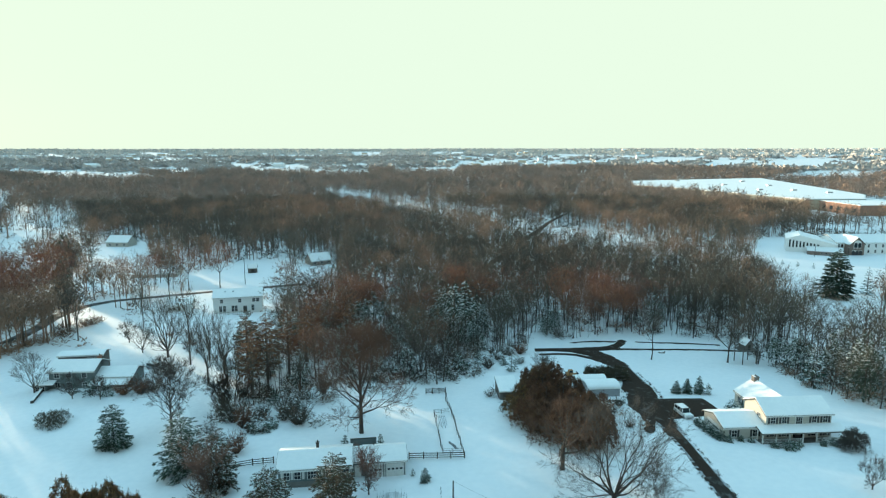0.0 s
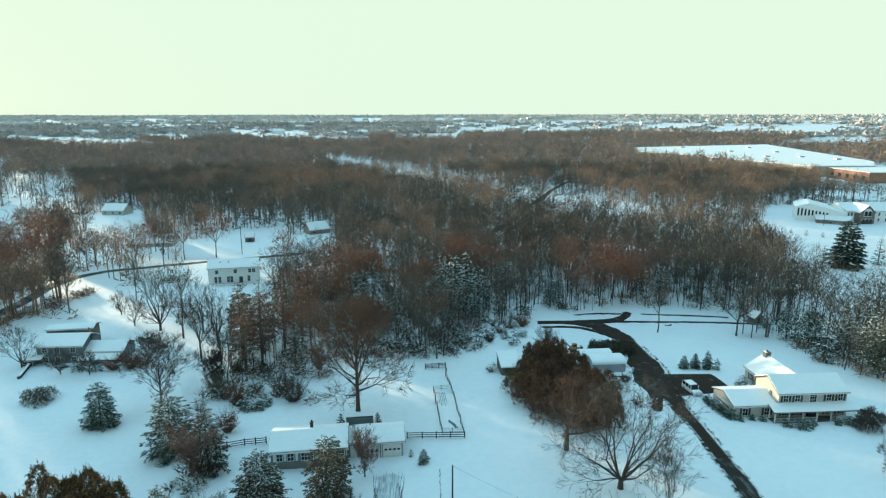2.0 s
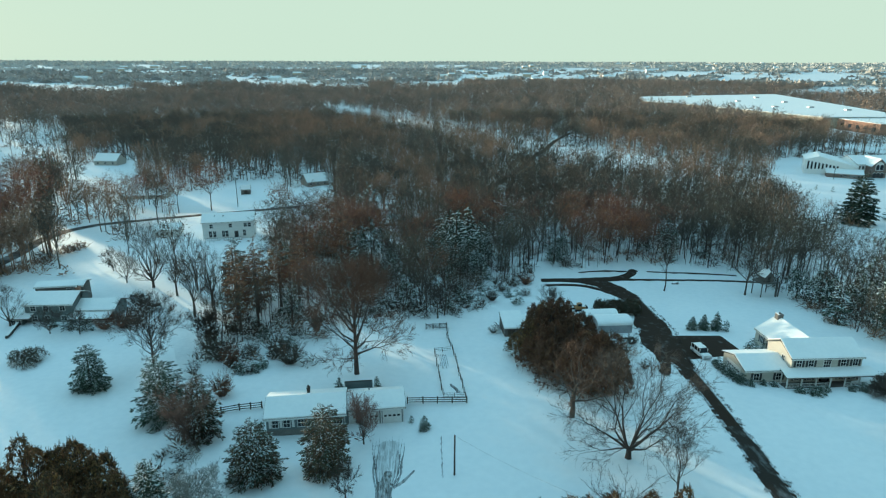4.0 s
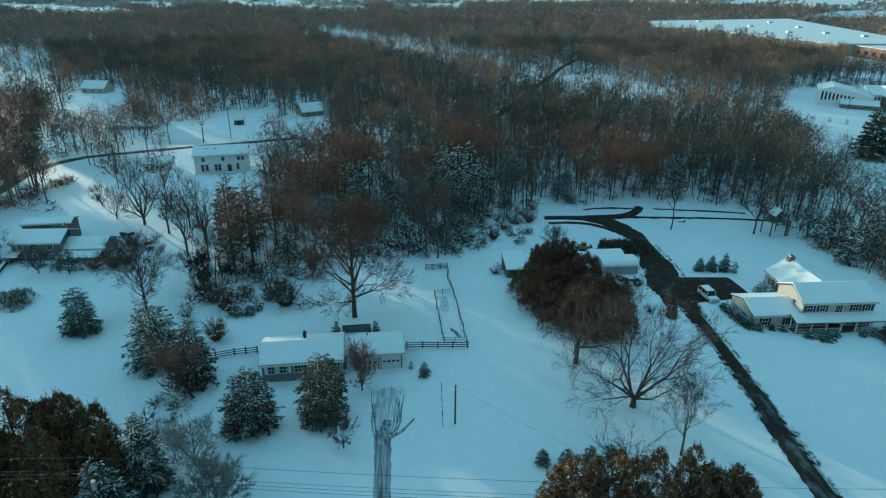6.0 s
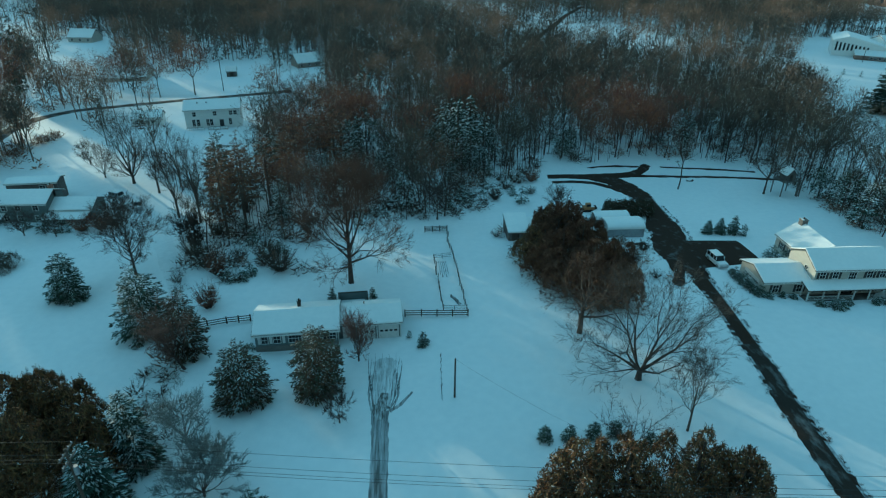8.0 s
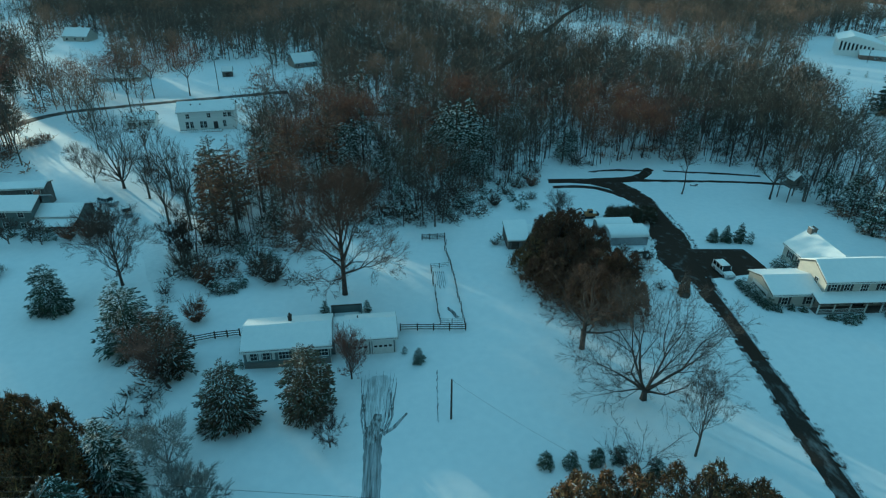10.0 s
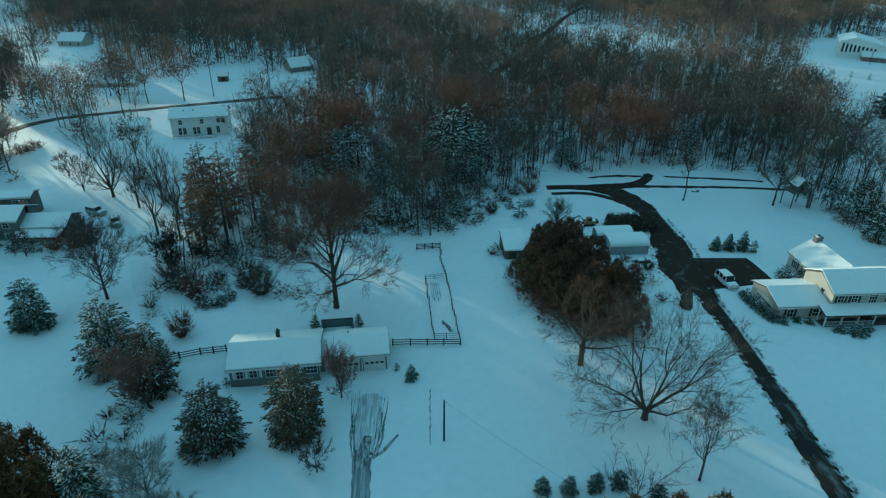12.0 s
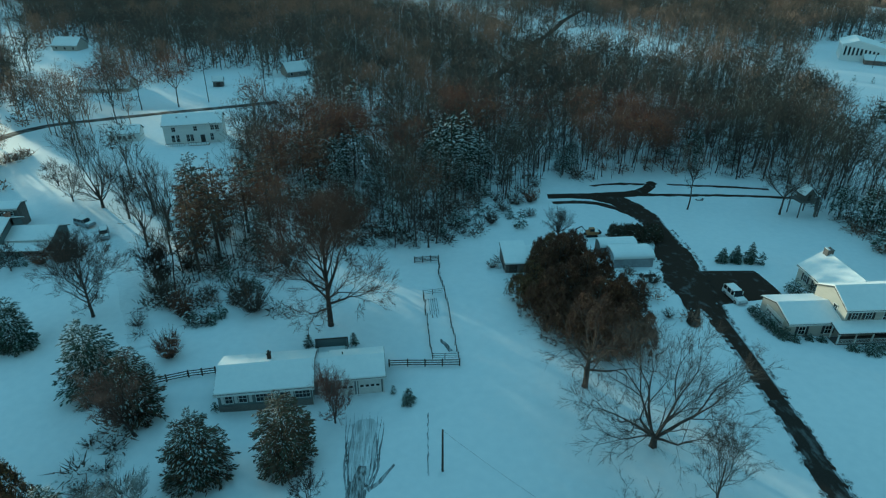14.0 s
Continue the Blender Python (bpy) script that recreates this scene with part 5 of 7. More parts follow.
def church():
    z = -6.3
    h = thing("church", pose(223.5, 341, z, 0, 0, -30), "large white church with tall narrow windows and a brick gabled entrance", "church")
    # hall with a falling roofline and a row of tall windows
    part("wall", prism([(0, -0.8), (25, -0.8), (25, 5.4), (6.5, 9.6), (0, 7.6)], "y", 0.0, 21.0), CHAPEL_WHITE, h)
    part("roof_snow", prism([(-0.5, 7.5), (6.5, 9.65), (25.5, 5.3), (25.5, 5.8), (6.5, 10.2), (-0.5, 8.05)], "y", -0.5, 21.5), ROOF_SNOW, h, "snow on the roof")
    for k in range(9):
        u = k / 8
        top = 7.3 - 2.1 * u
        w = part("window", boxes((1.7 + 1.78 * k - 0.42, 1.7 + 1.78 * k + 0.42, -0.12, 0.02, top - 4.4 + 2.9 * u, top)), GLASS, h, "tall narrow dark window")
        part("sill", boxes((1.7 + 1.78 * k - 0.5, 1.7 + 1.78 * k + 0.5, -0.2, -0.01, top - 4.52 + 2.9 * u, top - 4.42 + 2.9 * u)), TRIM, w)
    # low brick-fronted wing under deep snow
    part("low_wing", boxes((10.5, 27.5, -7.0, -0.02, -0.8, 2.3)), CHURCH_BRICK, h, "low brown brick wing")
    part("roof_snow", prism([(-7.5, 2.3), (-0.02, 3.7), (-0.02, 4.2), (-7.5, 2.75)], "x", 10.1, 27.9), ROOF_SNOW, h)
    for k in range(5):
        window(h, 17.5 + 2.0 * k, -7.0, 0.7, 1.1, 1.1)
    # wings on either side of the entrance, turned to face the lot
    e = thing("church_wing", pose(246.5, 330, z, 0, 0, -4), "white church wing with a brick gabled entrance and arched window", "church")
    gable(e, 0, 54, 0.6, 20, -0.8, 6.6, 10.0, CHAPEL_WHITE, over=0.4)
    for x in (1.4, 3.2, 14.5, 18.5, 22.5, 26.5, 30.5, 34.5):
        window(e, x, 0.6, 3.9, 0.9, 1.8)
        if x > 4:
            window(e, x, 0.6, 0.8, 0.9, 1.6)
    gable(e, 4.6, 12.6, -4.5, 8.0, -0.8, 6.6, 10.2, CHURCH_BRICK, along="y", over=0.5)
    arch = part("entrance_arch", prism([(6.5, 4.2), (10.7, 4.2)] + [(8.6 + 2.1 * math.cos(a), 6.6 + 2.1 * math.sin(a)) for a in np.linspace(0, math.pi, 10)], "y", -4.72, -4.48), TRIM, e, "white arched window surround")
    for x in (7.55, 9.65):
        part("arch_pane", prism([(x - 0.9, 4.5), (x + 0.9, 4.5)] + [(x + 0.9 * math.cos(a), 6.4 + 0.9 * math.sin(a)) for a in np.linspace(0, math.pi, 8)], "y", -4.8, -4.73), GLASS, arch)
    for x in (6.6, 8.6, 10.6):
        d = part("doorway", prism([(x - 0.85, -0.3), (x + 0.85, -0.3)] + [(x + 0.85 * math.cos(a), 2.2 + 0.85 * math.sin(a)) for a in np.linspace(0, math.pi, 8)], "y", -4.66, -4.48), SHUTTER, e)
        part("door_trim", tube([(x + 0.95 * math.cos(a), -4.6, 2.2 + 0.95 * math.sin(a)) for a in np.linspace(0, math.pi, 8)], 0.12, 4), TRIM, d)
    for x, y in ((228, 322), (243, 316)):
        p = thing("lamp_post", pose(x, y, float(ground(x, y))), "slim dark lamp post standing in snow", "lamp post", "lamp posts at the church")
        part("post", tube([(0, 0, -0.3), (0, 0, 6)], 0.14, 6), DARK_WOOD, p)
        part("lamp_head", boxes((-0.6, 0.6, -0.15, 0.15, 5.95, 6.15)), METAL, p)
    return h


def plant():
    h = thing("factory", pose(0, 0, -6.6), "vast flat-roofed tan and brick building, its roof deep in snow", "factory")
    out = [(345, 916), (590, 985), (492, 625), (452, 572), (392, 575), (374, 640), (345, 749), (312, 818)]
    part("wall", prism(out, "z", -1, 10.4), TAN_WALL, h)
    part("parapet", prism([(x + (440 - x) * -0.003, y + (760 - y) * -0.003) for x, y in out], "z", 10.1, 10.8), TRIM, h)
    part("roof_snow", prism([(x + (440 - x) * 0.004, y + (760 - y) * 0.004) for x, y in out], "z", 10.8, 11.1), ROOF_SNOW, h, "unbroken snow on the flat roof")
    part("brick_block", boxes((404, 460, 517, 571, -1, 9.6)), BRICK, h, "lower brick block with snowy roof")
    part("roof_snow", boxes((404.4, 459.6, 517.4, 570.6, 9.6, 10.0)), ROOF_SNOW, h)
    part("brick_block", boxes((449, 496, 585, 625, -1, 7.0)), BRICK, h, "lower brick block with snowy roof")
    part("roof_snow", boxes((449.4, 495.6, 585.4, 624.6, 7.0, 7.4)), ROOF_SNOW, h)
    for k in range(5):
        part("window", boxes((403.8, 404.02, 522 + 10 * k, 526 + 10 * k, 3, 6.4)), GLASS, h)
    for x, y in ((420, 700), (455, 690), (430, 800), (480, 780), (470, 650), (410, 900), (500, 880)):
        part("roof_unit", boxes((x - 3, x + 3, y - 2, y + 2, 11.0, 12.4)), METAL, h)
    return h


def car(x, y, turn, paint, label, long=4.6, tall=1.5, snow=False, wagon=False):
    w = 0.92 if tall < 1.6 else 0.97
    h = thing("car" if not wagon else "station_wagon", pose(x, y, float(ground(x, y)) + 0.12, 0, 0, turn), label, "car")
    L = long / 2
    part("body", prism([(-L, 0.35), (-L + 0.1, 0.25), (L - 0.1, 0.25), (L, 0.4), (L, 0.72), (L - 0.1, 0.84), (L * 0.42, 0.95), (-L + 0.08, 0.95), (-L, 0.8)], "y", -w, w, bevel=0.06), paint, h)
    back = -L + 0.12 if wagon else -L * 0.72
    part("cabin", prism([(back, 0.94), (L * 0.42, 0.94), (L * 0.18, tall), (back + (0.12 if wagon else 0.5), tall)], "y", -w * 0.88, w * 0.88, bevel=0.07), GLASS, h, "dark car windows")
    part("roof_panel", boxes((back + (0.18 if wagon else 0.55), L * 0.17, -w * 0.84, w * 0.84, tall - 0.02, tall + 0.05), bevel=0.03), paint, h)
    for s in (-1, 1):
        for u in ((0.0, 0.35, 0.72, 1.0) if wagon else (0.15, 0.55, 1.0)):
            px = back + 0.05 + (L * 0.3 - back) * u
            part("pillar", boxes((px - 0.06, px + 0.06, s * w * 0.86 - 0.05, s * w * 0.86 + 0.05, 0.92, tall)), paint, h)
        part("headlight", boxes((L - 0.06, L + 0.02, s * 0.62 - 0.18, s * 0.62 + 0.18, 0.6, 0.74)), METAL, h)
        part("taillight", boxes((-L - 0.02, -L + 0.06, s * 0.7 - 0.12, s * 0.7 + 0.12, 0.6, 0.85)), BRICK, h)
        for u in (-0.62, 0.64):
            wh = part("wheel", tube([(u * L, s * (w - 0.2), 0.33), (u * L, s * (w + 0.03), 0.33)], 0.34, 14), RUBBER, h, "black tyre")
            part("rim", tube([(u * L, s * (w + 0.02), 0.33), (u * L, s * (w + 0.045), 0.33)], 0.2, 10), METAL, wh)
    part("bumper", boxes((L - 0.05, L + 0.07, -w * 0.9, w * 0.9, 0.32, 0.5), bevel=0.03), METAL, h)
    if snow:
        part("snow_layer", boxes((back + 0.5, L * 0.2, -w * 0.8, w * 0.8, tall + 0.05, tall + 0.18), bevel=0.05), ROOF_SNOW, h)
        part("snow_layer", boxes((L * 0.45, L - 0.15, -w * 0.85, w * 0.85, 0.9, 1.02), bevel=0.05), ROOF_SNOW, h)
    return h


def rail_fence(points, label, rails=3, high=1.2, gap=2.4):
    f = thing("fence", pose(points[0][0], points[0][1], float(ground(*points[0]))), label, "fence")
    ox, oy, oz = f.matrix_world.translation
    for (x0, y0), (x1, y1) in zip(points, points[1:]):
        n = max(1, round(math.hypot(x1 - x0, y1 - y0) / gap))
        for k in range(n + 1):
            px, py = x0 + (x1 - x0) * k / n, y0 + (y1 - y0) * k / n
            pz = float(ground(px, py))
            p = part("post", shared(("post", high), lambda: boxes((-0.09, 0.09, -0.09, 0.09, -0.4, high + 0.12), bevel=0.02), DARK_WOOD), None, f)
            p.location = (px - ox, py - oy, pz - oz)
            if k < n:
                qx, qy = x0 + (x1 - x0) * (k + 1) / n, y0 + (y1 - y0) * (k + 1) / n
                qz = float(ground(qx, qy))
                for r in range(rails):
                    z = 0.3 + r * (high - 0.4) / max(1, rails - 1)
                    part("rail", tube([(px - ox, py - oy, pz - oz + z), (qx - ox, qy - oy, qz - oz + z)], 0.075, 5), DARK_WOOD, f)
    return f


def wire_fence(points, label, high=1.1):
    f = thing("wire_fence", pose(points[0][0], points[0][1], float(ground(*points[0]))), label, "fence")
    ox, oy, oz = f.matrix_world.translation
    rng = random.Random(4)
    for (x0, y0), (x1, y1) in zip(points, points[1:]):
        n = max(1, round(math.hypot(x1 - x0, y1 - y0) / 1.5))
        for k in range(n):
            px, py = x0 + (x1 - x0) * k / n + rng.uniform(-0.15, 0.15), y0 + (y1 - y0) * k / n
            qx, qy = x0 + (x1 - x0) * (k + 1) / n, y0 + (y1 - y0) * (k + 1) / n
            pz, qz = float(ground(px, py)), float(ground(qx, qy))
            part("stake", tube([(px - ox, py - oy, pz - oz - 0.2), (px - ox + rng.uniform(-0.1, 0.1), py - oy, pz - oz + high + rng.uniform(-0.1, 0.2))], 0.06, 5), DARK_WOOD, f)
            for z in (0.35, 0.7, 1.05):
                part("strand", tube([(px - ox, py - oy, pz - oz + z), (qx - ox, qy - oy, qz - oz + z)], 0.03, 4), DARK_WOOD, f)
    return f


ranch_house()
colonial_house()
split_level_house()
long_outbuilding()
white_house()
far_house(-119, 297, 4, 20, 12, 1.9, 5.2, CREAM, "low house with a snow-covered roof across the road")
far_house(-178, 392, -8, 14, 10, 3.0, 6.5, CREAM, "far house under a steep snowy roof among trees")
far_house(-46, 322, 30, 11, 9, 2.6, 5.8, TAUPE, "brown house with a snowy roof at the wood's edge")
far_house(-9, 240, 12, 11, 9, 1.2, 4.0, WEATHERED, "house half hidden in the woods, roof white with snow")
far_house(-215, 330, 10, 16, 9, 3.0, 5.5, WHITE_PAINT, "white house among bare trees, snow on its roof")
spots = random.Random(11)
for k in range(46):
    y = spots.uniform(1700, 3900)
    x = y * spots.uniform(0.05, 0.8) if k % 3 else -y * spots.uniform(0.05, 0.5)
    w, d = spots.uniform(14, 34), spots.uniform(12, 20)
    hs = thing("house", pose(x, y, float(ground(x, y)), 0, 0, spots.uniform(-25, 25)), "far white-roofed building among winter woods", "house", "distant buildings")
    part("wall", boxes((-w / 2, w / 2, -d / 2, d / 2, -2, 9)), TAN_WALL if k % 4 else WHITE_PAINT, hs)
    part("roof_snow", prism([(-d / 2 - 0.6, 9), (0, 14), (d / 2 + 0.6, 9)], "x", -w / 2, w / 2), ROOF_SNOW, hs)
shed(-75.0, 300.5, 10, 4.2, 3.2, 2.4, 3.9, WEATHERED, "small grey garden shed alone in a snowy clearing")
lean_shed()
barrel_shed(46.9, 138.0, 1, 7.8, 5.0, 2.1, 0.9, METAL, "grey metal garden shed with a rounded snowy roof")
barrel_shed(45.6, 142.6, 1, 7.4, 3.4, 2.2, 0.8, WEATHERED, "second wooden shed with rounded snow on its roof")
digger()
playhouse()
church()
plant()
car(60.0, 121.6, -84, CAR_WHITE, "white station wagon parked on the asphalt pad", 4.9, 1.75, True, True)
car(-65.9, 157.8, -26, CAR_BLUE, "grey car covered in snow in the lane", 4.6, 1.55, True, True)
car(-59.6, 152.4, -65, CAR_BLUE, "silver car under snow beside the lane", 4.5, 1.5, True, True)
rail_fence([(0.3, 106.0), (3.0, 106.0), (10.6, 105.6)], "dark weathered split-rail fence beside the garage")
rail_fence([(-24.4, 105.4), (-28.0, 104.8), (-33.5, 103.0)], "dark split-rail fence running from the ranch house")
rail_fence([(4.6, 138.8), (9.3, 139.2)], "short dark rail fence panel at the yard's end", 4, 1.3, 1.6)
rail_fence([(-36.5, 136.3), (-30.6, 137.0)], "low rail fence at the edge of the woods")
wire_fence([(9.4, 139), (9.0, 132), (9.6, 127), (10.0, 118), (10.6, 106)], "leaning wire fence with dark stakes along the yard")
wire_fence([(6.0, 125.2), (6.2, 116), (6.6, 107.4), (10.3, 107.2)], "wire fence round a small garden plot")
wire_fence([(6.0, 125.4), (9.3, 126)], "wire fence across the end of the garden plot")
# garden beds, poles and small yard things
for k in range(5):
    strip("garden_bed", [(6.7 + 0.35 * k, 124.5), (6.9 + 0.35 * k, 119 - k % 2)], 0.18, TRACK, "dark garden row showing through snow", "garden bed", lift=0.1, ragged=0.08, step=0.6, across=2, kind="")
strip("garden_bed", [(8.2, 112), (9.6, 109)], [0.5, 1.0], TRACK, "bare dark garden soil showing through snow", "garden bed", lift=0.1, ragged=0.2, step=0.6, kind="")
strip("footpath", [(5.6, 96), (5.4, 91), (5.2, 85)], 0.3, TRACK, "line of footprints across the snow", "footprints", lift=0.08, ragged=0.13, step=0.5, across=2, kind="")


def pole(x, y, high, label, arms=False, radius=0.14):
    p = thing("utility_pole", pose(x, y, float(ground(x, y))), label, "pole")
    part("post", tube([(0, 0, -0.6), (0, 0, high)], radius, 8, 0.75), DARK_WOOD, p)
    if arms:
        for z in (high - 0.4, high - 1.5):
            a = part("crossarm", boxes((-0.07, 0.07, -1.25, 1.25, z - 0.07, z + 0.07)), WEATHERED, p)
            for yy in (-1.1, -0.5, 0.5, 1.1):
                part("insulator", shared(("insulator",), lambda: tube([(0, 0, 0), (0, 0, 0.18)], 0.06, 6), METAL), None, a).location = (0, yy, z + 0.07)
        part("transformer", tube([(0.35, 0, high - 3.2), (0.35, 0, high - 2.2)], 0.25, 10), METAL, p)
    return p


pole(6.9, 85.6, 6.5, "dark wooden utility pole alone in the snowy yard")
pole(-72, 274, 12, "wooden utility pole beside the road", radius=0.16)
POLES = [(-118, 73, 13.0), (-31.0, 65.8, 13.0), (58.0, 57.0, 13.0), (150, 48, 13.0)]
for x, y, hh in POLES:
    pole(x, y, hh, "wooden utility pole with two crossarms and wires", True, 0.17)
for (x0, y0, h0), (x1, y1, h1) in zip(POLES, POLES[1:]):
    for dy, dz in ((-1.1, -0.2), (1.1, -0.2), (-0.5, -1.3), (0.5, -1.3)):
        za, zb = float(ground(x0, y0)) + h0 + dz, float(ground(x1, y1)) + h1 + dz
        pts = [(x0 + (x1 - x0) * u, y0 + (y1 - y0) * u + dy, za + (zb - za) * u - 4 * 1.1 * u * (1 - u)) for u in np.linspace(0, 1, 17)]
        tagged(part("power_line", tube(pts, 0.016, 4), WIRE), "thin dark overhead power line", "wire", "overhead wires")
tagged(part("power_line", tube([(6.9 + (25 - 6.9) * u, 85.6 + (62 - 85.6) * u, 4.0 + (9.0 - 4.0) * u - 4 * 0.8 * u * (1 - u)) for u in np.linspace(0, 1, 12)], 0.01, 4), WIRE), "thin service wire hanging from the yard pole", "wire")

# ---- trees that stand alone ----
SPRUCE = "dark green spruce laden with snow on the lawn"
conifer_thing("spruce", 1, -56.2, 113.4, 8.6, 7.4, SPRUCE, group="yard conifers", snow=0.8, heap=1.2, shape=0.42, arms=17, whorls=15, dense=0.25, tuft=0.55)
conifer_thing("spruce", 2, -39.4, 102.6, 11.6, 10.0, SPRUCE, group="yard conifers", snow=0.8, heap=1.2, shape=0.55, arms=16, whorls=17, dense=0.26, tuft=0.58)
conifer_thing("spruce", 3, -31.8, 97.4, 11.0, 8.0, "brown-green spruce laden with snow on the lawn", needle=BROWNED, group="yard conifers", snow=0.7, heap=1.2, shape=0.5, arms=16, whorls=16, dense=0.26, tuft=0.58)
conifer_thing("spruce", 4, -21.2, 86.6, 9.0, 8.8, "rounded spruce with browned tips laden with snow", needle=BROWNED, group="yard conifers", snow=0.8, heap=1.2, arms=18, whorls=16, shape=0.36, dense=0.25, tuft=0.55)
conifer_thing("spruce", 5, -11.5, 88.2, 10.6, 8.4, "brownish spruce dusted with snow before the ranch house", group="yard conifers", snow=0.6, heap=0.8, shape=0.42, arms=17, whorls=17, dense=0.25, tuft=0.55, needle=BROWNED)
conifer_thing("spruce", 6, -31.0, 76.0, 11.0, 6.6, SPRUCE, group="yard conifers", snow=1.0, heap=1.5, arms=20, whorls=19, dense=0.2, tuft=0.6)
conifer_thing("spruce", 7, -32.5, 69.5, 9.6, 7.6, SPRUCE, group="yard conifers", snow=0.9, heap=1.5, arms=19, whorls=17, dense=0.2, tuft=0.65)
for k, (x, y, hh, ww) in enumerate(((65.3, 136.9, 3.3, 2.9), (67.9, 136.8, 3.8, 3.2), (70.8, 136.7, 4.3, 3.5))):
    conifer_thing("young_spruce", 20 + k, x, y, hh, ww, "small dark spruce in a row of three", group="row of three spruces", whorls=13, arms=13, snow=0.25, tuft=0.42, shape=0.75, dense=0.11)
conifer_thing("spruce", 30, 177, 235, 20.5, 16.5, "tall dark spruce near the church lot", snow=0.12, whorls=19, arms=16, dense=0.2, tuft=1.0, shape=0.7)
conifer_thing("spruce", 31, 165, 232, 10, 5.5, "dark spruce near the church lot", snow=0.1)
conifer_thing("spruce", 32, 193, 238, 12, 6, "dark spruce near the church lot", snow=0.2)
for k, (x, y) in enumerate(((201, 296), (206, 291), (212, 287), (218, 283), (196, 301), (191, 306), (186, 311))):
    conifer_thing("young_spruce", 40 + k, x, y, 2.6, 2.2, "small clipped evergreen in a hedge row", group="evergreens in the church row", whorls=6, arms=6, snow=0.2, tuft=0.5)
for k, (x, y, hh, ww) in enumerate(((17.4, 77.2, 2.4, 1.9), (20.4, 77.0, 2.4, 1.9), (23.5, 77.3, 2.5, 2.0), (26.2, 77.5, 2.6, 2.0), (30.0, 75.5, 2.4, 2.0))):
    conifer_thing("round_evergreen", 50 + k, x, y, hh, ww * 1.2, "small rounded evergreen shrub in a row", group="row of round evergreens", whorls=9, arms=12, snow=0.5, shape=0.4, dense=0.11, tuft=0.32, droop=0.6, bottom=0.15, category="shrub")
conifer_thing("round_evergreen", 60, 3.0, 98.4, 2.6, 2.5, "small rounded snowy evergreen before the garage", whorls=9, arms=12, snow=1.0, dense=0.12, tuft=0.35, droop=0.6, category="shrub")
for k, (x, y, hh, ww) in enumerate(((-20.5, 66.0, 5.5, 5.0), (-15.5, 66.5, 6.0, 5.2))):
    conifer_thing("spruce", 62 + k, x, y, hh, ww, "young spruce thickly covered in snow", group="yard conifers", snow=0.9)

for k, (x, y) in enumerate(((-12.0, 111.0), (-5.2, 111.2))):
    conifer_thing("round_evergreen", 66 + k, x, y, 2.3, 2.0, "small dark evergreen standing beside the deck screen", group="evergreens by the deck", whorls=8, arms=10, snow=0.35, tuft=0.35, dense=0.12, droop=0.5, category="shrub")

PINE_L = "large dark olive pine with sunlit bronze top"
for k, (x, y, hh, ww) in enumerate(((-46, 78, 12.8, 11), (-40.5, 79.0, 11.5, 9.5), (-47, 71, 13.5, 10), (-39, 71.5, 12.5, 10), (-53, 76, 12, 10), (-35.0, 74.5, 9.4, 7), (-44, 64, 12, 9))):
    pine_thing("pine", 70 + k, x, y, hh, ww, PINE_L, group="pines by the road", clumps=1500, spray=0.48, blade=0.09, snow=0.02, plume=0.3)
for k, (x, y, hh, ww) in enumerate(((17.6, 65.0, 12.0, 9.0), (22.6, 65.0, 11.6, 8.5), (30.2, 65.5, 12.2, 9.5), (34.6, 64.5, 9.4, 8.5), (15.4, 64.5, 8.6, 5.6), (26.2, 62.0, 10, 8), (19, 59.0, 10, 8), (33.0, 59.5, 9.5, 8))):
    pine_thing("pine", 90 + k, x, y, hh, ww, "bronze-topped dark pine in a roadside clump", group="roadside pine clump", needle=BRONZE, clumps=1200, spray=0.5, blade=0.095, snow=0.3, heap=0.55)
for k, (x, y, hh, ww, _) in enumerate(((29.8, 133.5, 8.2, 7.0, 0), (27.0, 125.0, 7.2, 7.4, 1), (30.5, 129, 10.0, 10.0, 0), (29.0, 119, 9.0, 9.5, 0), (33.4, 122, 9.5, 10.0, 0), (33.0, 113.5, 9.0, 10, 0), (36.4, 113.5, 8.5, 8.0, 0), (33.6, 133.5, 8.5, 7.5, 0), (36.4, 127.5, 7.5, 6.5, 0), (36.3, 107.5, 7.5, 7.0, 0), (38.4, 119.0, 6.5, 6, 0), (32.2, 106.5, 7.0, 7.5, 0), (27.2, 115.0, 7.0, 7.0, 0), (28.0, 129.5, 5.5, 4.8, 0), (25.0, 122.5, 7.0, 7.5, 0), (26.0, 117.5, 7.0, 7.5, 0), (29.0, 110.5, 6.5, 7.5, 0))):
    pine_thing("bronze_evergreen", 110 + k, x, y, hh, ww * 1.15, "dense russet-brown tree in a thick clump", group="russet clump by the sheds", needle=OLIVE if k in (0, 13, 14) else RUSSET, clumps=860, blade=0.08, snow=0.0)
for k, (x, y, hh, ww) in enumerate(((-165.5, 304.8, 20, 13), (-148, 268, 13, 8))):
    pine_thing("pine", 125 + k, x, y, hh, ww, "rounded dark green pine among bare trees", needle=NEEDLE, group="dark pines across the road", clumps=520, snow=0.15, blade=0.12, spray=0.6)
for k, (x, y, hh, ww) in enumerate(((105.5, 127.5, 11.5, 9.5), (112, 122, 10.5, 8), (110, 133, 12, 8))):
    pine_thing("pine", 130 + k, x, y, hh, ww, "dark pine with clumps of snow at the wood's edge", needle=NEEDLE, clumps=420, snow=0.35)

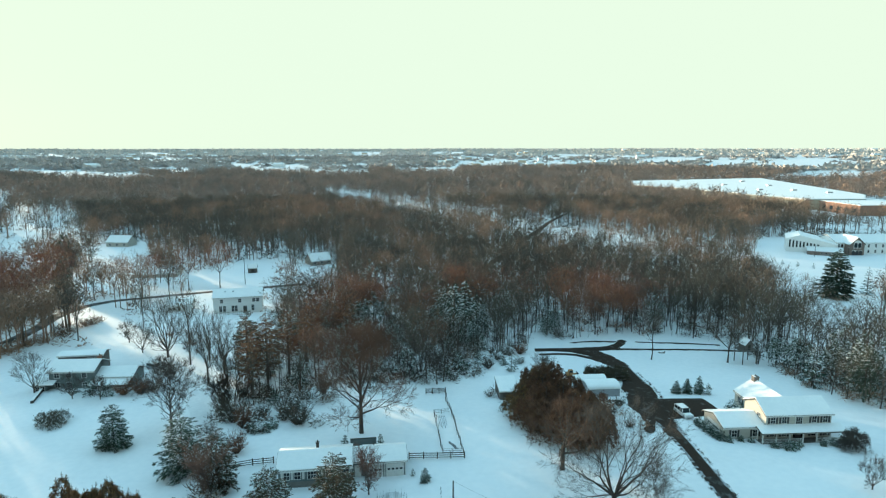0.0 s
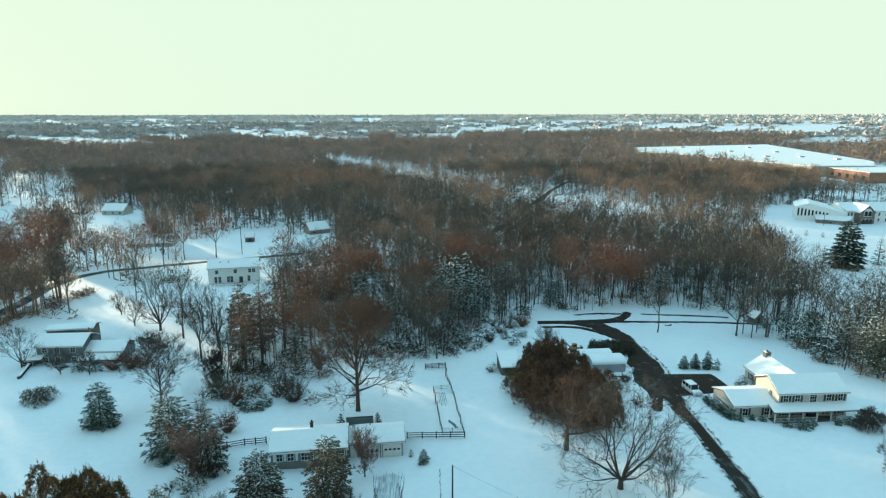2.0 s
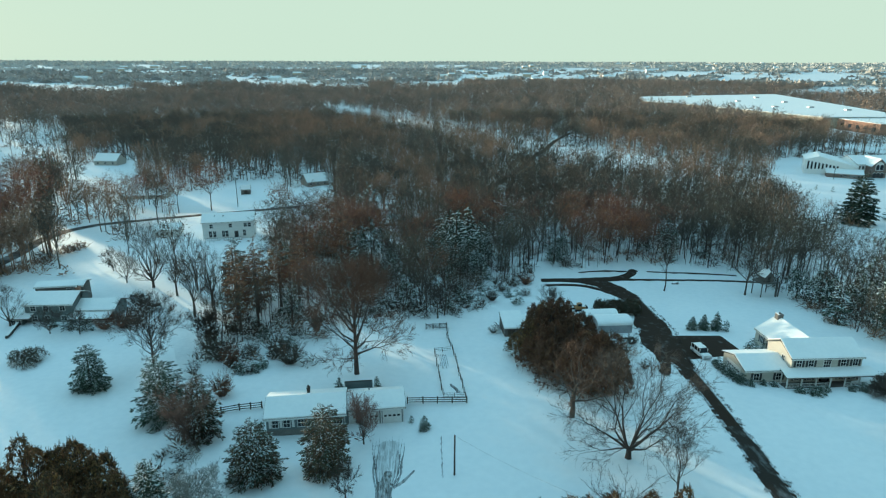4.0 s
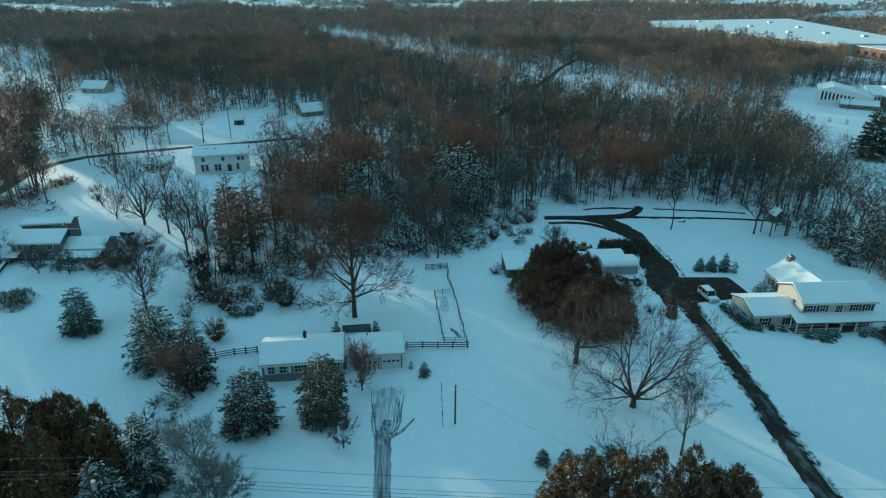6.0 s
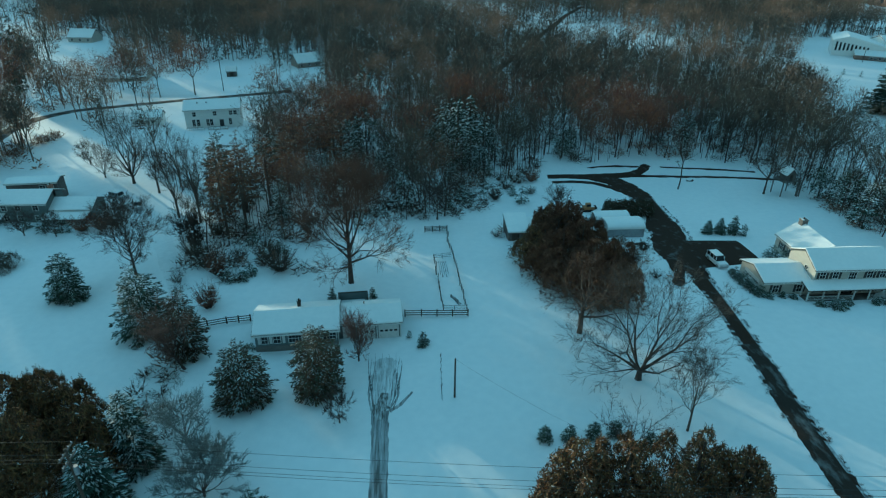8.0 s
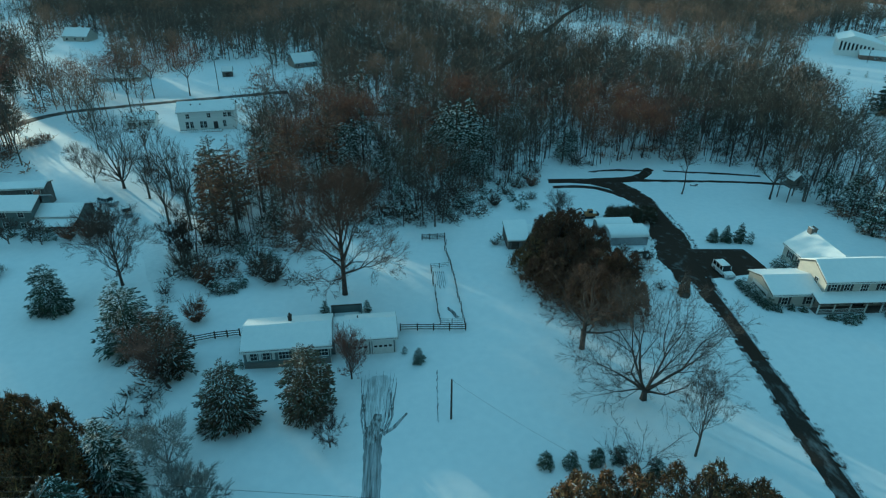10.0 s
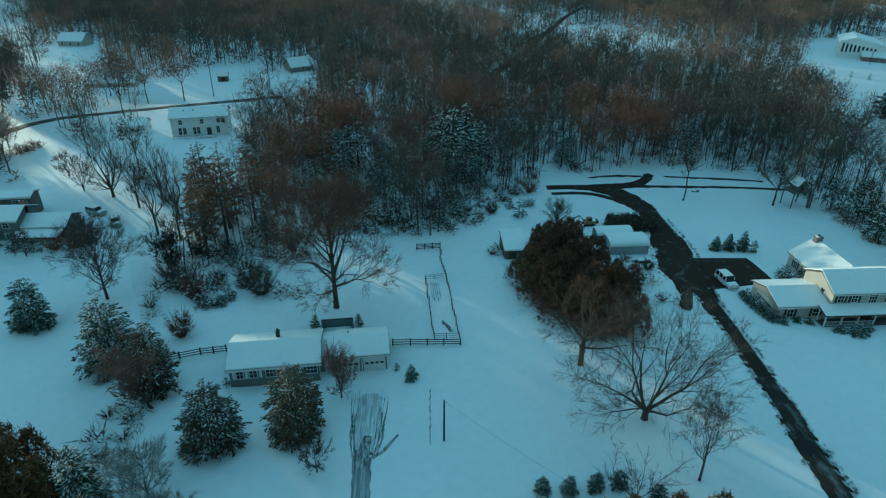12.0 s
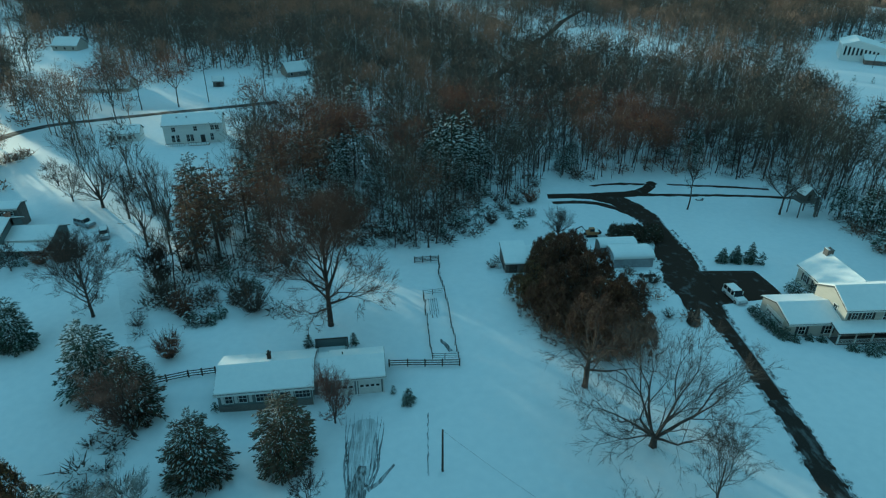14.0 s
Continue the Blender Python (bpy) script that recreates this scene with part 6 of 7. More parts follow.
TALL = [(-35.5, 136, 17, 7.5), (-33, 141, 19, 8.0), (-38.5, 145, 18, 7.0), (-40.5, 152, 18, 7.5), (-35, 150, 19, 8), (-30.5, 154, 18, 7), (-26.5, 157, 18, 7), (-42.5, 161, 16, 7), (-17, 170, 19, 8), (-27, 172, 19, 8)]
for k, (x, y, hh, ww) in enumerate(TALL):
    conifer_thing("tall_pine", 140 + k, x, y, hh, ww, "tall russet-brown pine, bare below, among leafless trees", needle=BROWNED if k % 4 == 3 else RUST_PINE, group="russet pines", snow=0.1, whorls=13, arms=8, shape=0.55, droop=0.02, bottom=0.36, tuft=0.7, dense=0.24)
YARD_TREES = [
    ("oak", 201, -9.2, 116.6, dict(height=21.5, spread=21.0, fork=0.16, leaders=20, rise=0.85, low=0.05, sliver=0.044, radius=0.44, levels=5, twigs=4, stem=0.72), "wide-crowned bare oak behind the ranch house"),
    ("maple", 202, 27.5, 99.3, dict(height=12.5, spread=20.0, fork=0.24, leaders=11, rise=0.5, radius=0.38, low=-0.05, levels=4, twigs=3, sag=0.05, stem=0.55), "bare maple with spreading limbs before russet evergreens"),
    ("maple", 203, 32.9, 88.0, dict(height=14.5, spread=20.5, fork=0.1, leaders=9, rise=0.8, radius=0.42, low=-0.05, levels=5, twigs=3, sag=0.03, sliver=0.036), "broad bare maple forking low above the snow"),
    ("maple", 204, 35.8, 78.0, dict(height=11.5, spread=9.5, fork=0.22, leaders=7, rise=1.6, radius=0.15, low=0.12, sliver=0.024, levels=5, twigs=2, stem=0.6), "slender bare tree with a fan of fine twigs"),
    ("maple", 205, 27.0, 74.5, dict(height=8.0, spread=6.5, fork=0.2, limbs=14, boughs=6, twigs=6, fine=2, vase=0.9, sliver=0.03, radius=0.1, low=0.2), "thin bare sapling behind roadside pines"),
    ("oak", 206, -66.2, 167.4, dict(height=19.0, spread=16.0, fork=0.12, leaders=10, rise=1.5, low=0.08, radius=0.342, sliver=0.03), "tall bare tree with several stems beside the lane"),
    ("oak", 207, -48.3, 121.2, dict(height=14.0, spread=12.0, fork=0.14, leaders=18, rise=1.1, low=0.0, radius=0.26, sliver=0.034, levels=5, twigs=3, stem=0.6), "bare shade tree between lane and lawn"),
]
LANE_TREES = [
    ("maple", 241, -41.5, 131.5, dict(height=7.4, spread=5.5, fork=0.2, leaders=9, rise=1.4, low=0.1, radius=0.16, sliver=0.05, levels=5, twigs=3), "slim bare tree thick with twigs beside the lane"),
    ("maple", 208, -74.6, 171.2, dict(height=8.6, spread=8.5, fork=0.12, leaders=7, rise=1.1, low=0.08, radius=0.155, sliver=0.03), "small bare tree at the head of the lane"),
    ("maple", 209, -88.0, 143.0, dict(height=10.0, spread=8.0, fork=0.12, leaders=7, rise=1.5, low=0.08, radius=0.18, sliver=0.03), "bare tree beside the split-level house"),
    ("maple", 210, -77.0, 138.5, dict(height=6.5, spread=7.0, fork=0.12, leaders=7, rise=1.1, low=0.08, radius=0.117, sliver=0.03), "low bare ornamental tree before the split-level house"),
    ("maple", 211, -70.5, 138.0, dict(height=6.0, spread=6.0, fork=0.12, leaders=7, rise=1.1, low=0.08, radius=0.108, sliver=0.03), "low bare ornamental tree before the split-level house"),
    ("oak", 212, 92.6, 163.2, dict(height=14.5, spread=15.0, fork=0.3, limbs=26, boughs=7, twigs=7, fine=2, vase=0.6, low=0.3), "bare tree standing beside the playhouse"),
    ("maple", 213, -26.4, 79.2, dict(height=7.6, spread=7.0, fork=0.14, leaders=8, rise=1.1, low=0.05, radius=0.15, sliver=0.04, levels=5, twigs=3), "small bare fruit tree by the roadside spruce"),
    ("maple", 214, -22.0, 71.0, dict(height=7.0, spread=9.5, fork=0.12, leaders=14, rise=0.8, sliver=0.045, radius=0.13, low=0.0, levels=4, twigs=9), "twiggy bare tree with snow caught in it"),
]
EDGE_TREES = [
    ("maple", 215, -8.1, 81.6, dict(height=5.2, spread=4.6, fork=0.12, leaders=7, rise=1.5, low=0.08, radius=0.094, sliver=0.03), "small bare ornamental tree in the front yard"),
    ("maple", 216, -6.6, 95.6, dict(height=9.2, spread=5.6, fork=0.12, leaders=12, rise=2.0, low=0.0, sliver=0.03, radius=0.12, levels=4, twigs=5), "reddish twiggy tree before the garage"),
    ("oak", 217, -54.4, 165.8, dict(height=16.5, spread=9.5, fork=0.2, leaders=6, rise=2.0, low=0.1, radius=0.26, sliver=0.032, twigs=3), "tall bare tree on the edge of the lane"),
    ("oak", 218, -49.0, 147.2, dict(height=15.5, spread=9.0, fork=0.3, leaders=6, rise=2.2, low=0.15, radius=0.25, sliver=0.032, twigs=3), "tall bare tree on the edge of the lane"),
    ("oak", 231, -47.3, 155.1, dict(height=17.5, spread=10.0, fork=0.22, leaders=7, rise=1.9, low=0.12, radius=0.3, sliver=0.032, twigs=3), "tall bare tree on the edge of the lane"),
    ("oak", 232, -58.1, 161.5, dict(height=15.0, spread=8.0, fork=0.25, leaders=6, rise=2.2, low=0.12, radius=0.24, sliver=0.032, twigs=3), "tall bare tree on the edge of the lane"),
    ("oak", 233, -43.5, 144.5, dict(height=13.5, spread=7.0, fork=0.3, leaders=5, rise=2.4, low=0.2, radius=0.2, sliver=0.03, twigs=3), "slim bare tree on the edge of the lane"),
    ("oak", 234, -41.0, 131.5, dict(height=11.5, spread=7.0, fork=0.25, leaders=6, rise=2.0, low=0.15, radius=0.17, sliver=0.03, twigs=4), "slim bare tree on the edge of the lane"),
    ("oak", 228, -31.2, 93.6, dict(height=9.5, spread=8.0, fork=0.3, limbs=26, boughs=9, twigs=9, fine=3, vase=0.6, sliver=0.045, low=0.25, lean=-0.55, radius=0.2), "leaning red-brown bare tree tangled with spruces"),
    ("maple", 220, -82.5, 181.0, dict(height=8, spread=6, fork=0.12, leaders=7, rise=1.1, low=0.08, radius=0.144, sliver=0.03), "thin bare tree on the snowy lawn's edge"),
    ("maple", 221, 77.5, 89.5, dict(height=6, spread=5, fork=0.12, leaders=7, rise=1.1, low=0.08, radius=0.108, sliver=0.03), "small bare tree on the front lawn"),
]
THICKET_TREES = [
    ("maple", 222, 36.2, 152.6, dict(height=7.0, spread=8.5, fork=0.05, leaders=22, rise=1.3, low=-0.3, sliver=0.03, radius=0.16, levels=3, twigs=4), "vase-shaped bare shrub tree near the sheds"),
    ("oak", 225, 71.8, 167.4, dict(height=16, spread=8, fork=0.45, limbs=18, boughs=6, twigs=6, fine=2, vase=0.9, low=0.5, radius=0.2), "slim bare tree alone at the lawn's far edge"),
    ("maple", 223, -19.5, 135.5, dict(height=9, spread=8, fork=0.15, limbs=24, boughs=8, twigs=8, fine=4, vase=0.7, low=0.1, sliver=0.045), "dense bare thicket tree at the wood's edge"),
    ("maple", 224, 7.6, 146, dict(height=11, spread=8, fork=0.3, limbs=22, boughs=7, twigs=8, fine=3, vase=0.7, low=0.2, sliver=0.045), "bare tree over the end of the wire fence"),
]
for name, seed, x, y, how, label in YARD_TREES + LANE_TREES + EDGE_TREES + THICKET_TREES:
    bare_tree_thing(name + "_tree", (forked_tree if "leaders" in how else bare_tree)(seed, **how), pose(x, y, float(ground(x, y)), 0, 0, seed * 71 % 360), label, twig=FROST_TWIG if seed in (213, 214) else OAK_TWIG if seed in (201, 202) else RED_TWIG if seed in (216, 228) else None)


# ---- shrubs ----
def shrub_shapes(seed, height, width, stems=26, snow=0.4):
    g = np.random.default_rng(seed)
    s0, s1, w0, w1, sp, ss = [], [], [], [], [], []
    for _ in range(stems):
        a = g.uniform(0, 6.28)
        b = np.array([np.cos(a), np.sin(a), 0]) * width * 0.12 * g.uniform(0, 1)
        e = np.array([np.cos(a) * width * 0.5 * g.uniform(0.4, 1.1), np.sin(a) * width * 0.5 * g.uniform(0.4, 1.1), height * g.uniform(0.3, 1)])
        s0.append(b), s1.append(e)
        for _ in range(16):
            p = b + (e - b) * g.uniform(0.25, 1)
            w0.append(p), w1.append(p + unit(g.normal(0, 1, 3) + np.array([np.cos(a), np.sin(a), 1.0])) * g.uniform(0.3, 0.8) * min(1.0, height / 2))
        if g.uniform() < snow:
            p = b + (e - b) * g.uniform(0.5, 0.95)
            sp.append(p), ss.append((unit(np.array([np.cos(a), np.sin(a), 0.01])), unit(np.array([-np.sin(a), np.cos(a), 0.01])), g.uniform(0.15, 0.35)))
    stem = frusta(s0, s1, [0.04] * len(s0), [0.015] * len(s0), 3)
    return stem, spikes(w0, w1, np.full(len(w0), 0.04), g), pillows(sp, ss, g)


def shrub_thing(seed, x, y, height, width, label, group="", snow=0.4, twig=None, stems=26):
    a, b, s = shrub_shapes(seed, height, width, stems, snow)
    top = thing("shrub", pose(x, y, float(ground(x, y))), label, "shrub", group)
    part("stem", mesh_from("stem", *a, [BARK]), None, top)
    part("crown", mesh_from("crown", *b, [twig or TWIG]), None, top)
    if len(s[0]):
        part("snow_load", mesh_from("snow_load", *s, [BOUGH_SNOW]), None, top)["kind"] = "stuff"
    return top


tagged(pine_thing("shrub", 301, 84.6, 103.4, 4.2, 5.4, "", needle=YARD_TWIG, clumps=520, snow=0.03, blade=0.05), "large rounded dense twiggy shrub at the porch corner", "shrub")
tagged(pine_thing("shrub", 302, -73.8, 124.6, 2.4, 6.6, "", needle=TWIG, clumps=420, snow=0.35, blade=0.05), "wide low mounded twiggy shrub on the snowy lawn", "shrub")
shrub_thing(303, -93.0, 128.0, 2.6, 4.0, "bare shrub at the edge of the lawn", stems=50)
for k, (x, y, hh, ww) in enumerate(((70.8, 106.0, 1.3, 2.2), (73.4, 105.3, 1.7, 4.6), (75.8, 106.0, 1.3, 2.0), (80.6, 105.9, 1.4, 2.0), (82.6, 105.8, 1.6, 2.8), (84.6, 106.2, 1.4, 2.0), (61.6, 110.4, 1.4, 2.2), (61.2, 112.6, 1.6, 2.4), (63.2, 108.8, 1.3, 2.2), (65.8, 109.0, 1.1, 1.8), (67.6, 108.6, 1.0, 1.8), (60.9, 115.2, 1.3, 1.8), (60.8, 117.4, 1.1, 1.6), (73.4, 121.4, 3.0, 4.0), (71.8, 123.4, 2.8, 3.8), (73.8, 119.2, 2.4, 3.0), (72.6, 135.6, 2.6, 2.2), (61.9, 109.6, 2.0, 2.8), (61.3, 111.5, 2.2, 2.6), (61.0, 113.8, 2.4, 2.8), (60.8, 116.2, 2.0, 2.4), (71.8, 120.0, 1.4, 2.2), (86.6, 114.0, 3.2, 1.8))):
    conifer_thing("foundation_shrub", 320 + k, x, y, hh, ww, "low evergreen shrub under snow beside the house", group="foundation shrubs", category="shrub", whorls=6, arms=10, snow=0.6, tuft=0.4, droop=0.6, bottom=0.15, dense=0.13, shape=0.45)
conifer_thing("foundation_shrub", 345, -22.8, 98.6, 1.3, 1.6, "low evergreen shrub beside the ranch house", group="foundation shrubs", category="shrub", whorls=5, arms=6, snow=0.4, tuft=0.4, droop=0.7)
conifer_thing("foundation_shrub", 346, 0.9, 100.6, 1.3, 1.0, "low evergreen shrub beside the garage", group="foundation shrubs", category="shrub", whorls=5, arms=6, snow=0.4, tuft=0.4, droop=0.7)
for k in range(12):
    x, y = 47.6 + (k % 6) * 1.7 + 0.7 * (k // 6), 148.6 + 2.2 * (k // 6)
    tagged(pine_thing("hedge_shrub", 350 + k, x, y, 3.0, 3.6, "", needle=BROWNED, clumps=190, snow=0.2, blade=0.08, spray=0.4, heap=0.7), "dense dark hedge shrub flecked with snow", "shrub", "hedge by the driveway bend")
DENSE = [(-39.5, 127, 4.4, 5.5, 130), (-36.4, 123.6, 4.0, 5.0, 110), (-41, 133, 4.6, 5.0, 120), (-38.2, 138, 4.0, 4.5, 90), (-22.6, 122.0, 5.0, 7.5, 170), (-26.0, 126.5, 4.0, 6.0, 100), (-32.2, 109.5, 4.6, 4.5, 120), (-33.6, 120.6, 5.0, 4.5, 120), (-33.5, 103.8, 3.0, 3.6, 80), (-63.0, 141.6, 4.6, 6.0, 170), (-66.5, 140.8, 3.6, 5.0, 110), (-61.0, 143.5, 2.4, 4.5, 80), (14.0, 165.0, 4.0, 5.0, 100), (33.5, 171.5, 3.4, 4.6, 90), (22.4, 159, 3.0, 4.0, 80), (28.9, 170.8, 3.2, 4.0, 80), (43.7, 122.2, 2.4, 3.4, 70), (48.2, 128.6, 2.0, 3.2, 60)]
for k, (x, y, hh, ww, n) in enumerate(DENSE):
    shrub_thing(440 + k, x, y, hh, ww, "dense leafless brown shrub in snow", group="dense brown shrubs", snow=0.12, twig=WITHERED if k in (6, 7, 9, 10, 13) else None, stems=n)
EDGE = [(-44, 111, 2.5, 3), (-40, 118, 2.6, 3.5), (-37, 124, 3, 4), (-33, 113, 2.2, 3), (-33, 120, 2.4, 3.6), (-31, 127, 3, 4), (-27, 131, 2.6, 3.5), (-24, 136, 3, 4), (-29.5, 118, 2, 3), (-26, 124, 2.2, 3.4), (-14, 144, 2.5, 3.5), (-6, 147.5, 2.5, 3.5), (2, 148, 3, 4), (12, 149, 2.6, 4), (15, 153, 2.4, 4), (19, 156, 2.6, 4), (22, 161, 2.4, 3.6), (17, 160, 3, 4)]
EDGE += [(-8, 150, 3, 4), (-3, 152, 3.4, 4), (1, 155, 3, 4), (-6, 156, 3.6, 4), (4, 151, 2.6, 4), (-11, 147, 2.8, 4), (26, 166, 3, 4), (30, 170, 2.8, 4), (25, 172, 3, 4), (33, 176, 2.6, 4), (37, 181, 3, 4), (20, 168, 3, 4), (14, 164, 3, 4), (32, 163, 2, 3), (-36, 92, 1.0, 2.6), (-34, 85, 1.1, 2.8), (-32.5, 88, 1.1, 3), (-30, 83, 1.0, 2.6), (-33, 91.5, 0.9, 2.4), (-31.5, 85.5, 0.9, 2.4), (46, 128, 1.8, 3), (44, 122, 2, 3), (46, 116, 1.6, 2.6), (45, 133, 1.5, 2.4), (22, 128, 1, 1.6), (19.5, 136, 1.6, 2.4)]
for k, (x, y, hh, ww) in enumerate(EDGE):
    shrub_thing(370 + k, x, y, hh, ww, "bare brushy undergrowth with snow caught in it", group="undergrowth at the wood's edge", snow=0.6, stems=30)
for k, (x, y, hh, ww) in enumerate(((-31, 118, 2.2, 3.6), (-28.5, 118.3, 2.0, 3.2), (-27.6, 120.3, 2.2, 3.4), (-74.5, 141.2, 3.4, 5.0), (-70.5, 140.6, 3.0, 5.0), (-78.5, 142, 2.6, 3.6), (20, 163, 4, 3.6), (28.4, 156.6, 4.6, 4.8), (15.5, 157.5, 3.5, 4.2), (10.5, 152, 3.2, 4), (-30, 133, 3.4, 4.4), (-24, 129, 2.6, 4.4), (23, 176, 4, 4), (27, 162, 2.6, 3))):
    conifer_thing("spruce", 420 + k, x, y, hh, ww, "young snow-dusted evergreen standing in brush", group="young evergreens", whorls=8, arms=7, snow=0.6, tuft=0.45)

# ---- the woods: single trees nearest, joined farther off ----
FOREST = []
for k in range(9):
    FOREST.append(bare_tree(500 + k, 16.5 + (k % 4), 13.0 + (k % 3) * 1.5, fork=0.3 + 0.06 * (k % 3), limbs=12, boughs=4, twigs=6, fine=2, vase=0.45, sliver=0.072, low=0.46 + 0.04 * (k % 3), radius=0.2, sides=3))
def leaf_mass(seed, height, width, n):
    """Withered leaves that hang on in the crown."""
    g = np.random.default_rng(seed)
    d = g.normal(size=(n, 3)) + [[0, 0, 0.2]]
    d /= np.linalg.norm(d, axis=1, keepdims=True)
    lump = 1 + 0.25 * np.sin(4 * np.arctan2(d[:, 1:2], d[:, :1]) + 5 * d[:, 2:])
    P = np.array([0, 0, height * 0.66]) + d * np.array([width * 0.42, width * 0.42, height * 0.27]) * lump * g.uniform(0.45, 1.0, (n, 1))
    return spikes(P, P + d * 0.3 + g.normal(0, 0.28, d.shape), np.full(n, 0.1), g)


LEAVES = [mesh_from("foliage", *leaf_mass(540 + k, 16.5 + (k % 4), 13.0 + (k % 3) * 1.5, 2300), [WITHERED]) for k in range(9)]
WOOD_MESH = [(mesh_from("trunk", *a, [BARK]), mesh_from("crown", *b, [TWIG]), mesh_from("crown", *b, [RED_TWIG])) for a, b in FOREST]
SNOWY = []
for k in range(4):
    t_, c_, s_ = pine(600 + k, 12.5 + 1.5 * k, 8.5 + 0.5 * k, clumps=270, snow=0.95, spray=0.62, blade=0.13, heap=1.7)
    SNOWY.append((mesh_from("trunk", *t_, [BARK]), mesh_from("crown", *c_, [NEEDLE]), mesh_from("snow_load", *s_, [LADEN])))

dice = np.random.default_rng(77)


def planted(x0, x1, y0, y1, cell):
    """Jittered places over a rectangle, kept by how wooded the land is and clear of houses."""
    nx, ny = int((x1 - x0) / cell), int((y1 - y0) / cell)
    X, Y = np.meshgrid(x0 + (np.arange(nx) + 0.5) * cell, y0 + (np.arange(ny) + 0.5) * cell)
    X, Y = (X + dice.uniform(-0.48, 0.48, X.shape) * cell).ravel(), (Y + dice.uniform(-0.48, 0.48, Y.shape) * cell).ravel()
    keep = dice.uniform(size=X.shape) < cover(X, Y)
    for hx, hy, w, d in ((-60.7, 221, 24, 18), (-82, 221, 12, 14), (-114.5, 300, 22, 12), (-178, 392, 20, 16), (-46, 322, 16, 14), (-9, 240, 14, 16), (-215, 330, 22, 14), (97.6, 163, 8, 9)):
        keep &= ~((np.abs(X - hx) < w / 2) & (Y > hy - d) & (Y < hy + d / 2))
    return X[keep], Y[keep]


STANDS = [(10, 187, 1.0), (15, 184, 1.3), (19, 190, 1.15), (22, 183, 0.9), (14, 194, 1.25), (34, 205, 0.95), (-14, 178, 0.9), (-10, 186, 0.9), (-25, 196, 0.9), (-4, 171, 0.75), (50, 196, 0.5), (84, 196, 0.8), (106, 152, 0.9), (110, 144, 0.8), (46, 190, 0.55), (-8, 158, 0.6), (12, 168, 0.55)]
STANDS += [(20, 174, 0.6), (-16, 154, 0.7), (-18, 163, 0.65), (-34, 176, 0.9), (-40, 160, 0.6), (60, 210, 0.8), (-28, 230, 0.9), (-20, 215, 0.8), (18, 178, 0.8), (12, 180, 0.75), (112, 136, 0.9), (105, 160, 0.75), (117, 150, 1.0), (-12, 168, 0.7), (-14, 236, 1.0), (-4, 232, 0.9), (-22, 226, 0.9)]
wx, wy = planted(-64, 128, 100, 232, 4.9)
free = np.ones(len(wx), bool)
for x, y, _ in STANDS:
    free &= (np.hypot(wx - x, wy - y) > 4.0) & ~((np.abs(wx - x) < 3.2) & (wy < y) & (wy > y - 15))
wx, wy = wx[free], wy[free]
sparse = ((wx < -38) & (wy < 174)) | ((wx < -17) & (wx > -33) & (wy > 132) & (wy < 166) & (np.arange(len(wx)) % 2 > 0))
wx, wy = wx[~sparse], wy[~sparse]
order = np.argsort(np.hypot(wx - 10, wy - 100))
near, rest = order[:290], order[290:]
for i in near:
    k = int(dice.integers(len(WOOD_MESH)))
    red = russet(wx[i], wy[i]) + dice.normal(0, 0.16) + (0.3 if -55 < wx[i] < -22 and wy[i] < 180 else 0.38 if -5 > wx[i] > -35 else 0.24 if 25 > wx[i] >= -5 else 0.08 if 25 <= wx[i] < 92 else -0.3 if wx[i] > 92 else 0) > 0.58
    s = dice.uniform(0.72, 1.12) * (0.85 if wx[i] < -30 else 1.0)
    top = thing("woodland_tree", pose(wx[i], wy[i], float(ground(wx[i], wy[i])), dice.normal(0, 2), dice.normal(0, 2), dice.uniform(0, 360)) @ Matrix.Diagonal((s, s, s, 1)), "bare red-brown woodland tree standing in snow" if red else "bare grey woodland tree standing in snow", "tree", "woodland trees")
    part("trunk", WOOD_MESH[k][0], None, top)
    part("crown", WOOD_MESH[k][2 if red else 1], None, top)
    if red and wx[i] > -27 and k % 3:
        part("foliage", LEAVES[k], None, top, "withered russet leaves")
# the tall ones left of view are added to shade the front lawn
for k, (x, y, s) in enumerate(((-81, 267, 1.35), (-93, 263, 1.1), (-100, 264, 0.8), (-107, 262, 0.85), (-108, 201, 0.5), (-111, 206, 0.6), (-133, 228, 1.0), (-129, 218, 0.95), (-130, 206, 1.0), (-131, 188, 1.25), (-128, 178, 1.2), (-134, 197, 1.25), (-138, 208, 1.3), (-127, 168, 1.2), (-141, 218, 1.3), (-144, 228, 1.3), (-137, 184, 1.2), (-112, 276, 0.95), (-120, 262, 1.0), (-135, 230, 1.45), (-122, 206, 1.15), (-128, 228, 1.4))):
    top = thing("roadside_and_shade_tree", pose(x, y, float(ground(x, y)), 0, 0, 97 * k) @ Matrix.Diagonal((s * 1.1, s * 1.1, s, 1)), "tree thick with red-brown twigs by the road, some unseen, added for shade", "tree", "red-brown roadside trees")
    part("trunk", WOOD_MESH[k % 9][0], None, top)
    part("crown", WOOD_MESH[k % 9][2], None, top)
    part("foliage", LEAVES[k % 9], None, top, "withered russet leaves")
for k, (x, y, s) in enumerate(STANDS):
    m_ = SNOWY[k % 4]
    top = thing("pine", pose(x, y, float(ground(x, y)), 0, 0, k * 77) @ Matrix.Diagonal((s, s, s, 1)), "pine in the woods, its boughs thick with snow", "tree", "snowy pines in the woods")
    part("trunk", m_[0], None, top)
    part("crown", m_[1], None, top)
    part("snow_load", m_[2], None, top, "snow lying on the boughs")["kind"] = "stuff"


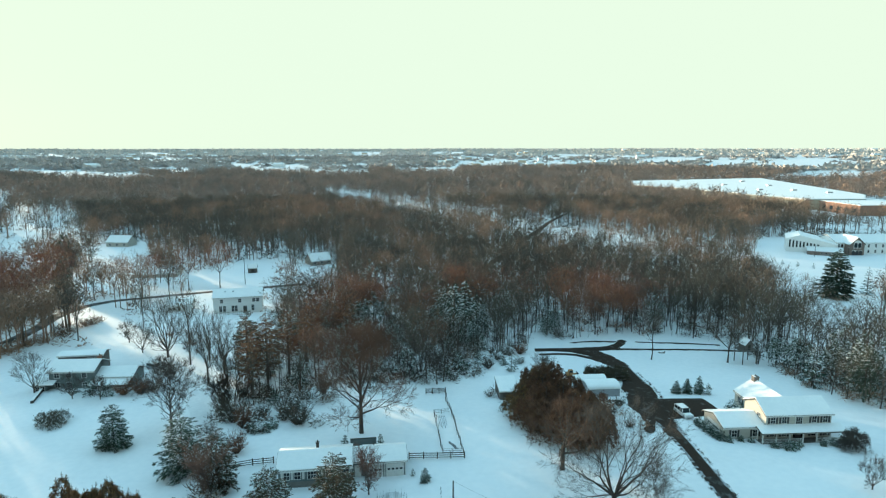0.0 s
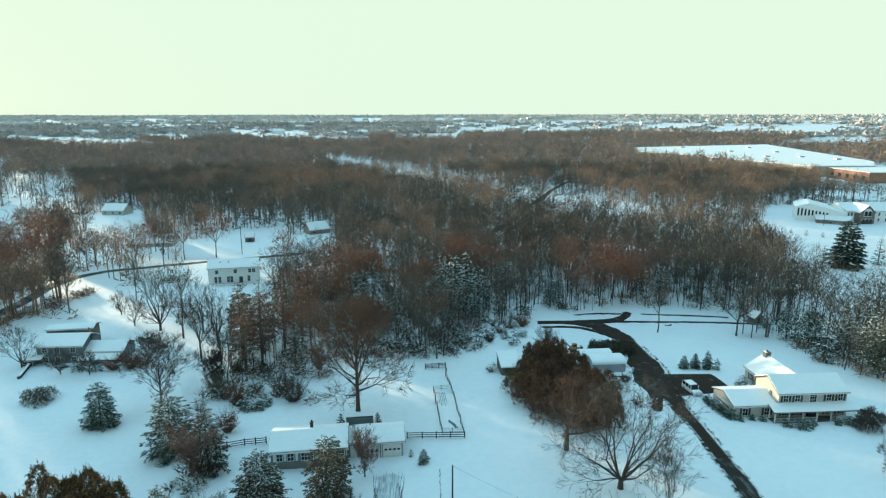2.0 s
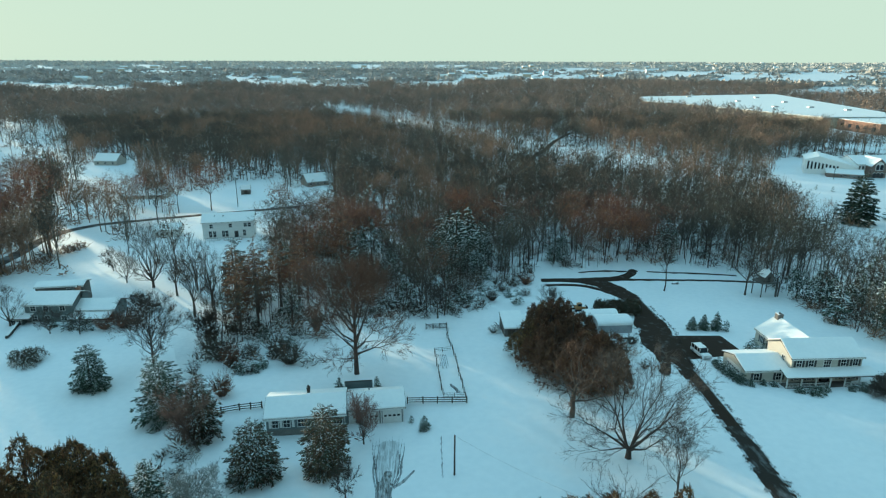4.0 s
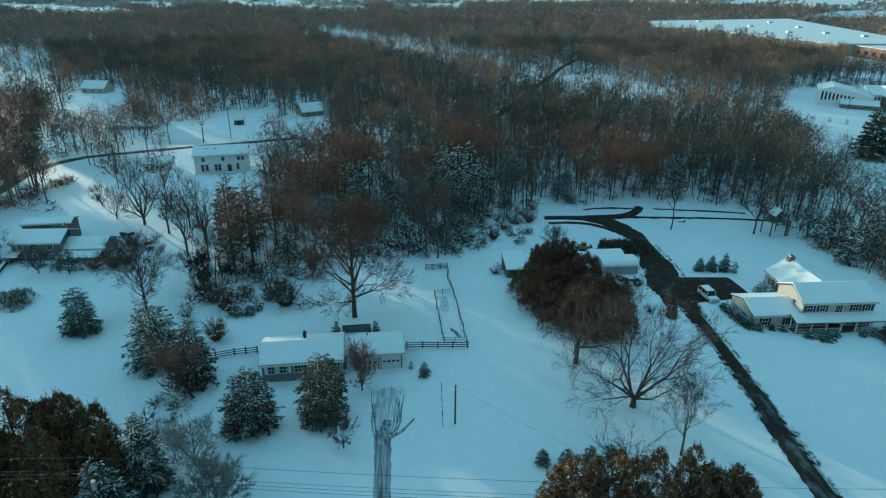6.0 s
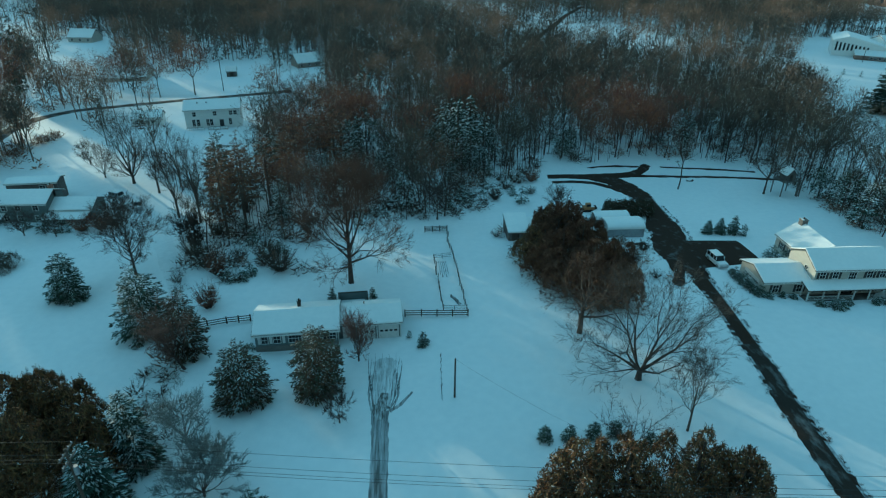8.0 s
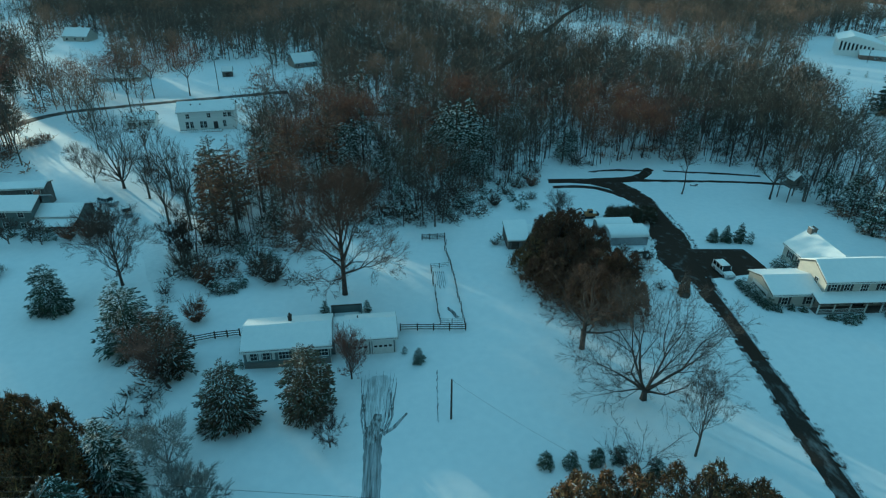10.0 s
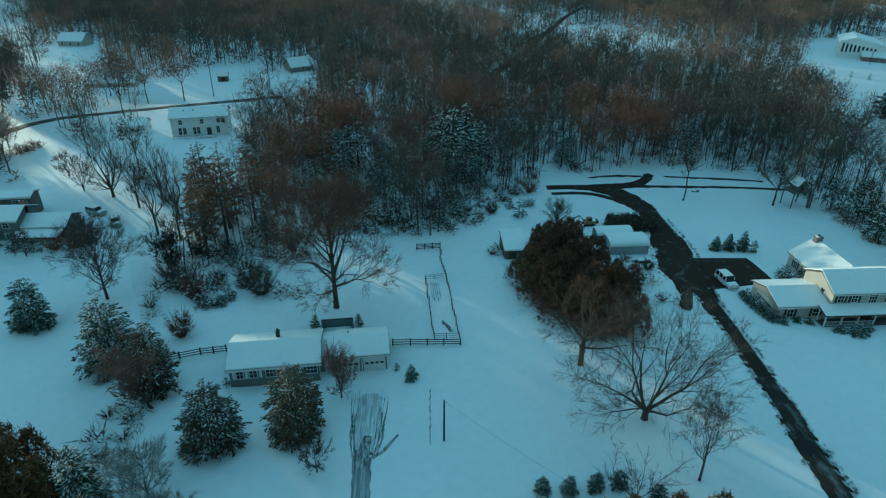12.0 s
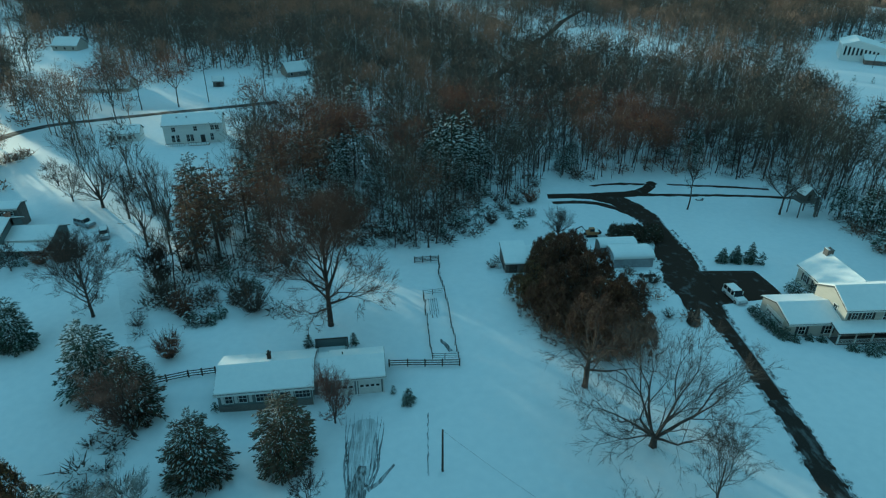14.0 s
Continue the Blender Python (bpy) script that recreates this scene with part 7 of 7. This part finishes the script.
def light_tree(seed, limbs, twigs, sliver, leafy=0):
    """A simpler bare tree for the joined woods, one metre tall by scale."""
    g = np.random.default_rng(seed)
    w = g.uniform(0.25, 0.33)
    z0 = g.uniform(0.26, 0.36)
    s0, s1, r0, r1 = [[0, 0, -0.02], [0, 0, z0]], [[0.01, 0, z0], [0.02, 0.01, 0.85]], [0.013, 0.009], [0.01, 0.002]
    for k in range(limbs):
        a = k * 2.4 + g.uniform(-0.4, 0.4)
        q = w * g.uniform(0.4, 0.85)
        s0.append([0, 0, z0 + 0.22 * k / limbs]), s1.append([np.cos(a) * q, np.sin(a) * q, g.uniform(0.66, 0.86)]), r0.append(0.007), r1.append(0.002)
    d = g.normal(size=(twigs, 3)) + [[0, 0, 0.35]]
    d /= np.linalg.norm(d, axis=1, keepdims=True)
    P = np.array([0, 0, 0.63]) + d * np.array([w, w, 0.33]) * g.uniform(0.3, 1.0, (twigs, 1)) ** 0.8
    out = P - [[0, 0, 0.3]]
    out /= np.linalg.norm(out, axis=1, keepdims=True)
    Q = P + (0.7 * out + g.normal(0, 0.5, out.shape)) * g.uniform(0.06, 0.12, (twigs, 1))
    bits = [frusta(s0, s1, r0, r1, 3), spikes(P, Q, np.full(twigs, sliver), g)]
    if leafy:
        P = np.array([0, 0, 0.64]) + d[:leafy] * np.array([w, w, 0.3]) * g.uniform(0.4, 0.95, (leafy, 1))
        bits.append(spikes(P, P + g.normal(0, 0.035, P.shape), np.full(leafy, 0.022), g))
    return joined(*bits)


def canopy(seed, blades_n, wide):
    """A far tree: a short stem and a loose head of slivers."""
    g = np.random.default_rng(seed)
    d = g.normal(size=(blades_n, 3))
    d *= g.uniform(0.4, 1.0, (blades_n, 1)) / np.linalg.norm(d, axis=1, keepdims=True)
    c = np.array([0, 0, 0.6]) + d * [0.3, 0.3, 0.34]
    e = c + d * 0.08 + g.normal(0, 0.09, d.shape)
    return joined(spikes([[0, 0, -0.05]], [[0, 0, 0.9]], 0.04, g), spikes(c, e, np.full(blades_n, wide), g))


def clump(seed):
    """A distant stand of trees: a loose ragged heap."""
    g = np.random.default_rng(seed)
    n = 11
    c = g.normal(0, 1, (n, 3)) * [0.55, 0.55, 0.12] + [[0, 0, 0.3]]
    u = g.normal(0, 1, (n, 3)) * [0.5, 0.5, 0.25]
    v = g.normal(0, 1, (n, 3)) * [0.25, 0.25, 0.4] + [[0, 0, 0.35]]
    V = np.stack([c - u, c + u, c + v], 1).reshape(-1, 3)
    return V, np.arange(3 * n).reshape(-1, 3)


def woods(name, X, Y, kinds, low, high, material, label, wide=1.0):
    """Many trees joined into one mesh, each with a tone of its own."""
    V, F, T, at = [], [], [], 0
    pick = dice.integers(0, len(kinds), len(X))
    for k, (v, f) in enumerate(kinds):
        sel = np.where(pick == k)[0]
        if not len(sel):
            continue
        n = len(sel)
        a = dice.uniform(0, 2 * np.pi, n)
        s = dice.uniform(low, high, n)
        c, d = np.cos(a)[:, None] * wide, np.sin(a)[:, None] * wide
        P = np.stack([(v[None, :, 0] * c - v[None, :, 1] * d) * s[:, None] + X[sel][:, None], (v[None, :, 0] * d + v[None, :, 1] * c) * s[:, None] + Y[sel][:, None], v[None, :, 2] * s[:, None] + ground(X[sel], Y[sel])[:, None]], -1)
        V.append(P.reshape(-1, 3))
        F.append((f[None] + (np.arange(n) * len(v))[:, None, None] + at).reshape(-1, 3))
        T.append(np.repeat(np.clip(russet(X[sel], Y[sel]) + dice.normal(0, 0.16, n), 0, 1), len(v)))
        at += n * len(v)
    return tagged(new(name, mesh_from(name, np.concatenate(V), np.concatenate(F), [material], tone=np.concatenate(T))), label, "woods", kind="stuff")


MID = [light_tree(700 + k, 7, 240, 0.0085, 110 * (k % 2)) for k in range(6)]
LITE = [light_tree(720 + k, 5, 118, 0.0135, 20 * (k % 2)) for k in range(6)]
FAR = [canopy(740 + k, 105, 0.036) for k in range(6)]
FARTHER = [canopy(750 + k, 46, 0.06) for k in range(6)]
HEAP = [clump(760 + k) for k in range(6)]
ang = lambda X, Y: np.degrees(np.arctan2(X, Y))
def brush(seed, n=80, thick=0.052):
    """A low tangle of twigs, one metre tall by scale."""
    g = np.random.default_rng(seed)
    d = g.normal(size=(n, 3))
    d[:, 2] = np.abs(d[:, 2])
    d /= np.linalg.norm(d, axis=1, keepdims=True)
    P = d * [[0.75, 0.75, 0.75]] * g.uniform(0.15, 0.9, (n, 1))
    Q = P + (d * [[0.7, 0.7, 1.0]] + g.normal(0, 0.5, d.shape)) * 0.28
    return spikes(P, Q, np.full(n, thick), g)


def dusting(seed):
    g = np.random.default_rng(seed)
    sp, ss = [], []
    for _ in range(9):
        a = g.uniform(0, 6.28)
        q = g.uniform(0.1, 0.75)
        o = np.array([np.cos(a), np.sin(a), 0.01])
        sp.append(np.array([np.cos(a) * q, np.sin(a) * q, 0.85 - 0.6 * q * q + g.uniform(-0.2, 0.1)])), ss.append((o, np.array([-o[1], o[0], 0.01]), g.uniform(0.06, 0.14)))
    return pillows(sp, ss, g)


ux, uy = planted(-64, 128, 102, 246, 2.9)
edge = np.array([(x, y) for x, y, *_ in EDGE])
thin = (((ux < -17) & (uy < 168)) | ((ux > 22) & (uy > 160))) & (dice.uniform(size=len(ux)) < 0.68)
ux, uy = ux[~thin], uy[~thin]
ux, uy = np.concatenate([ux, edge[:, 0] + dice.normal(0, 2, len(edge)), dice.uniform(-42, -16, 34)]), np.concatenate([uy, edge[:, 1] + dice.normal(0, 2, len(edge)), dice.uniform(121, 147, 34)])
ux, uy = np.concatenate([ux, np.linspace(-115, -103, 40) + dice.normal(0, 1.6, 40)]), np.concatenate([uy, np.linspace(171, 207, 40) + dice.normal(0, 1.6, 40)])
woods("undergrowth", ux, uy, [brush(800 + k) for k in range(5)], 1.5, 3.9, WOOD_TWIG, "brushy undergrowth on the snowy floor of the woods", wide=1.2)
woods("brush_snow", ux[::2], uy[::2], [dusting(820 + k) for k in range(5)], 1.4, 3.2, LADEN, "snow caught in the undergrowth of the woods", wide=1.2)
def sapling(seed):
    """A slim young trunk with a few upright twigs, one metre tall by scale."""
    g = np.random.default_rng(seed)
    P = np.stack([g.normal(0, 0.012, 12), g.normal(0, 0.012, 12), g.uniform(0.3, 0.85, 12)], 1)
    d = np.stack([g.normal(0, 0.12, 12), g.normal(0, 0.12, 12), g.uniform(0.1, 0.25, 12)], 1)
    return joined(frusta([[0, 0, -0.03]], [[g.normal(0, 0.03), g.normal(0, 0.03), 0.97]], [0.008], [0.002], 3), spikes(P, P + d, np.full(12, 0.006), g))


yx, yy = planted(-50, 128, 132, 232, 3.6)
woods("saplings", yx, yy, [sapling(860 + k) for k in range(6)], 7, 13, BARK, "slim bare young trunks between the woodland trees")
FIRS = []
for k in range(3):
    t_, c_, s_ = conifer(620 + k, 6.0 + k, 4.2 + 0.4 * k, whorls=9, arms=8, snow=1.2, tuft=0.75, bottom=0.1, shape=0.55, dense=0.35, heap=1.7)
    FIRS.append((mesh_from("trunk", *t_, [BARK]), mesh_from("crown", *c_, [NEEDLE]), mesh_from("snow_load", *s_, [LADEN])))
ex, ey = planted(-40, 118, 140, 215, 7.6)
for i in range(len(ex)):
    if dice.uniform() > (0.5 if ex[i] < 25 else 0.22):
        continue
    m_ = FIRS[i % 3]
    q_ = dice.uniform(0.55, 1.45)
    top = thing("young_pine", pose(ex[i], ey[i], float(ground(ex[i], ey[i])), 0, 0, i * 77) @ Matrix.Diagonal((q_, q_, q_, 1)), "young evergreen under snow among bare trunks", "tree", "young evergreens in the woods")
    part("trunk", m_[0], None, top)
    part("crown", m_[1], None, top)
    part("snow_load", m_[2], None, top, "snow lying on the boughs")["kind"] = "stuff"
woods("woods_beyond", wx[rest], wy[rest], MID, 14, 19, WOOD_TWIG, "bare reddish-brown woodland beyond the yards")
X, Y = planted(-420, 430, 100, 640, 6.1)
R, A = np.hypot(X, Y), ang(X, Y)
X, Y = np.concatenate([X, np.linspace(-115, -107, 26) + dice.normal(0, 2.0, 26)]), np.concatenate([Y, np.linspace(170, 200, 26) + dice.normal(0, 2.0, 26)])
R, A = np.hypot(X, Y), ang(X, Y)
# trees left of about -35 degrees are unseen, planted to keep sun off the lawns
sel = ~((X > -64) & (X < 128) & (Y < 232)) & (A > -66) & (A < 48) & (R < 340)
woods("woods_middle", X[sel], Y[sel], MID, 13, 19, WOOD_TWIG, "bare woodland with snow on its floor, run on unseen at left for shade")
sel = (R >= 340) & (R < 640) & (A > -52) & (A < 47)
woods("woods_middle_far", X[sel], Y[sel], LITE, 13, 20, WOOD_TWIG, "bare brown woodland at middle distance")
# added brush that darkens the bright snow where the woods' floor lies in shade
X, Y = planted(-420, 430, 170, 600, 5.6)
R, A = np.hypot(X, Y), ang(X, Y)
sel = ~((X > -64) & (X < 128) & (Y < 246)) & (R < 600) & (A > -50) & (A < 47)
woods("undergrowth_beyond", X[sel], Y[sel], [brush(880 + k, 26, 0.1) for k in range(5)], 2.0, 4.5, WOOD_TWIG, "brush added over the snow of the farther woods to imitate its shade", wide=1.3)
X, Y = planted(-1450, 1450, 380, 1700, 12.0)
R, A = np.hypot(X, Y), ang(X, Y)
sel = (R >= 640) & (R < 1000) & (A > -44) & (A < 45)
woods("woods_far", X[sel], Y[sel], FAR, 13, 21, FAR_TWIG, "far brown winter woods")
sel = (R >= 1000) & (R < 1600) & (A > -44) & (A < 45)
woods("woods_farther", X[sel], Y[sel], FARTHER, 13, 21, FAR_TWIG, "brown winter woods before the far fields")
X, Y = planted(-3900, 3900, 1000, 4800, 27.0)
R, A = np.hypot(X, Y), ang(X, Y)
sel = (R >= 1600) & (R < 2900) & (A > -44) & (A < 45)
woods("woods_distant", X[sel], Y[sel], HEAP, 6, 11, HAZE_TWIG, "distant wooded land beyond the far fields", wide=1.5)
sel = (R >= 2900) & (R < 4850) & (A > -44) & (A < 45)
woods("woods_horizon", X[sel], Y[sel], HEAP, 6, 11, HORIZON_HAZE_TWIG, "distant wooded land on the horizon, coloured pale as by haze", wide=1.5)

# dry grass along the driveway, a log pile by the shed and a sled on the lawn
gx, gy = [], []
for side, off in ((DRIVE_R, 0.15), (DRIVE_L, -0.15)):
    for (x0, y0), (x1, y1) in zip(side, side[1:]):
        if y0 < 176 and y1 < 150:
            n = int(math.hypot(x1 - x0, y1 - y0) / (0.45 if off > 0 else 0.9))
            u = dice.uniform(0, 1, n)
            gx.append(x0 + (x1 - x0) * u + off + dice.normal(0, 0.18, n)), gy.append(y0 + (y1 - y0) * u)
woods("dry_grass", np.concatenate(gx), np.concatenate(gy), [brush(840 + k) for k in range(4)], 0.25, 0.6, YARD_TWIG, "dry grass poking through snow along the driveway")
logs = thing("log_pile", pose(48.2, 131.0, float(ground(48.2, 131.0)), 0, 0, 8), "low pile of dark logs half under snow", "log pile")
for k in range(7):
    part("log", tube([(-1.6 + 0.1 * k, 0.34 * (k % 4) + 0.17 * (k // 4), 0.12 + 0.3 * (k // 4)), (1.7 - 0.08 * k, 0.36 * (k % 4) + 0.17 * (k // 4), 0.14 + 0.3 * (k // 4))], 0.17, 7), DARK_WOOD, logs)
part("log_snow", boxes((-1.0, 1.1, 0.05, 0.9, 0.57, 0.72), bevel=0.06), ROOF_SNOW, logs)
sled = thing("sled", pose(77.3, 173.0, float(ground(77.3, 173.0)), 0, 0, -6), "dark sled lying on the snowy lawn", "sled")
part("deck", prism([(-0.9, 0.2), (0.7, 0.2), (0.95, 0.45), (0.88, 0.5), (0.66, 0.27), (-0.9, 0.27)], "y", -0.35, 0.35, bevel=0.02), DARK_WOOD, sled)
for q in (-0.3, 0.24):
    part("runner", boxes((-0.95, 0.8, q, q + 0.06, 0.0, 0.2)), METAL, sled)
part("snow_load", boxes((-0.7, 0.2, -0.3, 0.3, 0.274, 0.36), bevel=0.03), ROOF_SNOW, sled)
low_wall = thing("retaining_wall", pose(-85.6, 139.8, float(ground(-85.6, 139.8)), 0, 0, 15), "low dark stone retaining wall capped with snow", "wall")
for k in range(9):
    part("stone", boxes((-0.3, 0.3, -3.8 + 0.84 * k, -3.0 + 0.84 * k, -0.4, 0.55 + 0.05 * (k % 3)), bevel=0.05), DARK_WOOD if k % 2 else SHINGLE, low_wall)
part("snow_cap", boxes((-0.18, 0.36, -3.7, 3.7, 0.66, 0.8), bevel=0.05), ROOF_SNOW, low_wall)
